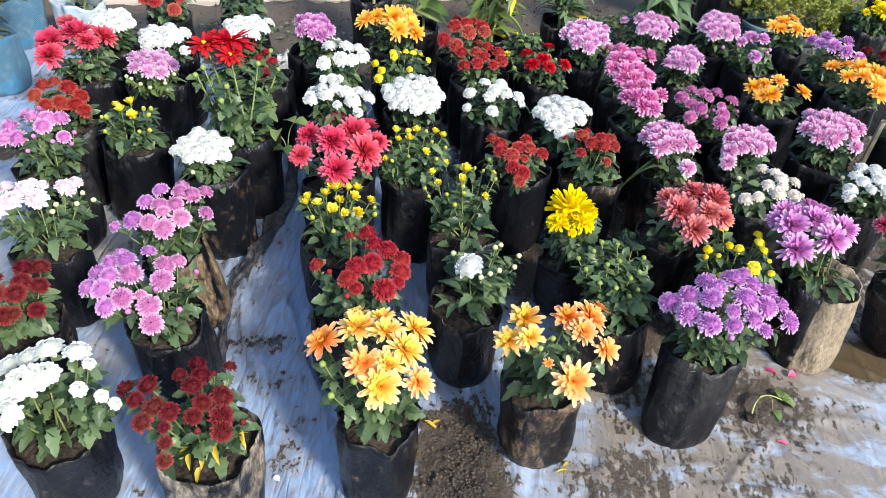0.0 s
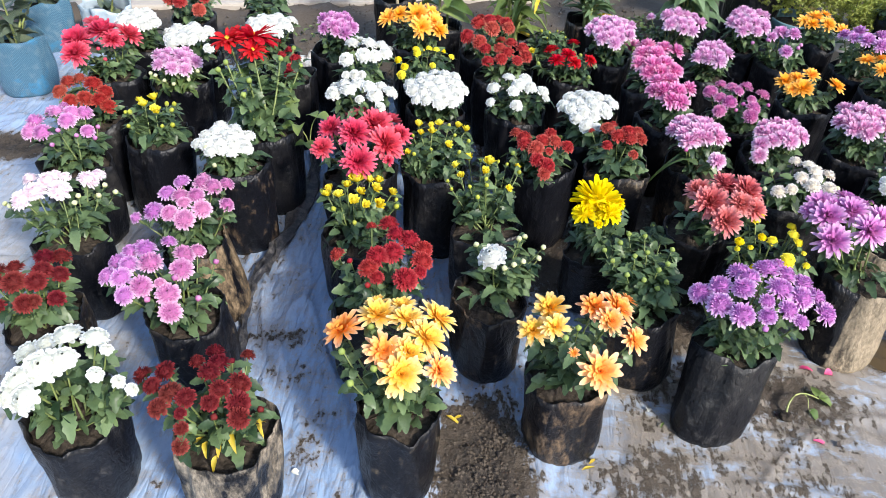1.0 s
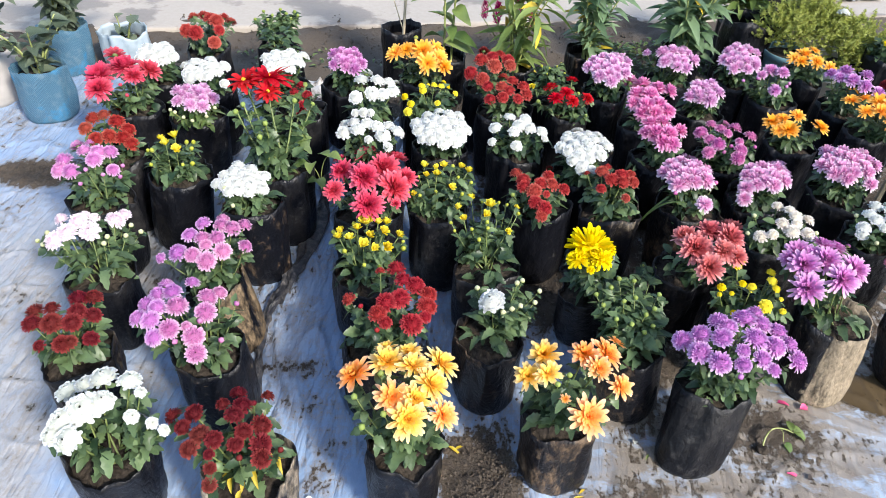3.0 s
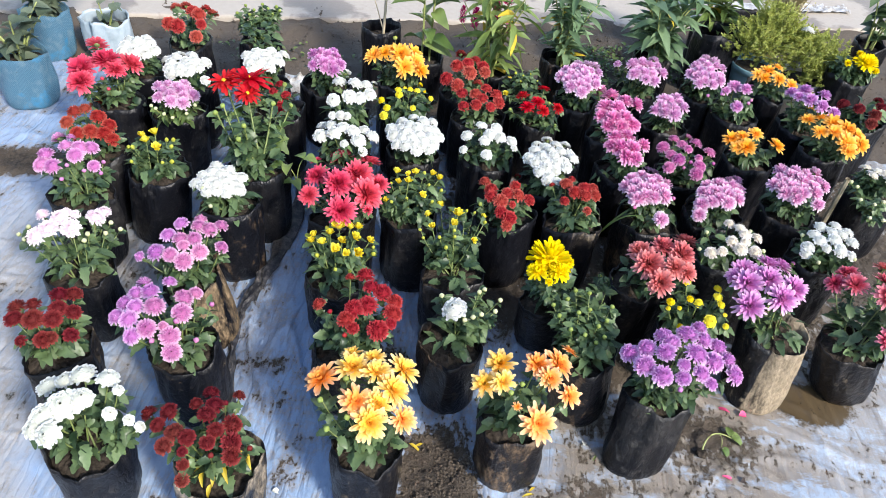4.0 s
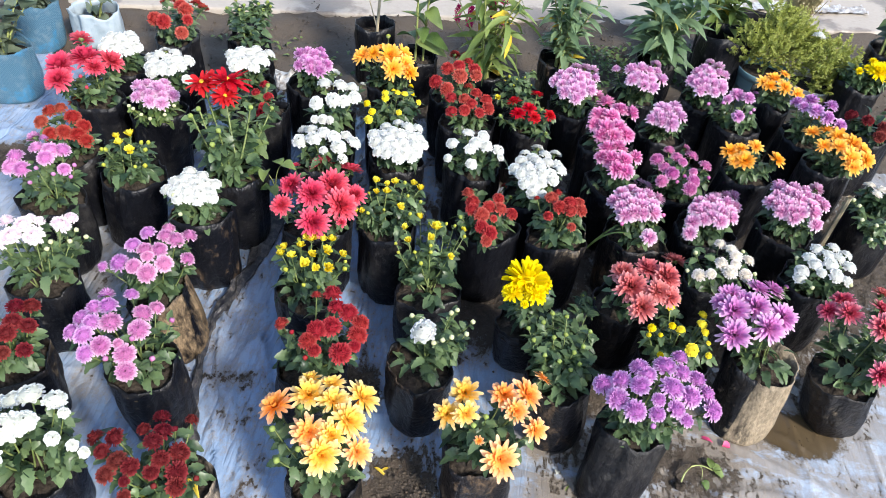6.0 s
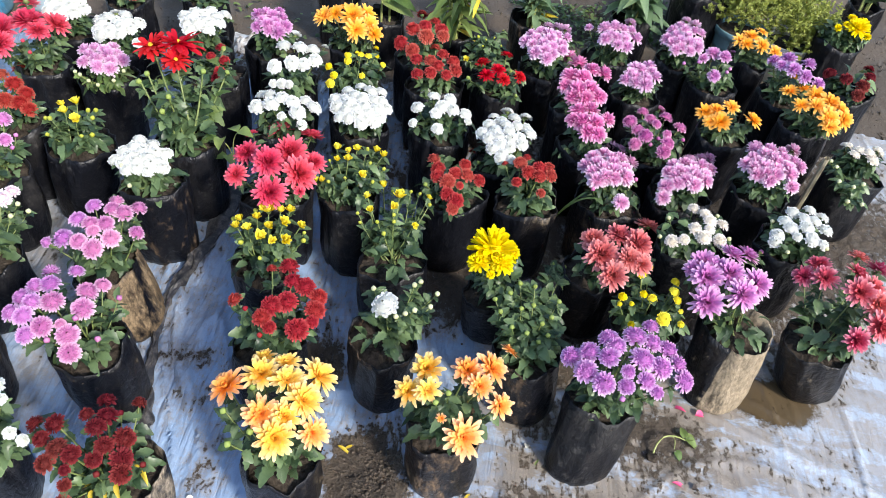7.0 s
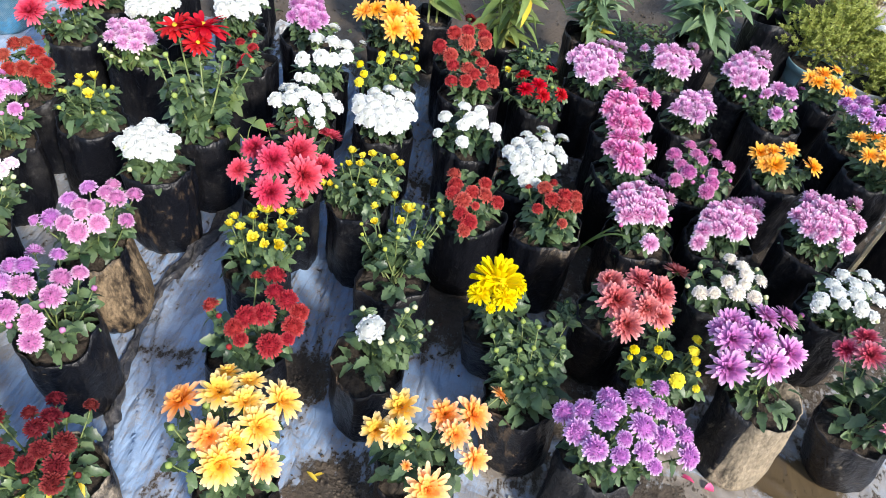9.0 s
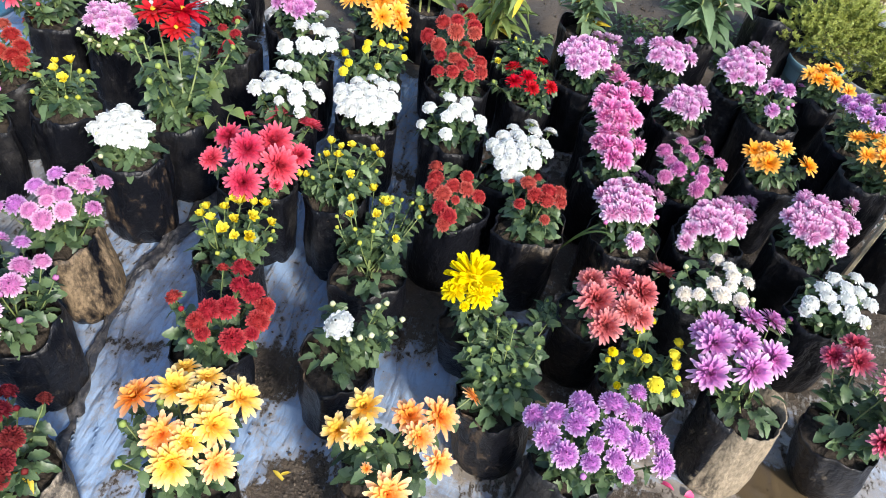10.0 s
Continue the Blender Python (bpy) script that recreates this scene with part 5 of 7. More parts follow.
mum("button", "yellow_b", (-0.849, 1.755), (0.035, -0.005), 0.083, 0.19, "black", 0.026, 60, 0, 0.09, "small yellow button chrysanthemum",
    [(-0.050, 0.089, 0.280, 1.0), (-0.015, 0.103, 0.283, 1.3), (-0.013, 0.039, 0.298, 1.2), (0.027, 0.015, 0.298, 1.3), (-0.059, 0.020, 0.285, 0.8), (-0.045, 0.016, 0.290, 0.8), (0.035, 0.068, 0.294, 0.8), (0.049, 0.081, 0.288, 0.8), (0.059, 0.041, 0.292, 0.8), (0.079, -0.012, 0.278, 0.9), (0.058, -0.027, 0.281, 0.7), (-0.027, -0.039, 0.280, 0.7)],
    [], 0.013)
mum("white", "white", (-0.572, 1.637), (0.000, 0.000), 0.083, 0.19, "brown", 0.046, 50, 1, 0.09, "dense white chrysanthemum dome",
    [(-0.010, 0.017, 0.302, 1.1), (-0.034, 0.000, 0.300, 1.0), (-0.027, 0.038, 0.305, 1.1), (0.002, 0.002, 0.296, 1.1), (-0.055, 0.014, 0.301, 1.0), (-0.000, 0.039, 0.302, 1.1), (-0.024, -0.017, 0.294, 1.0), (-0.055, 0.050, 0.303, 1.1), (0.021, 0.018, 0.294, 1.0), (-0.062, -0.008, 0.295, 1.0), (-0.019, 0.073, 0.301, 0.9), (0.003, -0.017, 0.290, 0.9), (-0.080, 0.035, 0.298, 0.9), (0.023, 0.053, 0.295, 0.9), (-0.048, -0.025, 0.291, 0.9), (-0.059, 0.086, 0.296, 1.0), (0.030, 0.003, 0.288, 1.0), (-0.092, 0.006, 0.290, 0.9)],
    [(-0.024, -0.072, 0.282, 1.0), (-0.060, -0.022, 0.299, 1.0)], 0.013)
mum("white", "white", (0.321, 1.952), (0.000, 0.000), 0.083, 0.19, "black", 0.045, 55, 1, 0.09, "large white chrysanthemum cluster",
    [(0.005, -0.008, 0.335, 1.0), (-0.020, -0.034, 0.330, 1.0), (-0.006, 0.024, 0.333, 0.9), (0.013, -0.035, 0.331, 1.0), (-0.033, -0.011, 0.331, 1.0), (0.028, 0.031, 0.329, 1.0), (-0.015, -0.058, 0.324, 1.0), (-0.020, 0.046, 0.327, 1.0), (0.036, -0.023, 0.329, 0.9), (-0.048, -0.037, 0.324, 1.0), (0.024, 0.135, 0.282, 1.1), (0.011, -0.064, 0.322, 0.9), (-0.051, 0.024, 0.325, 1.0), (0.055, 0.035, 0.322, 1.0), (-0.035, -0.070, 0.316, 1.0), (0.007, 0.249, 0.226, 1.1), (0.043, -0.043, 0.324, 1.0), (-0.068, -0.014, 0.320, 1.0), (0.065, 0.233, 0.227, 1.1), (-0.007, -0.083, 0.313, 0.9), (-0.038, 0.137, 0.278, 0.9), (0.065, 0.014, 0.321, 1.1), (-0.011, -0.096, 0.306, 0.9), (0.017, -0.096, 0.305, 0.8)],
    [], 0.013)
mum("white", "white", (0.131, 2.053), (0.000, 0.000), 0.083, 0.19, "black", 0.046, 65, 1, 0.09, "airy white chrysanthemum",
    [(-0.064, 0.192, 0.227, 1.0), (-0.017, 0.243, 0.218, 1.0), (-0.031, 0.039, 0.317, 1.0), (0.018, 0.029, 0.321, 1.0), (-0.072, -0.015, 0.308, 1.0), (-0.001, -0.020, 0.324, 1.1), (-0.016, -0.046, 0.317, 0.9), (0.030, -0.023, 0.321, 1.0), (0.068, -0.018, 0.309, 1.0), (-0.077, -0.070, 0.291, 0.7), (-0.005, -0.093, 0.298, 0.9), (0.078, -0.041, 0.301, 0.6)],
    [], 0.013)
mum("white", "white", (-0.101, 2.019), (0.000, 0.000), 0.083, 0.19, "black", 0.047, 55, 1, 0.09, "dense white chrysanthemum mound",
    [(0.014, -0.038, 0.325, 0.9), (-0.007, -0.051, 0.322, 0.9), (0.003, -0.009, 0.330, 1.0), (0.028, -0.054, 0.318, 0.9), (-0.030, -0.035, 0.323, 1.1), (0.035, -0.003, 0.326, 0.9), (0.003, -0.073, 0.313, 1.0), (-0.020, 0.004, 0.329, 1.0), (0.052, -0.034, 0.318, 1.0), (-0.034, -0.056, 0.317, 0.9), (0.019, 0.043, 0.323, 1.1), (0.029, -0.076, 0.309, 0.9), (-0.045, -0.013, 0.323, 0.9), (0.058, 0.003, 0.320, 1.0), (-0.023, -0.081, 0.308, 1.0), (-0.016, 0.074, 0.312, 0.9), (0.061, -0.057, 0.308, 1.0), (-0.063, -0.042, 0.312, 1.1), (0.046, 0.064, 0.311, 0.9), (0.014, -0.092, 0.303, 1.0), (-0.048, 0.035, 0.319, 0.9), (0.075, -0.016, 0.311, 0.9), (-0.048, -0.077, 0.304, 0.9), (-0.006, 0.241, 0.223, 0.9), (0.051, -0.078, 0.303, 0.9), (-0.075, -0.007, 0.312, 1.1)],
    [], 0.013)
mum("white", "white", (-0.307, 1.940), (0.000, 0.000), 0.083, 0.19, "black", 0.05, 50, 1, 0.09, "white chrysanthemum in loose clusters",
    [(-0.090, 0.095, 0.275, 1.0), (-0.073, -0.011, 0.308, 1.1), (-0.032, -0.009, 0.322, 1.1), (-0.010, 0.025, 0.323, 1.0), (0.022, 0.014, 0.323, 1.0), (0.045, -0.024, 0.317, 1.1), (0.079, 0.028, 0.303, 1.1), (0.007, -0.050, 0.317, 0.6), (0.064, -0.056, 0.302, 0.7), (0.050, 0.049, 0.310, 0.8), (-0.059, 0.065, 0.301, 0.9)],
    [], 0.013)
mum("white", "white", (-0.349, 2.180), (0.000, 0.000), 0.083, 0.19, "black", 0.052, 50, 0, 0.09, "white chrysanthemum with stepped heads",
    [(-0.109, 0.229, 0.227, 1.0), (-0.068, 0.298, 0.225, 1.1), (0.013, 0.067, 0.320, 1.1), (0.046, 0.086, 0.306, 1.1), (0.073, 0.012, 0.318, 1.0), (0.016, -0.039, 0.329, 1.1), (0.047, -0.030, 0.325, 1.0), (-0.033, -0.057, 0.321, 1.0), (-0.042, 0.080, 0.310, 1.1), (-0.000, -0.107, 0.299, 0.7), (-0.025, -0.108, 0.296, 0.6), (0.021, -0.106, 0.299, 0.6), (0.049, 0.255, 0.226, 0.6)],
    [], 0.013)
mum("decor", "violet_pink", (-0.464, 2.390), (0.000, 0.000), 0.083, 0.19, "black", 0.05, 40, 0, 0.09, "purple chrysanthemum dome",
    [(0.020, -0.029, 0.331, 0.9), (0.002, -0.048, 0.328, 1.1), (0.005, 0.002, 0.335, 1.0), (0.032, -0.050, 0.324, 1.0), (-0.018, -0.033, 0.331, 1.0), (0.034, 0.002, 0.331, 0.9), (0.012, -0.068, 0.320, 0.9), (-0.021, 0.013, 0.333, 1.0), (0.053, -0.031, 0.323, 1.0), (-0.031, -0.058, 0.322, 0.9), (0.014, 0.041, 0.329, 0.9), (0.039, -0.068, 0.316, 1.0), (-0.043, 0.004, 0.329, 1.0)],
    [], 0.013)
mum("large", "amber", (-0.217, 2.460), (0.000, 0.000), 0.083, 0.19, "black", 0.07, 55, 0, 0.09, "amber orange chrysanthemum",
    [(-0.089, -0.002, 0.325, 1.1), (-0.051, -0.006, 0.342, 0.9), (-0.052, 0.170, 0.272, 1.0), (0.006, -0.012, 0.349, 1.2), (0.047, 0.016, 0.342, 1.1), (0.029, -0.072, 0.331, 1.1), (0.085, -0.057, 0.317, 0.9), (0.064, -0.029, 0.335, 1.0)],
    [(-0.061, 0.335, 0.240, 1.0)], 0.02)
mum("ball", "yellow_b", (-0.160, 2.238), (0.000, 0.000), 0.083, 0.19, "black", 0.026, 55, 0, 0.09, "bright yellow button chrysanthemum",
    [(-0.033, 0.039, 0.301, 1.1), (-0.024, -0.005, 0.308, 1.2), (0.006, 0.052, 0.301, 1.0), (0.029, 0.059, 0.296, 1.1), (0.045, 0.108, 0.270, 1.1), (0.019, 0.273, 0.201, 1.1), (0.079, 0.037, 0.286, 0.9), (-0.080, -0.021, 0.289, 1.1), (-0.055, -0.064, 0.288, 1.1), (-0.061, -0.089, 0.274, 1.3), (0.030, -0.058, 0.297, 0.9), (-0.022, 0.142, 0.254, 0.7)],
    [], 0.013)
mum("pompon", "brick_red", (0.026, 2.437), (0.000, 0.000), 0.083, 0.19, "black", 0.05, 45, 0, 0.09, "brick red chrysanthemum with stacked heads",
    [(-0.035, 0.295, 0.236, 1.0), (0.007, 0.294, 0.236, 1.0), (0.027, 0.116, 0.305, 1.1), (-0.035, -0.012, 0.341, 1.1), (0.012, -0.044, 0.339, 1.2), (0.055, 0.020, 0.334, 1.1), (0.064, -0.014, 0.332, 1.0), (-0.065, -0.068, 0.318, 1.1), (-0.024, -0.097, 0.314, 1.1), (0.002, 0.015, 0.344, 1.0)],
    [], 0.013)
mum("pompon", "brick_red", (0.085, 2.295), (0.000, 0.000), 0.083, 0.19, "black", 0.046, 40, 0, 0.09, "faded brick red chrysanthemum",
    [(-0.013, 0.109, 0.295, 1.0), (-0.062, -0.011, 0.317, 1.0), (-0.016, -0.026, 0.327, 1.1), (0.017, 0.022, 0.327, 1.0), (0.052, -0.004, 0.322, 1.1), (0.063, -0.039, 0.313, 1.1), (0.038, -0.068, 0.311, 0.9), (-0.011, -0.072, 0.314, 1.0), (-0.051, -0.075, 0.304, 1.0), (0.008, -0.043, 0.324, 1.0)],
    [], 0.013)
mum("daisy2", "scarlet", (0.291, 2.343), (0.000, 0.000), 0.083, 0.19, "black", 0.048, 45, 0, 0.09, "red star-shaped chrysanthemum",
    [(-0.061, -0.008, 0.308, 1.0), (-0.011, -0.047, 0.313, 1.0), (-0.045, -0.066, 0.300, 1.0), (0.010, -0.077, 0.301, 0.9), (0.013, 0.066, 0.305, 0.9), (0.060, -0.049, 0.301, 0.9)],
    [(-0.101, -0.083, 0.294, 1.0), (0.029, -0.039, 0.312, 1.0), (0.054, -0.125, 0.280, 1.0)], 0.013)
mum("button", "yellow_b", (0.231, 2.520), (0.000, 0.000), 0.083, 0.19, "black", 0.02, 55, 0, 0.09, "budding yellow chrysanthemum",
    [(-0.027, 0.020, 0.286, 0.9), (0.064, 0.285, 0.181, 0.7), (0.000, -0.000, 0.290, 0.6), (0.028, 0.032, 0.284, 0.6), (0.054, -0.010, 0.281, 0.6), (-0.055, -0.087, 0.257, 1.2), (-0.008, -0.037, 0.285, 0.6)],
    [], 0.013)
mum("decor", "lilac", (0.430, 2.493), (0.000, 0.000), 0.083, 0.19, "black", 0.05, 45, 0, 0.09, "lilac pink chrysanthemum dome",
    [(0.008, -0.019, 0.344, 1.1), (-0.013, -0.040, 0.340, 0.9), (0.007, 0.013, 0.344, 1.1), (0.017, -0.049, 0.337, 1.0), (-0.036, -0.018, 0.340, 1.0), (0.035, 0.029, 0.338, 0.9), (-0.007, -0.068, 0.330, 1.1), (-0.019, 0.031, 0.341, 1.0), (0.048, -0.025, 0.336, 1.0), (-0.046, -0.043, 0.333, 0.9), (0.057, 0.282, 0.236, 1.1), (0.019, -0.075, 0.326, 0.9), (-0.049, 0.010, 0.337, 1.0), (0.069, 0.060, 0.319, 0.9), (-0.036, -0.074, 0.324, 1.0), (0.024, 0.284, 0.236, 0.9), (0.052, -0.048, 0.330, 0.9), (-0.068, -0.020, 0.329, 1.0), (0.087, 0.279, 0.236, 1.0), (0.003, -0.092, 0.318, 1.0)],
    [], 0.013)
mum("decor", "pink", (0.551, 2.287), (0.000, 0.000), 0.083, 0.19, "black", 0.055, 45, 0, 0.09, "bright pink chrysanthemum",
    [(-0.027, 0.281, 0.240, 1.2), (-0.012, 0.125, 0.306, 1.3), (-0.048, -0.018, 0.342, 1.2), (-0.012, -0.028, 0.347, 1.2), (0.021, 0.035, 0.344, 1.0), (0.058, 0.034, 0.336, 1.1), (-0.060, -0.055, 0.329, 1.0), (-0.025, -0.075, 0.330, 1.3), (0.012, -0.064, 0.337, 1.1), (0.040, -0.082, 0.324, 1.1), (-0.001, -0.096, 0.321, 1.1), (-0.037, -0.094, 0.318, 1.0)],
    [], 0.013)
mum("decor", "pink", (0.565, 2.075), (0.000, 0.000), 0.083, 0.19, "black", 0.055, 55, 1, 0.09, "rose pink chrysanthemum",
    [(-0.039, 0.023, 0.333, 1.1), (-0.003, 0.037, 0.335, 1.1), (-0.029, -0.033, 0.334, 1.2), (0.005, -0.033, 0.336, 1.2), (0.044, -0.003, 0.334, 0.9), (-0.015, -0.068, 0.325, 1.1), (0.014, -0.069, 0.324, 1.0), (-0.053, -0.023, 0.329, 1.0)],
    [], 0.013)
mum("decor", "lilac", (0.659, 2.633), (0.000, 0.000), 0.083, 0.19, "black", 0.05, 45, 0, 0.09, "light lilac chrysanthemum",
    [(0.038, -0.036, 0.331, 0.9), (0.011, -0.053, 0.331, 1.0), (0.034, 0.007, 0.336, 0.9), (0.041, -0.051, 0.327, 0.9), (-0.011, -0.046, 0.333, 1.0), (0.068, 0.030, 0.323, 0.9), (0.016, -0.078, 0.320, 0.9), (0.004, 0.003, 0.340, 1.1), (0.080, -0.017, 0.319, 1.1), (-0.026, -0.061, 0.326, 1.1), (0.112, 0.273, 0.231, 1.0), (0.048, -0.075, 0.315, 1.0), (-0.028, -0.008, 0.337, 1.1), (-0.079, 0.015, 0.320, 0.7)],
    [], 0.013)
mum("decor", "lilac", (0.741, 2.402), (0.000, 0.000), 0.083, 0.19, "black", 0.05, 45, 0, 0.09, "small lilac chrysanthemum dome",
    [(0.007, -0.035, 0.321, 0.9), (-0.022, -0.041, 0.318, 1.0), (-0.003, -0.005, 0.325, 1.0), (0.013, -0.044, 0.318, 0.9), (-0.035, -0.026, 0.319, 1.0), (0.033, 0.001, 0.322, 0.9), (-0.018, -0.061, 0.312, 1.0), (-0.019, 0.004, 0.324, 1.1), (0.042, -0.025, 0.318, 1.0), (-0.051, -0.049, 0.309, 1.0), (0.030, 0.038, 0.317, 1.1), (0.010, -0.069, 0.310, 1.1)],
    [], 0.013)
mum("pompon", "magenta", (0.762, 2.101), (0.000, 0.000), 0.083, 0.19, "black", 0.045, 65, 1, 0.09, "magenta pompon chrysanthemum",
    [(-0.025, 0.106, 0.290, 1.0), (0.064, 0.252, 0.217, 1.0), (-0.075, 0.023, 0.306, 1.1), (-0.018, 0.024, 0.322, 1.0), (0.038, 0.072, 0.304, 1.1), (-0.058, -0.027, 0.312, 1.0), (0.073, 0.023, 0.307, 1.1), (0.026, -0.034, 0.319, 0.7), (-0.038, -0.050, 0.313, 1.1), (-0.065, -0.072, 0.295, 1.0), (0.024, -0.068, 0.309, 1.1), (0.015, -0.093, 0.297, 1.1), (-0.004, 0.001, 0.325, 0.8)],
    [(0.078, -0.029, 0.304, 1.0), (-0.001, -0.056, 0.315, 1.0), (-0.023, -0.077, 0.305, 1.0)], 0.013)
mum("decor", "lilac", (0.912, 2.666), (0.000, 0.000), 0.083, 0.19, "black", 0.05, 45, 0, 0.09, "lilac chrysanthemum with tall dome",
    [(0.002, -0.035, 0.346, 0.9), (-0.025, -0.060, 0.337, 1.1), (-0.001, 0.002, 0.350, 0.9), (0.007, -0.060, 0.339, 1.0), (-0.036, -0.032, 0.343, 0.9), (0.034, 0.015, 0.345, 0.9), (-0.020, -0.081, 0.328, 0.9), (-0.017, 0.025, 0.347, 1.0), (0.036, -0.051, 0.338, 1.0), (-0.047, -0.062, 0.331, 1.0), (0.105, 0.270, 0.243, 1.1), (0.009, -0.091, 0.324, 0.9), (-0.044, 0.002, 0.344, 0.9), (0.057, 0.019, 0.338, 0.9), (-0.038, -0.089, 0.321, 0.9), (0.079, 0.302, 0.241, 0.9), (0.036, -0.069, 0.331, 1.0), (-0.064, -0.045, 0.331, 1.0)],
    [], 0.013)
mum("decor", "violet_pink", (1.026, 2.543), (0.000, 0.000), 0.083, 0.19, "black", 0.05, 55, 0, 0.09, "half open violet chrysanthemum",
    [(-0.023, 0.041, 0.323, 1.1), (0.011, 0.015, 0.329, 1.0), (-0.033, -0.080, 0.307, 0.9), (-0.060, 0.004, 0.319, 0.7), (0.124, 0.264, 0.222, 0.6)],
    [(-0.123, -0.016, 0.303, 1.0), (-0.079, -0.022, 0.319, 1.0), (-0.036, 0.312, 0.221, 1.0), (0.016, -0.044, 0.308, 1.0), (0.030, -0.023, 0.310, 1.0)], 0.014)
mum("large", "amber", (1.188, 2.755), (0.000, 0.000), 0.083, 0.19, "black", 0.06, 45, 0, 0.09, "golden chrysanthemum beside a blue pot",
    [(-0.061, -0.031, 0.315, 1.0), (-0.025, -0.015, 0.327, 1.1), (0.035, 0.063, 0.313, 0.8), (0.008, -0.057, 0.320, 1.0), (0.059, -0.063, 0.307, 0.9), (-0.042, -0.052, 0.316, 0.9)],
    [], 0.013)
mum("decor", "violet", (1.270, 2.537), (0.000, 0.000), 0.083, 0.19, "black", 0.052, 45, 0, 0.09, "purple chrysanthemum spray",
    [(-0.063, 0.038, 0.333, 0.9), (-0.013, 0.052, 0.340, 1.1), (-0.018, -0.029, 0.346, 1.1), (0.057, 0.044, 0.333, 1.0), (0.016, -0.055, 0.340, 1.0), (0.062, -0.064, 0.325, 1.0), (-0.052, -0.006, 0.342, 0.8)],
    [], 0.013)
mum("large", "amber", (1.295, 2.344), (0.000, 0.000), 0.083, 0.19, "black", 0.062, 65, 1, 0.09, "spreading golden orange chrysanthemum",
    [(0.050, 0.297, 0.235, 1.1), (-0.065, 0.071, 0.316, 1.0), (-0.003, 0.114, 0.307, 1.0), (-0.059, -0.030, 0.331, 0.9), (-0.003, 0.023, 0.343, 1.1), (0.035, -0.006, 0.341, 1.2), (0.069, -0.017, 0.329, 1.1), (0.016, -0.077, 0.326, 1.2), (0.075, -0.056, 0.317, 1.1), (0.023, -0.101, 0.311, 1.0), (-0.016, -0.036, 0.340, 1.0)],
    [], 0.013)
mum("large", "amber", (1.004, 2.238), (0.000, 0.000), 0.083, 0.19, "black", 0.062, 60, 1, 0.09, "golden chrysanthemum with open petals",
    [(-0.075, -0.005, 0.308, 1.0), (-0.038, -0.054, 0.311, 1.1), (0.005, 0.020, 0.323, 0.9), (0.070, -0.016, 0.309, 1.0), (-0.043, -0.000, 0.319, 0.9), (-0.065, -0.050, 0.304, 0.8)],
    [], 0.013)
mum("decor", "lilac_pink", (0.825, 1.894), (0.000, 0.000), 0.083, 0.19, "black", 0.05, 65, 1, 0.09, "lilac pink chrysanthemum mound",
    [(0.014, 0.006, 0.319, 1.0), (-0.011, -0.009, 0.319, 1.0), (0.016, 0.033, 0.315, 0.9), (0.019, -0.012, 0.318, 1.0), (-0.025, -0.002, 0.318, 1.1), (0.046, 0.057, 0.303, 1.1), (-0.010, -0.034, 0.316, 1.0), (-0.003, 0.042, 0.314, 1.0), (0.050, 0.007, 0.312, 0.9), (-0.035, -0.019, 0.315, 0.9), (0.106, 0.223, 0.212, 1.0), (0.013, -0.043, 0.314, 1.0), (-0.033, 0.032, 0.313, 0.9), (0.100, 0.117, 0.255, 1.0), (-0.032, -0.043, 0.311, 0.9), (0.057, 0.174, 0.233, 1.1), (0.049, -0.017, 0.312, 0.9), (-0.051, -0.004, 0.312, 0.9), (0.130, 0.233, 0.211, 1.0), (-0.067, -0.080, 0.286, 0.9), (-0.059, -0.050, 0.301, 1.0)],
    [], 0.013)
mum("decor", "lilac_pink", (1.080, 1.981), (0.000, 0.000), 0.083, 0.19, "black", 0.05, 65, 1, 0.09, "pink lilac chrysanthemum with heavy head",
    [(-0.003, -0.013, 0.339, 1.1), (-0.036, -0.032, 0.333, 1.1), (-0.010, 0.006, 0.340, 1.0), (-0.007, -0.038, 0.335, 1.0), (-0.050, -0.010, 0.332, 0.9), (0.020, 0.016, 0.338, 1.0), (-0.034, -0.053, 0.328, 1.0), (-0.025, 0.020, 0.337, 1.1), (0.027, -0.023, 0.336, 1.0), (-0.061, -0.031, 0.325, 1.0), (0.037, 0.071, 0.320, 0.9), (-0.011, -0.056, 0.330, 1.0), (-0.057, 0.011, 0.329, 1.0), (0.054, 0.020, 0.330, 0.9), (-0.055, -0.054, 0.322, 1.0), (0.001, 0.067, 0.326, 1.1), (0.030, -0.045, 0.331, 1.0), (-0.077, -0.010, 0.321, 1.0), (0.147, 0.225, 0.231, 1.1), (-0.028, -0.072, 0.321, 0.9), (-0.041, 0.061, 0.323, 1.0), (0.075, 0.011, 0.322, 1.0), (0.035, -0.080, 0.316, 0.9), (-0.022, 0.111, 0.302, 1.0)],
    [], 0.013)
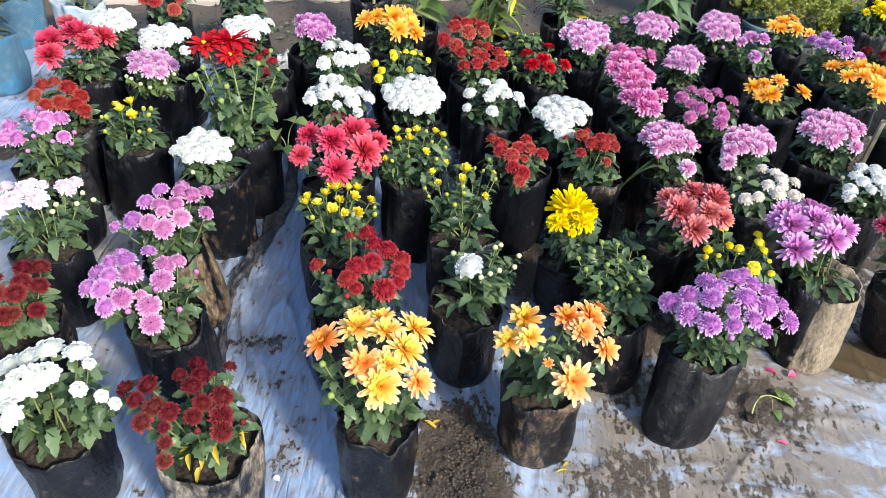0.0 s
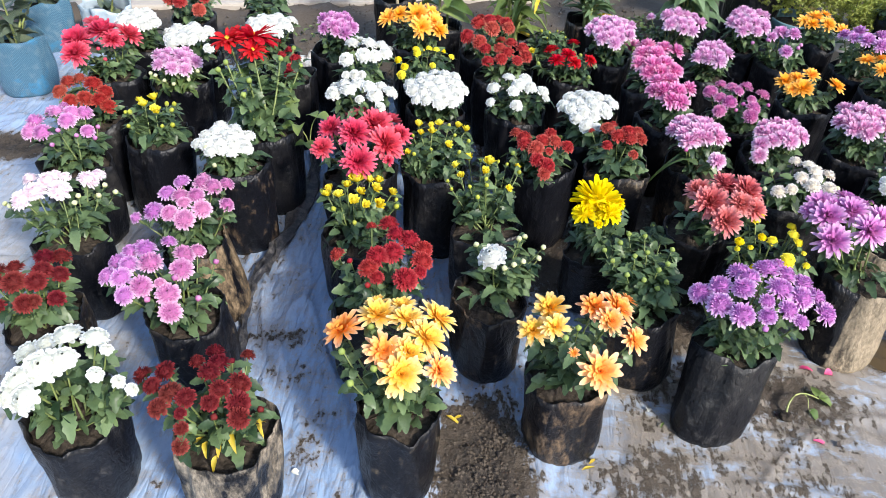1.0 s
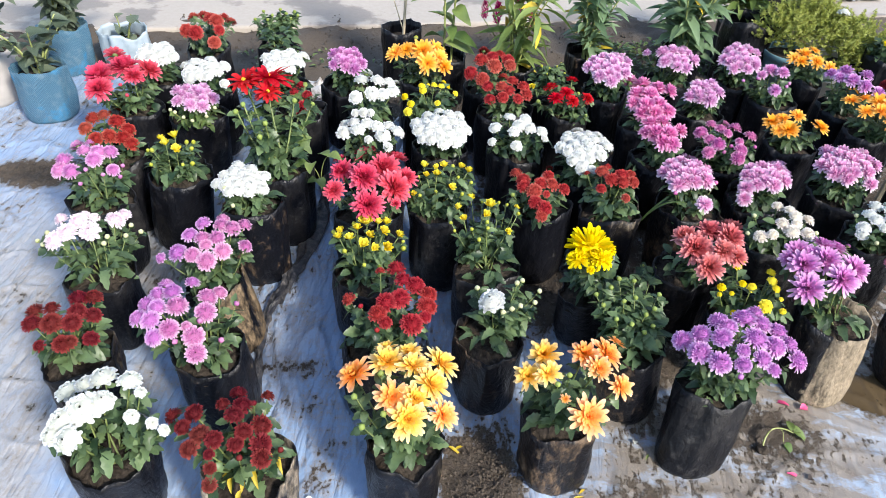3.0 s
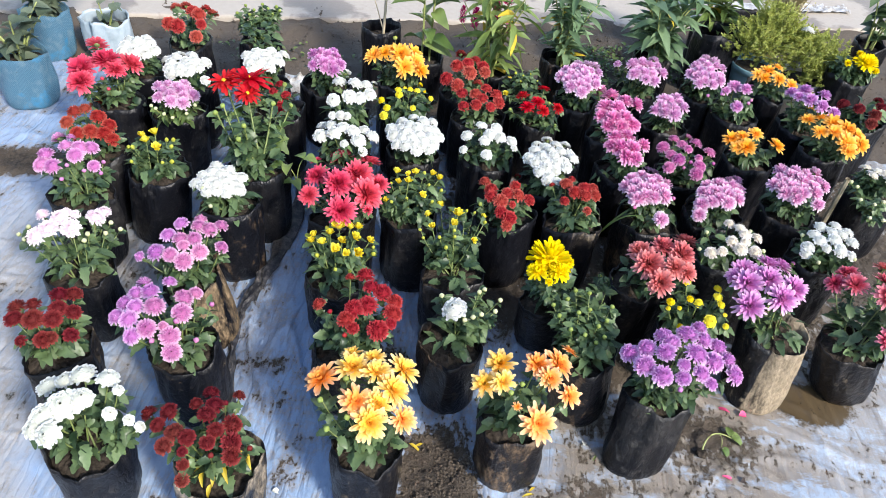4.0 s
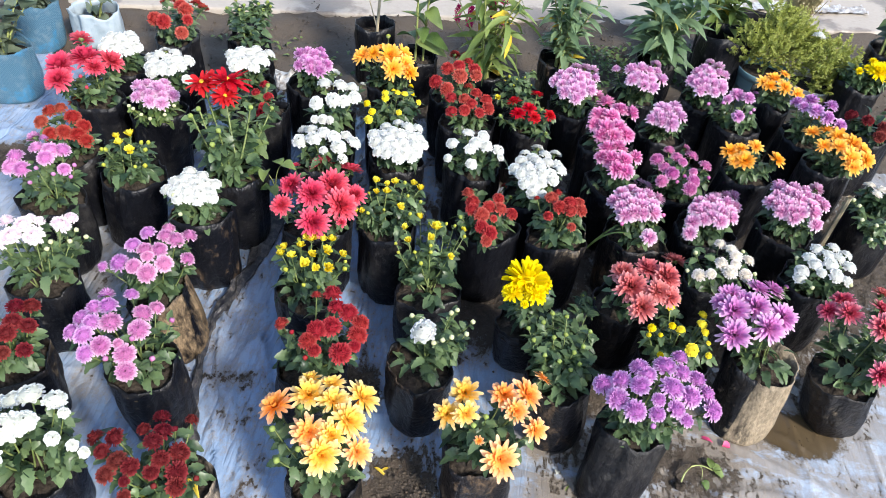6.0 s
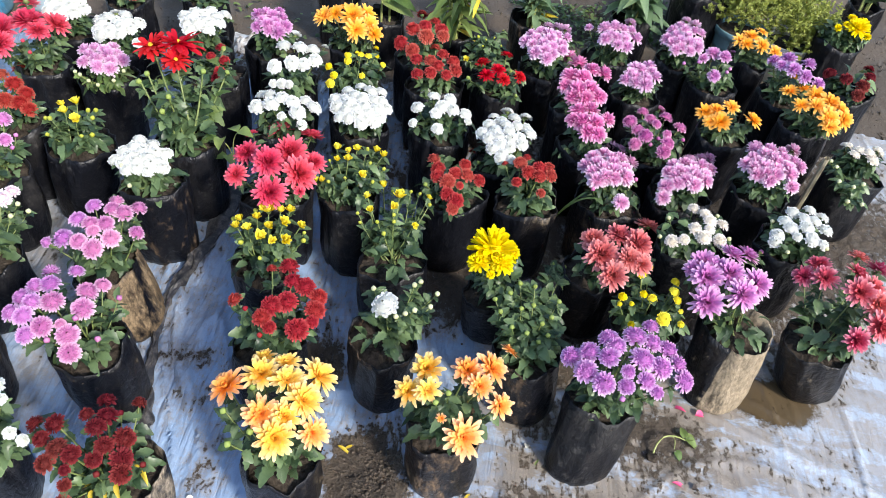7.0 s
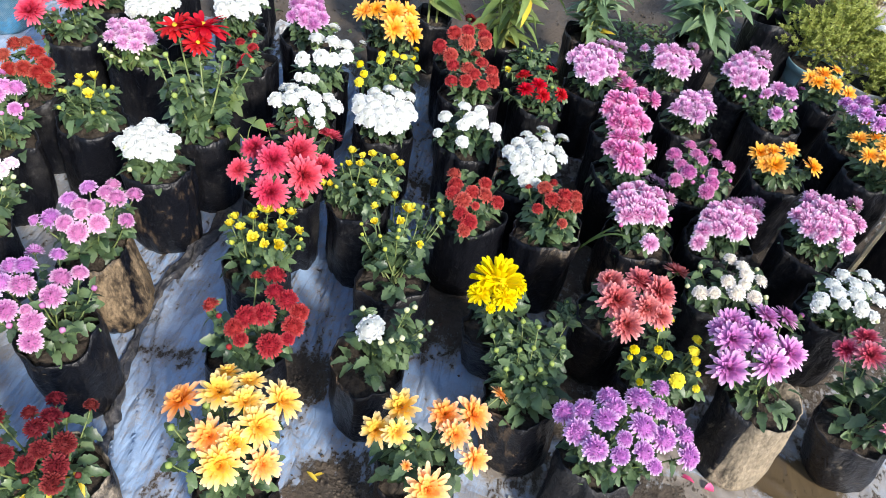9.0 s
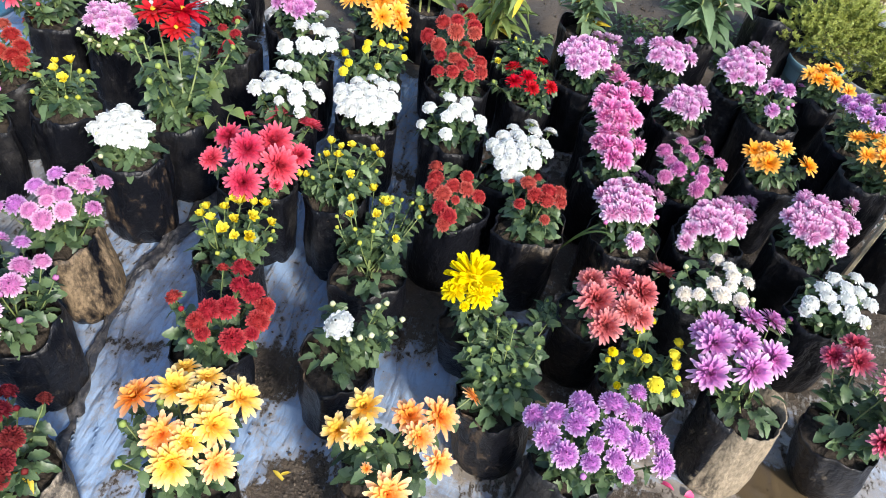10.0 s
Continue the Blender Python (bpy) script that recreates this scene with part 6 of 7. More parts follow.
mum("decor", "lilac_pink", (0.626, 1.833), (0.000, 0.000), 0.083, 0.19, "brown", 0.054, 55, 1, 0.09, "lilac chrysanthemum with pale petals",
    [(-0.012, 0.043, 0.323, 1.0), (-0.038, 0.014, 0.323, 1.0), (-0.008, 0.090, 0.310, 0.9), (-0.010, 0.009, 0.324, 1.1), (-0.054, 0.038, 0.320, 1.0), (0.020, 0.108, 0.298, 1.0), (-0.034, -0.012, 0.320, 1.0), (-0.027, 0.114, 0.298, 1.0), (0.022, 0.035, 0.320, 0.9), (-0.065, 0.007, 0.317, 0.9), (0.049, 0.259, 0.217, 1.0), (-0.011, -0.014, 0.321, 0.9), (-0.060, 0.076, 0.310, 1.0), (0.067, 0.164, 0.251, 1.0), (-0.055, -0.022, 0.314, 1.0), (0.026, 0.268, 0.216, 1.1), (0.019, 0.001, 0.320, 1.1), (-0.081, 0.038, 0.311, 0.9), (0.012, -0.076, 0.293, 0.9)],
    [(0.054, 0.010, 0.311, 1.0), (-0.063, -0.046, 0.302, 1.0)], 0.013)
mum("white", "cream", (1.398, 2.138), (0.000, 0.000), 0.083, 0.19, "black", 0.048, 75, 1, 0.09, "creamy white chrysanthemum with round buds",
    [(-0.054, 0.013, 0.310, 1.0), (-0.006, -0.024, 0.318, 1.1), (-0.027, -0.013, 0.317, 1.0), (-0.046, -0.029, 0.311, 0.9), (0.001, -0.048, 0.313, 1.0), (0.026, -0.007, 0.318, 1.0)],
    [(-0.111, -0.048, 0.292, 1.0), (-0.117, -0.149, 0.296, 1.0), (-0.085, -0.173, 0.301, 1.0), (-0.059, -0.165, 0.309, 1.0), (-0.111, -0.089, 0.303, 1.0), (-0.101, -0.211, 0.276, 1.0), (-0.065, -0.220, 0.280, 1.0)], 0.014)
mum("pompon", "brick_red", (-1.025, 2.570), (0.000, 0.000), 0.083, 0.19, "black", 0.055, 60, 0, 0.09, "brick red chrysanthemum near the slab",
    [(-0.161, 0.279, 0.220, 1.0), (-0.016, 0.100, 0.300, 1.1), (-0.128, 0.303, 0.220, 1.0), (-0.042, 0.292, 0.221, 1.0), (-0.002, 0.259, 0.223, 1.0), (-0.047, -0.053, 0.314, 1.1), (-0.008, -0.067, 0.316, 1.1), (0.063, -0.087, 0.294, 1.0), (0.034, 0.029, 0.323, 1.1), (0.063, -0.028, 0.315, 0.8)],
    [], 0.013)
mum("bud", "green", (-0.776, 2.629), (0.000, 0.000), 0.083, 0.19, "black", 0.026, 90, 0, 0.09, "green chrysanthemum in small buds",
    [],
    [(-0.104, 0.176, 0.290, 1.0), (-0.057, 0.136, 0.295, 1.0), (-0.039, 0.187, 0.299, 1.0), (-0.009, 0.163, 0.295, 1.0), (0.011, 0.209, 0.286, 1.0), (0.029, 0.186, 0.282, 1.0), (-0.125, 0.131, 0.275, 1.0), (-0.068, 0.110, 0.286, 1.0), (0.015, 0.141, 0.285, 1.0)], 0.014)
mum("pompon", "dark_red", (1.517, 2.611), (0.000, 0.000), 0.083, 0.19, "black", 0.05, 55, 0, 0.09, "deep red chrysanthemum",
    [(-0.075, 0.036, 0.278, 1.0), (-0.040, -0.017, 0.294, 1.0), (0.008, -0.049, 0.292, 1.1), (0.183, 0.275, 0.190, 1.0), (-0.011, -0.086, 0.276, 1.0), (0.063, 0.034, 0.283, 1.0)],
    [], 0.013)
mum("double", "yellow", (1.584, 2.989), (0.000, 0.000), 0.083, 0.19, "black", 0.06, 160, 0, 0.12, "yellow chrysanthemum with dense foliage",
    [(0.025, -0.048, 0.321, 1.4), (0.024, 0.289, 0.221, 0.6), (-0.047, -0.050, 0.315, 0.5), (-0.014, -0.036, 0.325, 0.5), (0.030, 0.037, 0.322, 0.6), (0.063, -0.066, 0.304, 0.5), (0.077, 0.023, 0.310, 1.0)],
    [], 0.013)


# ---- back row and left edge ----
WOVEN, n, l, b = material("blue_woven_sack", 0.5, 0.4)
tc = n.new("ShaderNodeTexCoord")
wv = []
for turn in (0.78, -0.78):
    mp = n.new("ShaderNodeMapping")
    mp.inputs["Rotation"].default_value[1] = turn
    l.new(tc.outputs["Object"], mp.inputs[0])
    wt = n.new("ShaderNodeTexWave")
    wt.inputs["Scale"].default_value = 75
    l.new(mp.outputs[0], wt.inputs["Vector"])
    wv.append(wt.outputs["Fac"])
weave = math_node(n, l, "MULTIPLY", wv[0], wv[1])
blot = noise_node(n, l, 11, 4, 0.6)
col = mix_node(n, l, weave, (0.07, 0.17, 0.26), (0.13, 0.27, 0.36))
col = mix_node(n, l, ramp_node(n, l, noise_node(n, l, 26, 5, 0.65), [(0.5, 0.0), (0.75, 0.4)]), col, (0.38, 0.45, 0.48))
l.new(mix_node(n, l, ramp_node(n, l, blot, [(0.56, 0.0), (0.68, 0.85)]), col, (0.03, 0.3, 0.58)), b.inputs["Base Color"])
bump_node(n, l, b, math_node(n, l, "ADD", weave, math_node(n, l, "MULTIPLY", blot, 4.0)), 0.7, 0.008)
GREY_SACK, n, l, b = material("grey_sack", 0.6)
l.new(mix_node(n, l, noise_node(n, l, 25), (0.3, 0.27, 0.25), (0.5, 0.47, 0.44)), b.inputs["Base Color"])
CLEAR_SACK, n, l, b = material("pale_blue_film", 0.3)
f1 = noise_node(n, l, 22, 5, 0.65)
l.new(mix_node(n, l, f1, (0.2, 0.28, 0.34), (0.5, 0.56, 0.6)), b.inputs["Base Color"])
bump_node(n, l, b, f1, 0.7, 0.01)
SLAB_FILM, n, l, b = material("crumpled_clear_film", 0.3)
f1 = noise_node(n, l, 30, 5, 0.7)
l.new(ramp_node(n, l, f1, [(0.4, (0.28, 0.25, 0.22)), (0.6, (0.62, 0.62, 0.62))]), b.inputs["Base Color"])
bump_node(n, l, b, f1, 0.7, 0.01)
TEAL, n, l, b = material("teal_plastic_pot", 0.4)
l.new(mix_node(n, l, noise_node(n, l, 20, 5), (0.1, 0.2, 0.24), (0.2, 0.34, 0.38)), b.inputs["Base Color"])
PALE_POT, n, l, b = material("pale_plastic_pot", 0.45)
l.new(mix_node(n, l, noise_node(n, l, 20, 5), (0.4, 0.38, 0.35), (0.6, 0.58, 0.55)), b.inputs["Base Color"])
BAMBOO, n, l, b = material("dry_bamboo", 0.5)
l.new(mix_node(n, l, noise_node(n, l, 14, 4), (0.34, 0.28, 0.18), (0.56, 0.48, 0.34)), b.inputs["Base Color"])


def leafy(name, x, y, label, category, bag, r, h, stems, top, spread, style, mat, size, per, seed, group="", fill=0.8):
    """A potted leafy plant: stems rising from a bag, with leaves along them."""
    rng = random.Random(seed)
    ob = thing(name, x, y, soil_height(x, y) if y > 2.72 else 0.004, label, category, group)
    zs = bag_parts(ob, r, h, (0, 0), bag, rng, fill)
    places, ends = [], []
    for i in range(stems):
        w = i * 2.4 + rng.random()
        a = Vector((math.cos(w) * 0.015, math.sin(w) * 0.015, zs - 0.005))
        q = spread * rng.uniform(0.3, 1.0) if stems > 1 else 0.0
        e = Vector((math.cos(w) * q, math.sin(w) * q, zs + (top - zs) * rng.uniform(0.7, 1.05)))
        line = bend(a, Vector((a.x, a.y, (a.z + e.z) / 2)), e)
        ends.append(line)
        v, f = [], []
        tube(v, f, line, 0.005, 0.0022, 6)
        stem = child("stem", mesh_of("stem", v, f, [STEM_PALE]), ob)
        for k in range(per):
            u = (0.12 + 0.86 * (k + rng.random()) / per) * 6
            p = line[min(5, int(u))].lerp(line[min(6, int(u) + 1)], u % 1)
            places.append((p, k * 2.4 + rng.uniform(-0.5, 0.5), rng.uniform(-0.5, 0.7) if style == "lance" else rng.uniform(0.1, 1.15) if style == "strap" else rng.uniform(0.0, 0.9), size * rng.uniform(0.65, 1.15), stem))
    put_leaves(ob, places, style, mat, 5, rng, LEAF_YELLOW, 0.07 if name == "celosia" or style == "strap" else 0.0)
    return ob, ends


rose, _ = leafy("potted_shrub", -1.58, 2.37, "dull green leafy shrub in a blue woven sack", "potted plant", WOVEN, 0.094, 0.2, 5, 0.36, 0.16, "broad", LEAF_ROSE, 0.055, 9, 301)
leafy("potted_shrub", -1.69, 2.75, "broad-leaved shrub in a blue woven sack", "potted plant", WOVEN, 0.092, 0.19, 9, 0.5, 0.28, "broad", LEAF_ROSE, 0.055, 22, 302)
leafy("potted_shrub", -1.49, 2.84, "sparse shrub in a crumpled pale blue bag", "potted plant", CLEAR_SACK, 0.1, 0.14, 3, 0.22, 0.07, "broad", LEAF_ROSE, 0.05, 4, 303, fill=0.55)
leafy("potted_shrub", -1.84, 2.46, "leafy shrub in a worn grey sack", "potted plant", GREY_SACK, 0.11, 0.2, 4, 0.45, 0.2, "broad", LEAF_ROSE, 0.065, 12, 304)

stake_pot = thing("staked_pot", -0.35, 2.88, soil_height(-0.35, 2.88), "bare bamboo stake in a tall black grow bag", "potted plant")
bag_parts(stake_pot, 0.078, 0.25, (0, 0), BAGS["black"], random.Random(311), 0.8)
for a, e, r in ((Vector((0.01, 0, 0.18)), Vector((0.03, 0.03, 0.95)), 0.006), (Vector((0.015, 0, 0.22)), Vector((-0.13, 0.05, 0.62)), 0.0025)):
    v, f = [], []
    tube(v, f, bend(a, (a + e) / 2 + Vector((0.006, 0, 0)), e), r, r * 0.8, 8)
    child("stake", mesh_of("stake", v, f, [BAMBOO]), stake_pot)

leafy("potted_seedling", -0.15, 2.78, "tall fresh green plant with broad leaves in black grow bag", "potted plant", BAGS["black"], 0.08, 0.2, 2, 0.85, 0.06, "oval", LEAF_BACK, 0.115, 13, 321)
cock, ends = leafy("celosia", 0.11, 2.72, "celosia with crimson plumes and yellowing lance-shaped leaves", "potted plant", BAGS["black"], 0.08, 0.2, 7, 0.6, 0.13, "lance", LEAF_BACK, 0.125, 16, 331)
for k, (dx, dy, z, s) in enumerate(((-0.08, 0.08, 0.385, 1.0), (-0.13, 0.08, 0.40, 0.8), (0.0, 0.08, 0.425, 0.9), (0.05, 0.08, 0.385, 0.7), (-0.13, 0.08, 0.487, 1.1), (0.035, 0.08, 0.493, 1.5), (-0.05, 0.08, 0.51, 0.8))):
    rng = random.Random(340 + k)
    v, f, sr = [], [], []
    for i in range(70):
        q = i / 70
        w, rr = i * 2.4, 0.014 * math.sin(math.pi * (0.12 + 0.86 * q)) + 0.002
        add_petal(v, f, sr, rng.uniform(0.5, 1.2), w, Vector((math.cos(w) * rr * 0.6, math.sin(w) * rr * 0.6, q * 0.07)), 0.012, 0.0035, 0.4, 0.1, POINT, rng)
    child("plume", mesh_of("plume", v, f, [PETALS["plume"]], None, True, sr), cock, pose(dx, dy, z - 0.07) @ Matrix.Scale(s * 1.15, 4), "crimson plume")
    v, f = [], []
    tube(v, f, bend(Vector((0, 0, 0.16)), Vector((dx * 0.3, dy * 0.3, z * 0.6)), Vector((dx, dy, z - 0.07))), 0.004, 0.002)
    child("stem", mesh_of("stem", v, f, [STEM_PALE]), cock)
leafy("potted_seedling", 0.40, 2.90, "pale green bushy seedling in muddy grow bag", "potted plant", BAGS["brown"], 0.085, 0.2, 8, 0.55, 0.12, "strap", LEAF_BLUE, 0.085, 20, 351)
leafy("potted_seedling", 0.80, 3.06, "clump of long fresh green leaves in black grow bag", "potted plant", BAGS["black"], 0.085, 0.2, 8, 0.5, 0.15, "strap", LEAF_BLUE, 0.12, 16, 361)
leafy("potted_seedling", 1.09, 3.36, "arching light green seedling in black grow bag", "potted plant", BAGS["black"], 0.085, 0.2, 7, 0.5, 0.15, "strap", LEAF_BACK, 0.115, 16, 371)
leafy("potted_seedling", 1.85, 3.44, "dark-stemmed seedling beside the concrete slab", "potted plant", BAGS["black"], 0.085, 0.2, 4, 0.5, 0.12, "oval", LEAF, 0.08, 8, 381)
big = thing("grow_bag", 1.07, 3.17, soil_height(1.07, 3.17), "large black grow bag filled with soil", "grow bag")
bag_parts(big, 0.11, 0.29, (0, 0), BAGS["black"], random.Random(391), 0.75)


def pot_parts(owner, r, h, mat):
    seg, v, f = 36, [], []
    rows = ((0, 0.72), (0.004, 0.75), (h * 0.85, 0.96), (h * 0.86, 1.03), (h, 1.06), (h + 0.003, 1.03), (h * 0.97, 0.99), (h * 0.6, 0.9))
    for z, k in rows:
        for i in range(seg):
            a = 2 * math.pi * i / seg
            v.append(Vector((r * k * math.cos(a), r * k * math.sin(a), z)))
    for j in range(len(rows) - 1):
        for i in range(seg):
            q = (i + 1) % seg
            f.append((j * seg + i, j * seg + q, j * seg + seg + q, j * seg + seg + i))
    f.append(tuple(range(seg - 1, -1, -1)))
    child("pot", mesh_of("pot", v, f, [mat]), owner)
    sv = [Vector((0.95 * r * math.cos(i * 0.3142), 0.95 * r * math.sin(i * 0.3142), h * 0.85)) for i in range(20)] + [Vector((0, 0, h * 0.88))]
    child("soil", mesh_of("soil", sv, [(i, (i + 1) % 20, 20) for i in range(20)], [SOIL]), owner)


def feathery(x, y, mat_pot, r, h, clumps, label, seed):
    """A bushy plant of thread-like leaves, in uneven tufts."""
    rng = random.Random(seed)
    ob = thing("feathery_bush", x, y, soil_height(x, y), label, "potted plant")
    pot_parts(ob, r, h, mat_pot)
    v, f = [], []
    for cx, cy, cz, cr in clumps:
        for _ in range(int(15000 * cr * cr)):
            d = Vector((rng.gauss(0, 1), rng.gauss(0, 1), rng.gauss(0.3, 1))).normalized()
            c = Vector((cx, cy, cz)) + d * cr * rng.uniform(0.35, 0.95) * (1 + 0.45 * noise.noise(d * 2.5 + Vector((cx, cy, cz)) * 9))
            up = (d + Vector((0, 0, 0.9))).normalized()
            long = rng.uniform(0.02, 0.045)
            for k in range(34):  # threads standing off a short twig
                t = k / 34
                w = (up * 0.7 + Vector((rng.gauss(0, 1), rng.gauss(0, 1), rng.gauss(0, 1))).normalized()).normalized()
                side = w.orthogonal().normalized() * rng.uniform(0.0014, 0.0024)
                p = c + up * long * t
                e = p + w * rng.uniform(0.009, 0.017) * (1.15 - 0.6 * t)
                s = len(v)
                v += [p - side * 0.5, p + side * 0.5, p.lerp(e, 0.6) + side, e, p.lerp(e, 0.6) - side]
                f.append((s, s + 1, s + 2, s + 3, s + 4))
    tagged(child("foliage", mesh_of("foliage", v, f, [NEEDLE], None, False), ob), kind="stuff")
    for i in range(6):
        sv, sf = [], []
        w = i * 1.05
        tube(sv, sf, bend(Vector((0, 0, h * 0.8)), Vector((0, 0, h + 0.06)), Vector((math.cos(w) * 0.09, math.sin(w) * 0.09, h + 0.13))), 0.004, 0.002)
        child("stem", mesh_of("stem", sv, sf, [STEM]), ob)
    return ob


feathery(1.25, 3.1, TEAL, 0.1, 0.19, ((0, 0, 0.3, 0.11), (0.09, 0.04, 0.31, 0.1), (-0.09, 0.0, 0.28, 0.08), (0.03, 0.05, 0.37, 0.08)), "feathery yellow-green bush in a teal plastic pot", 401)
feathery(1.46, 3.1, PALE_POT, 0.1, 0.17, ((0, 0, 0.26, 0.11), (0.09, -0.02, 0.23, 0.09), (-0.07, 0.0, 0.27, 0.1), (0.02, -0.09, 0.2, 0.06)), "feathery green bush in a pale plastic pot", 402)

rim_pot = thing("black_pot", 1.27, 3.42, soil_height(1.27, 3.42), "round black plastic pot", "pot")
pot_parts(rim_pot, 0.085, 0.27, BAGS["black"])

sheaf = thing("straw_sheaf", 1.46, 3.6, soil_height(1.46, 3.6), "upright sheaf of dry straw-coloured stalks", "straw")
rng = random.Random(411)
v, f = [], []
loose = []
for i in range(300):
    if i % 6 == 0:
        v, f = [], []
        loose.append((v, f))
    w, q = rng.uniform(0, 6.28), math.sqrt(rng.random())
    a = Vector((math.cos(w) * q * 0.05, math.sin(w) * q * 0.05, 0.0))
    e = Vector((math.cos(w) * q * 0.1 + 0.05, math.sin(w) * q * 0.13, rng.uniform(0.4, 0.72)))
    tube(v, f, bend(a, Vector((a.x, a.y, e.z * 0.5)), e, 3), 0.0022, 0.0012, 3)
    for k in range(5):
        p = a.lerp(e, rng.uniform(0.6, 1.0)) + Vector((rng.uniform(-0.012, 0.012), rng.uniform(-0.012, 0.012), 0))
        s = len(v)
        d = rng.uniform(0.002, 0.0045)
        v += [p + Vector((-d, 0, 0)), p + Vector((0, 0, -d)), p + Vector((d, 0, 0)), p + Vector((0, d, d * 1.4))]
        f += [(s, s + 1, s + 2, s + 3)]
for v, f in loose:
    child("stalk_tuft", mesh_of("stalk_tuft", v, f, [STRAW], None, False), sheaf)

# low weeds on the bare soil
rng = random.Random(421)
v, f = [], []
for cx, cy, rx, ry, k in ((0.75, 3.32, 0.3, 0.16, 420), (0.25, 2.82, 0.12, 0.14, 160), (0.6, 2.95, 0.12, 0.2, 160), (-0.75, 3.0, 0.4, 0.15, 50), (1.0, 3.5, 0.25, 0.1, 120)):
    for _ in range(k):
        w, q = rng.uniform(0, 6.28), math.sqrt(rng.random())
        x, y = cx + rx * q * math.cos(w), cy + ry * q * math.sin(w)
        m = pose(x, y, soil_height(x, y) + rng.uniform(0.004, 0.025)) @ Euler((rng.uniform(-0.5, 0.5), rng.uniform(-0.8, 0.2), rng.uniform(0, 6.28))).to_matrix().to_4x4() @ Matrix.Scale(rng.uniform(0.014, 0.03), 4)
        lv, lf = leaf_shapes["oval"][rng.randrange(6)]
        s = len(v)
        v += [m @ p for p in lv]
        f += [tuple(a + s for a in q2) for q2 in lf]
tagged(new("weeds", mesh_of("weeds", v, f, [LEAF_PALE])), "low green weeds on bare soil", "weeds", kind="stuff")

# clods of earth
rng = random.Random(431)
v, f = [], []
for _ in range(4200):
    if rng.random() < 0.75:
        x, y = rng.uniform(-1.6, 2.2), rng.uniform(2.7, 3.6)
        z = soil_height(x, y)
    else:
        cx, cy, rx, ry, turn, k = STAINS_AND_SHADE[rng.choice((1, 1, 1, 1, 2, 3))]
        x, y = rng.gauss(cx, rx * 0.42), rng.gauss(cy, ry * 0.42)
        z = sheet_height(x, y)
    r = rng.uniform(0.0015, 0.0055) * (1.3 if y > 2.7 else 1.0)
    s = len(v)
    for a in range(6):
        d = Vector(((1, 0, 0), (-1, 0, 0), (0, 1, 0), (0, -1, 0), (0, 0, 1), (0, 0, -1))[a])
        v.append(Vector((x, y, z + r * 0.3)) + d * r * rng.uniform(0.6, 1.2))
    f += [tuple(s + q for q in t) for t in ((0, 2, 4), (2, 1, 4), (1, 3, 4), (3, 0, 4), (2, 0, 5), (1, 2, 5), (3, 1, 5), (0, 3, 5))]
tagged(new("clods", mesh_of("clods", v, f, [MUD], None, False)), "crumbs of dark earth", "earth", kind="stuff")

# ---- litter on the sheet ----
weed = thing("uprooted_seedling", 0.75, 1.19, sheet_height(0.75, 1.19), "uprooted yellow-green seedling with a clod of soil", "seedling")
v, f = [], []
tube(v, f, bend(Vector((0, 0, 0.005)), Vector((0.01, 0.06, 0.05)), Vector((0.085, 0.055, 0.01)), 8), 0.0028, 0.0014, 6)
tube(v, f, bend(Vector((0.05, 0.052, 0.022)), Vector((0.06, 0.05, 0.02)), Vector((0.055, 0.025, 0.004)), 5), 0.0014, 0.001, 5)
child("stem", mesh_of("stem", v, f, [STEM_PALE]), weed)
for p, az, rise, s in ((Vector((0.085, 0.055, 0.012)), 0.6, 0.2, 0.03), (Vector((0.085, 0.055, 0.012)), -0.4, 0.1, 0.032), (Vector((0.08, 0.058, 0.012)), 1.6, 0.4, 0.03), (Vector((0.055, 0.025, 0.006)), -0.9, 0.1, 0.028)):
    child("leaf", leaf_mesh("oval", 2, LEAF_BACK), weed, Matrix.Translation(p) @ Euler((0, -rise, az)).to_matrix().to_4x4() @ Matrix.Scale(s, 4))
bm = bmesh.new()
bmesh.ops.create_icosphere(bm, subdivisions=2, radius=0.014)
for vt in bm.verts:
    vt.co *= 1 + 0.4 * noise.noise(vt.co * 120)
    vt.co.z = vt.co.z * 0.7 + 0.006
part("root_clod", bm, SOIL, weed)


def litter(x, y, turn, size, mat, label, category, style="oval", k=1):
    ob = new("fallen_" + category, leaf_mesh(style, k, mat))
    ob.matrix_basis = pose(x, y, sheet_height(x, y) + 0.005, 4, -6, turn) @ Matrix.Scale(size, 4)
    return tagged(ob, label, category, "litter on the sheet")


PINKISH, n, l, b = material("fallen_pink", 0.5)
l.new(mix_node(n, l, noise_node(n, l, 60), (0.5, 0.03, 0.12), (0.7, 0.1, 0.22)), b.inputs["Base Color"])
DEAD, n, l, b = material("dead_leaf", 0.7)
l.new(mix_node(n, l, noise_node(n, l, 60), (0.02, 0.014, 0.012), (0.06, 0.04, 0.03)), b.inputs["Base Color"])
WHITISH, n, l, b = material("fallen_white", 0.5)
l.new(mix_node(n, l, noise_node(n, l, 60), (0.4, 0.42, 0.36), (0.6, 0.6, 0.55)), b.inputs["Base Color"])
litter(0.79, 1.13, -8, 0.04, PINKISH, "bright pink fallen petal on muddy sheet", "petal", "strap", 2)
litter(0.835, 1.12, 30, 0.026, DEAD, "dark withered leaf on muddy sheet", "leaf")
litter(0.30, 1.0, 25, 0.03, LEAF_YELLOW, "pale yellow fallen petal beside a grow bag", "petal", "lance")
litter(0.315, 1.015, 50, 0.024, LEAF_YELLOW, "pale yellow fallen petal beside a grow bag", "petal", "lance", 3)
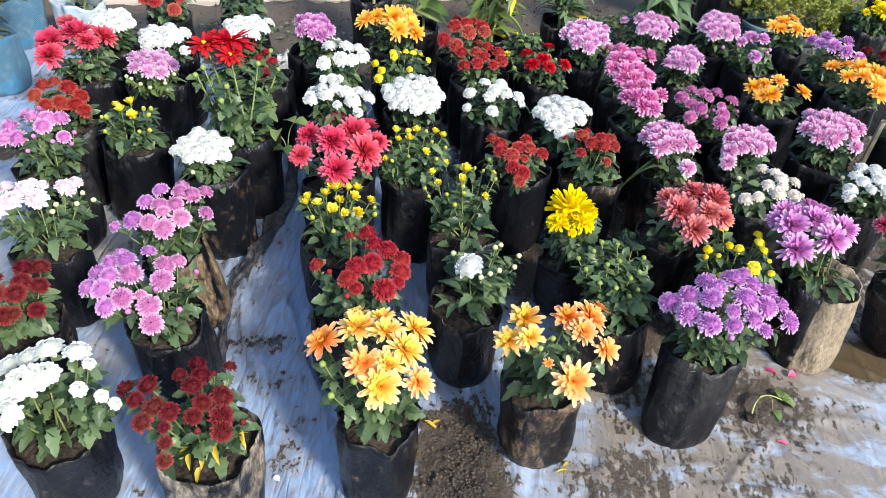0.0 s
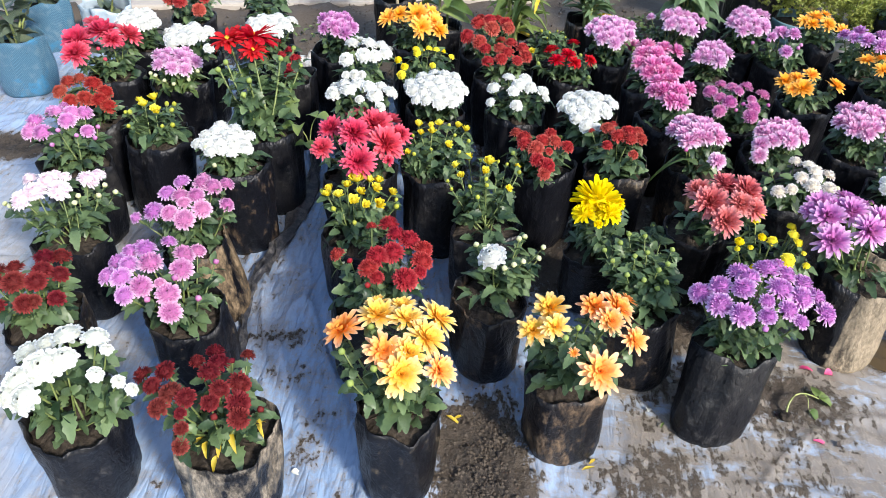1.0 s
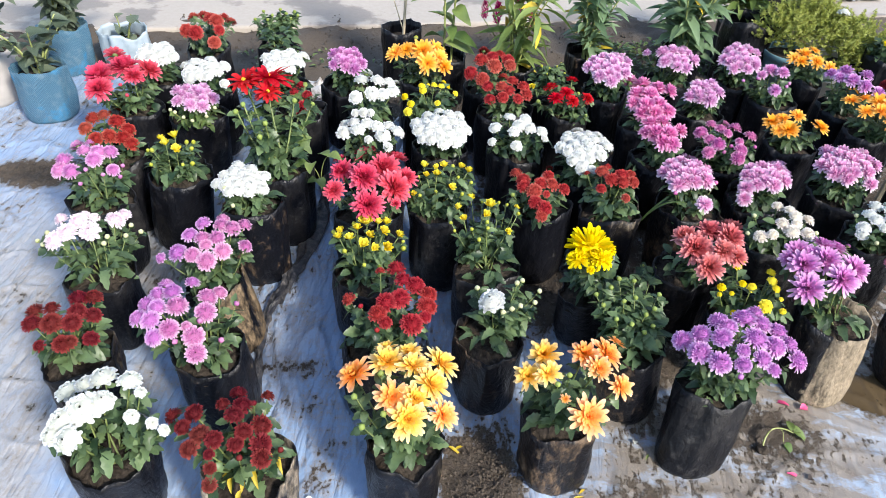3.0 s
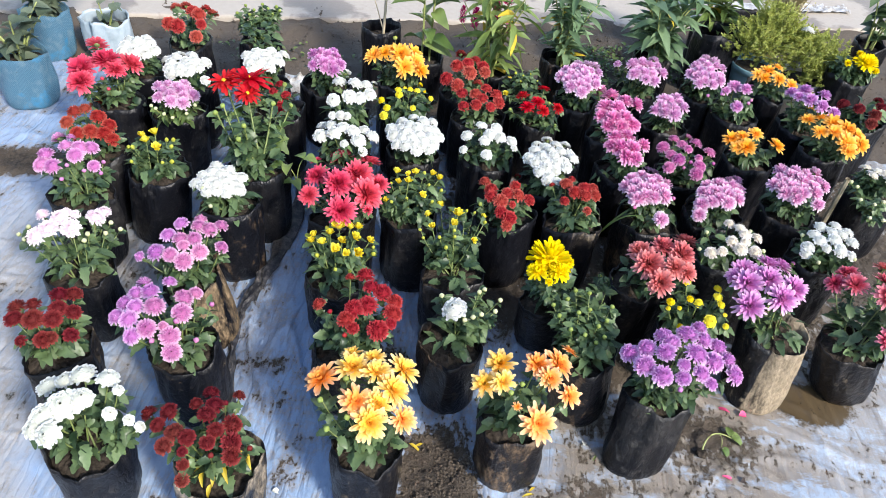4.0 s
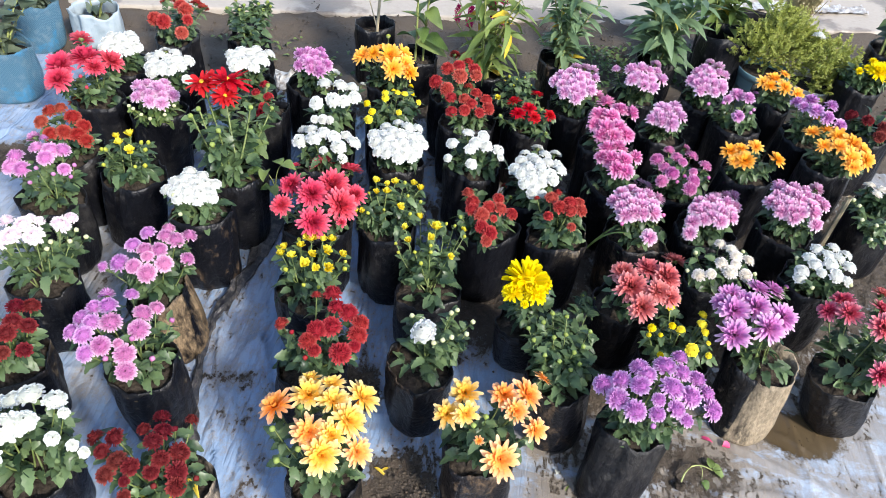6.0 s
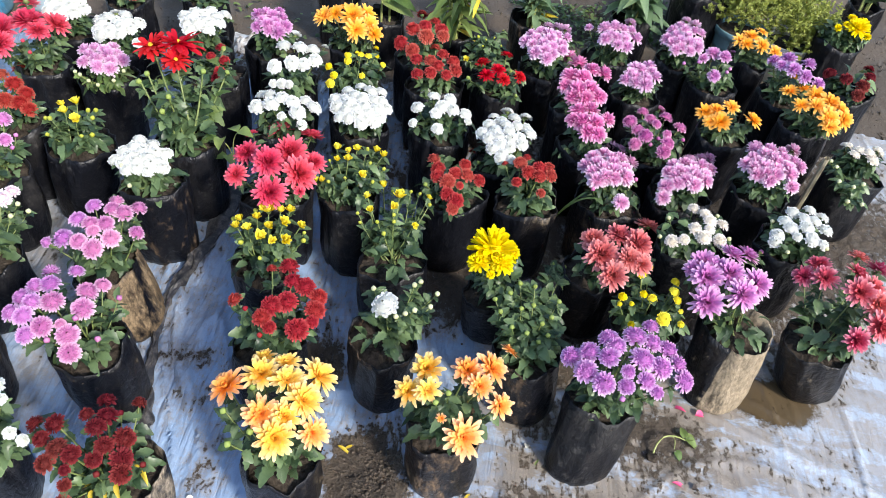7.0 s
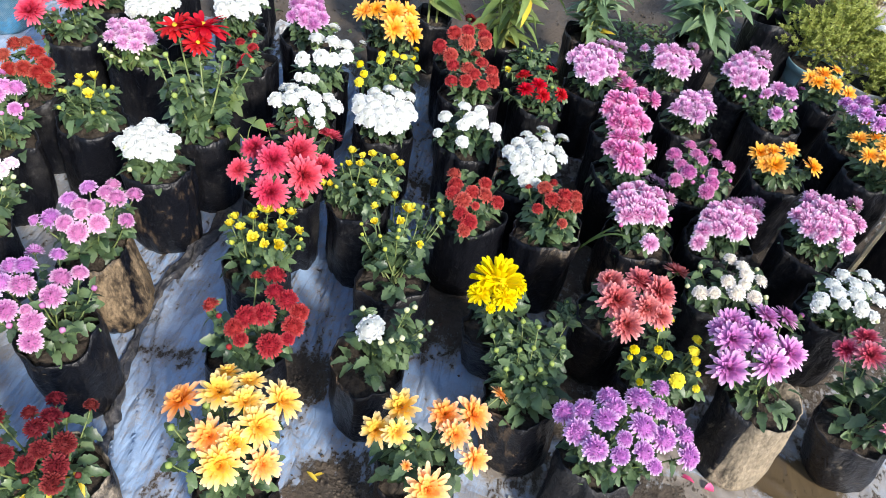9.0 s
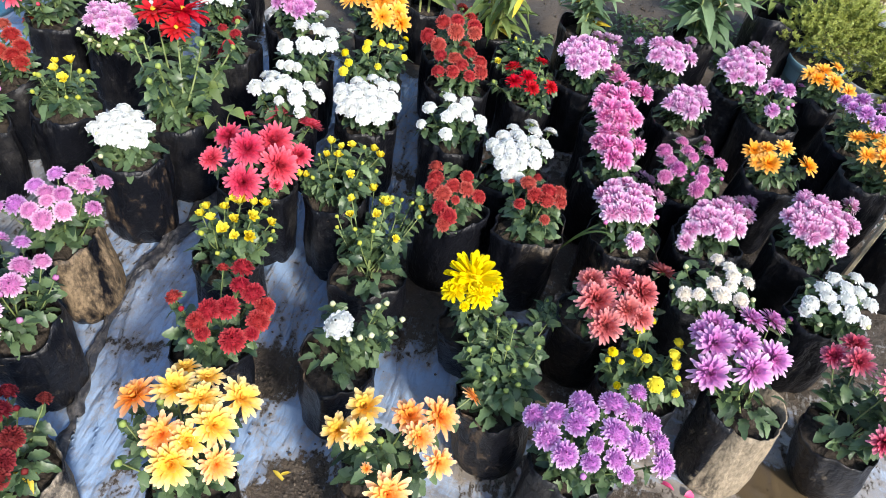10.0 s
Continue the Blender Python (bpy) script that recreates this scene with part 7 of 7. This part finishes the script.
litter(0.02, 1.10, -20, 0.035, LEAF_YELLOW, "yellow fallen petal on the wrinkled sheet", "petal", "lance", 2)
litter(0.035, 1.095, 40, 0.028, LEAF_YELLOW, "yellow fallen petal on the wrinkled sheet", "petal", "lance", 4)
litter(0.45, 1.16, 80, 0.02, WHITISH, "small white fallen petal on damp mud", "petal")
litter(0.47, 1.12, 60, 0.022, LEAF_BACK, "small green fallen leaf on damp mud", "leaf", "lance")
litter(0.845, 1.325, 150, 0.035, PINKISH, "magenta petal fallen beside a mud-caked bag", "petal", "strap", 4)
litter(0.868, 1.318, 20, 0.028, PINKISH, "magenta petal fallen beside a mud-caked bag", "petal", "oval", 3)
litter(-0.27, 0.93, 10, 0.02, WHITISH, "small white fallen petal on the wrinkled sheet", "petal")

blade = thing("grass_blade", 0.50, 1.80, 0.18, "long green grass blade arching between bags", "grass")
v, f = [], []
for k, e in enumerate((Vector((0.13, 0.04, 0.13)), Vector((0.09, -0.04, 0.11)))):
    line = bend(Vector((-0.02, 0, -0.02)), Vector((0.03, 0.0, 0.1)), e, 8)
    for i, p in enumerate(line):
        w = 0.004 * (1 - (i / 8) ** 2) + 0.0006
        v += [p + Vector((0, -w, 0)), p + Vector((0, w, 0.001))]
    s = k * 18
    f += [(s + 2 * i, s + 2 * i + 1, s + 2 * i + 3, s + 2 * i + 2) for i in range(8)]
child("blade", mesh_of("blade", v, f, [LEAF_BACK]), blade)

# crumpled pale film and a timber offcut lying on the slab
v, f = [], []
for i in range(61):
    t = i / 60
    for k in range(9):
        s = k / 8
        v.append(Vector((1.0 + 1.1 * t, 4.0 + 0.26 * t + 0.1 * s + 0.02 * noise.noise(Vector((t * 6, s, 1))), 0.03 + 0.03 * abs(noise.noise(Vector((t * 26, s * 6, 3)))) + 0.006)))
for i in range(60):
    for k in range(8):
        a = i * 9 + k
        f.append((a, a + 1, a + 10, a + 9))
tagged(new("plastic_film", mesh_of("plastic_film", v, f, [SLAB_FILM])), "crumpled pale plastic film lying on the slab", "plastic film")
v, f = [], []
for i in range(31):  # a loose scrap of film behind the grow bags
    for k in range(25):
        x, y = -0.74 + 0.16 * i / 30, 2.68 + 0.13 * k / 24
        e = math.sin(math.pi * i / 30) * math.sin(math.pi * k / 24)
        w = abs(noise.noise(Vector((x * 26, y * 22, 41)))) + 0.6 * abs(noise.noise(Vector((x * 55, y * 60, 43))))
        v.append(Vector((x + 0.02 * noise.noise(Vector((x * 20, y * 20, 2))), y + 0.02 * noise.noise(Vector((x * 20, y * 20, 6))), soil_height(x, y) + 0.006 + e * (0.02 + 0.06 * w))))
for i in range(30):
    for k in range(24):
        a = i * 25 + k
        f.append((a, a + 25, a + 26, a + 1))
tagged(new("plastic_film", mesh_of("plastic_film", v, f, [SLAB_FILM])), "crumpled scrap of pale plastic film on the soil", "plastic film")
bm = bmesh.new()
bmesh.ops.create_cube(bm, size=1.0, matrix=Matrix.Diagonal((0.22, 0.05, 0.035, 1)))
bmesh.ops.bevel(bm, geom=bm.edges[:], offset=0.004, segments=2, affect="EDGES")
me = bpy.data.meshes.new("timber_offcut")
bm.to_mesh(me)
bm.free()
me.materials.append(BAMBOO)
plank = new("timber_offcut", me)
plank.matrix_basis = pose(1.55, 4.42, 0.043, 0, 0, 8)
tagged(plank, "short brown timber offcut on the slab", "timber")

stake = thing("wooden_stake", 1.302, 2.144, 0.0, "weathered brown wooden stake standing between grow bags", "stake")
v, f = [], []
tube(v, f, [Vector((-0.0135 * i, -0.024 * i, 0.104 * i)) for i in range(4)], 0.0095, 0.0075, 6)
child("stake", mesh_of("stake", v, f, [BAMBOO], None, False), stake)

sprig = thing("seedling", -0.44, 1.86, 0.15, "small round-leaved green seedling growing in a grow bag", "seedling")
v, f = [], []
for e in (Vector((0.03, -0.02, 0.13)), Vector((-0.03, -0.02, 0.1)), Vector((0.0, -0.04, 0.06))):
    tube(v, f, bend(Vector((0, 0, 0)), Vector((0, 0, e.z * 0.7)), e), 0.002, 0.0012)
child("stem", mesh_of("stem", v, f, [STEM_PALE]), sprig)
for k, (dx, dy, z, az) in enumerate(((0.03, -0.02, 0.13, -0.2), (0.03, -0.02, 0.13, 2.4), (-0.03, -0.02, 0.1, 3.6), (-0.02, -0.02, 0.1, -1.4), (0.0, -0.04, 0.06, -0.9), (0.0, -0.04, 0.06, -2.5))):
    child("leaf", leaf_mesh("oval", k % 6, LEAF_BACK), sprig, Matrix.Translation((dx, dy, z)) @ Euler((0, -0.3, az)).to_matrix().to_4x4() @ Matrix.Diagonal((0.042, 0.055, 0.04, 1)))

cut = new("cut_flower", head_mesh("white", "white", 1))
cut.matrix_basis = pose(1.39, 3.07, 0.37, -20, 10, 0) @ Matrix.Scale(0.06, 4)
tagged(cut, "single white bloom lying on the feathery bush", "flower")
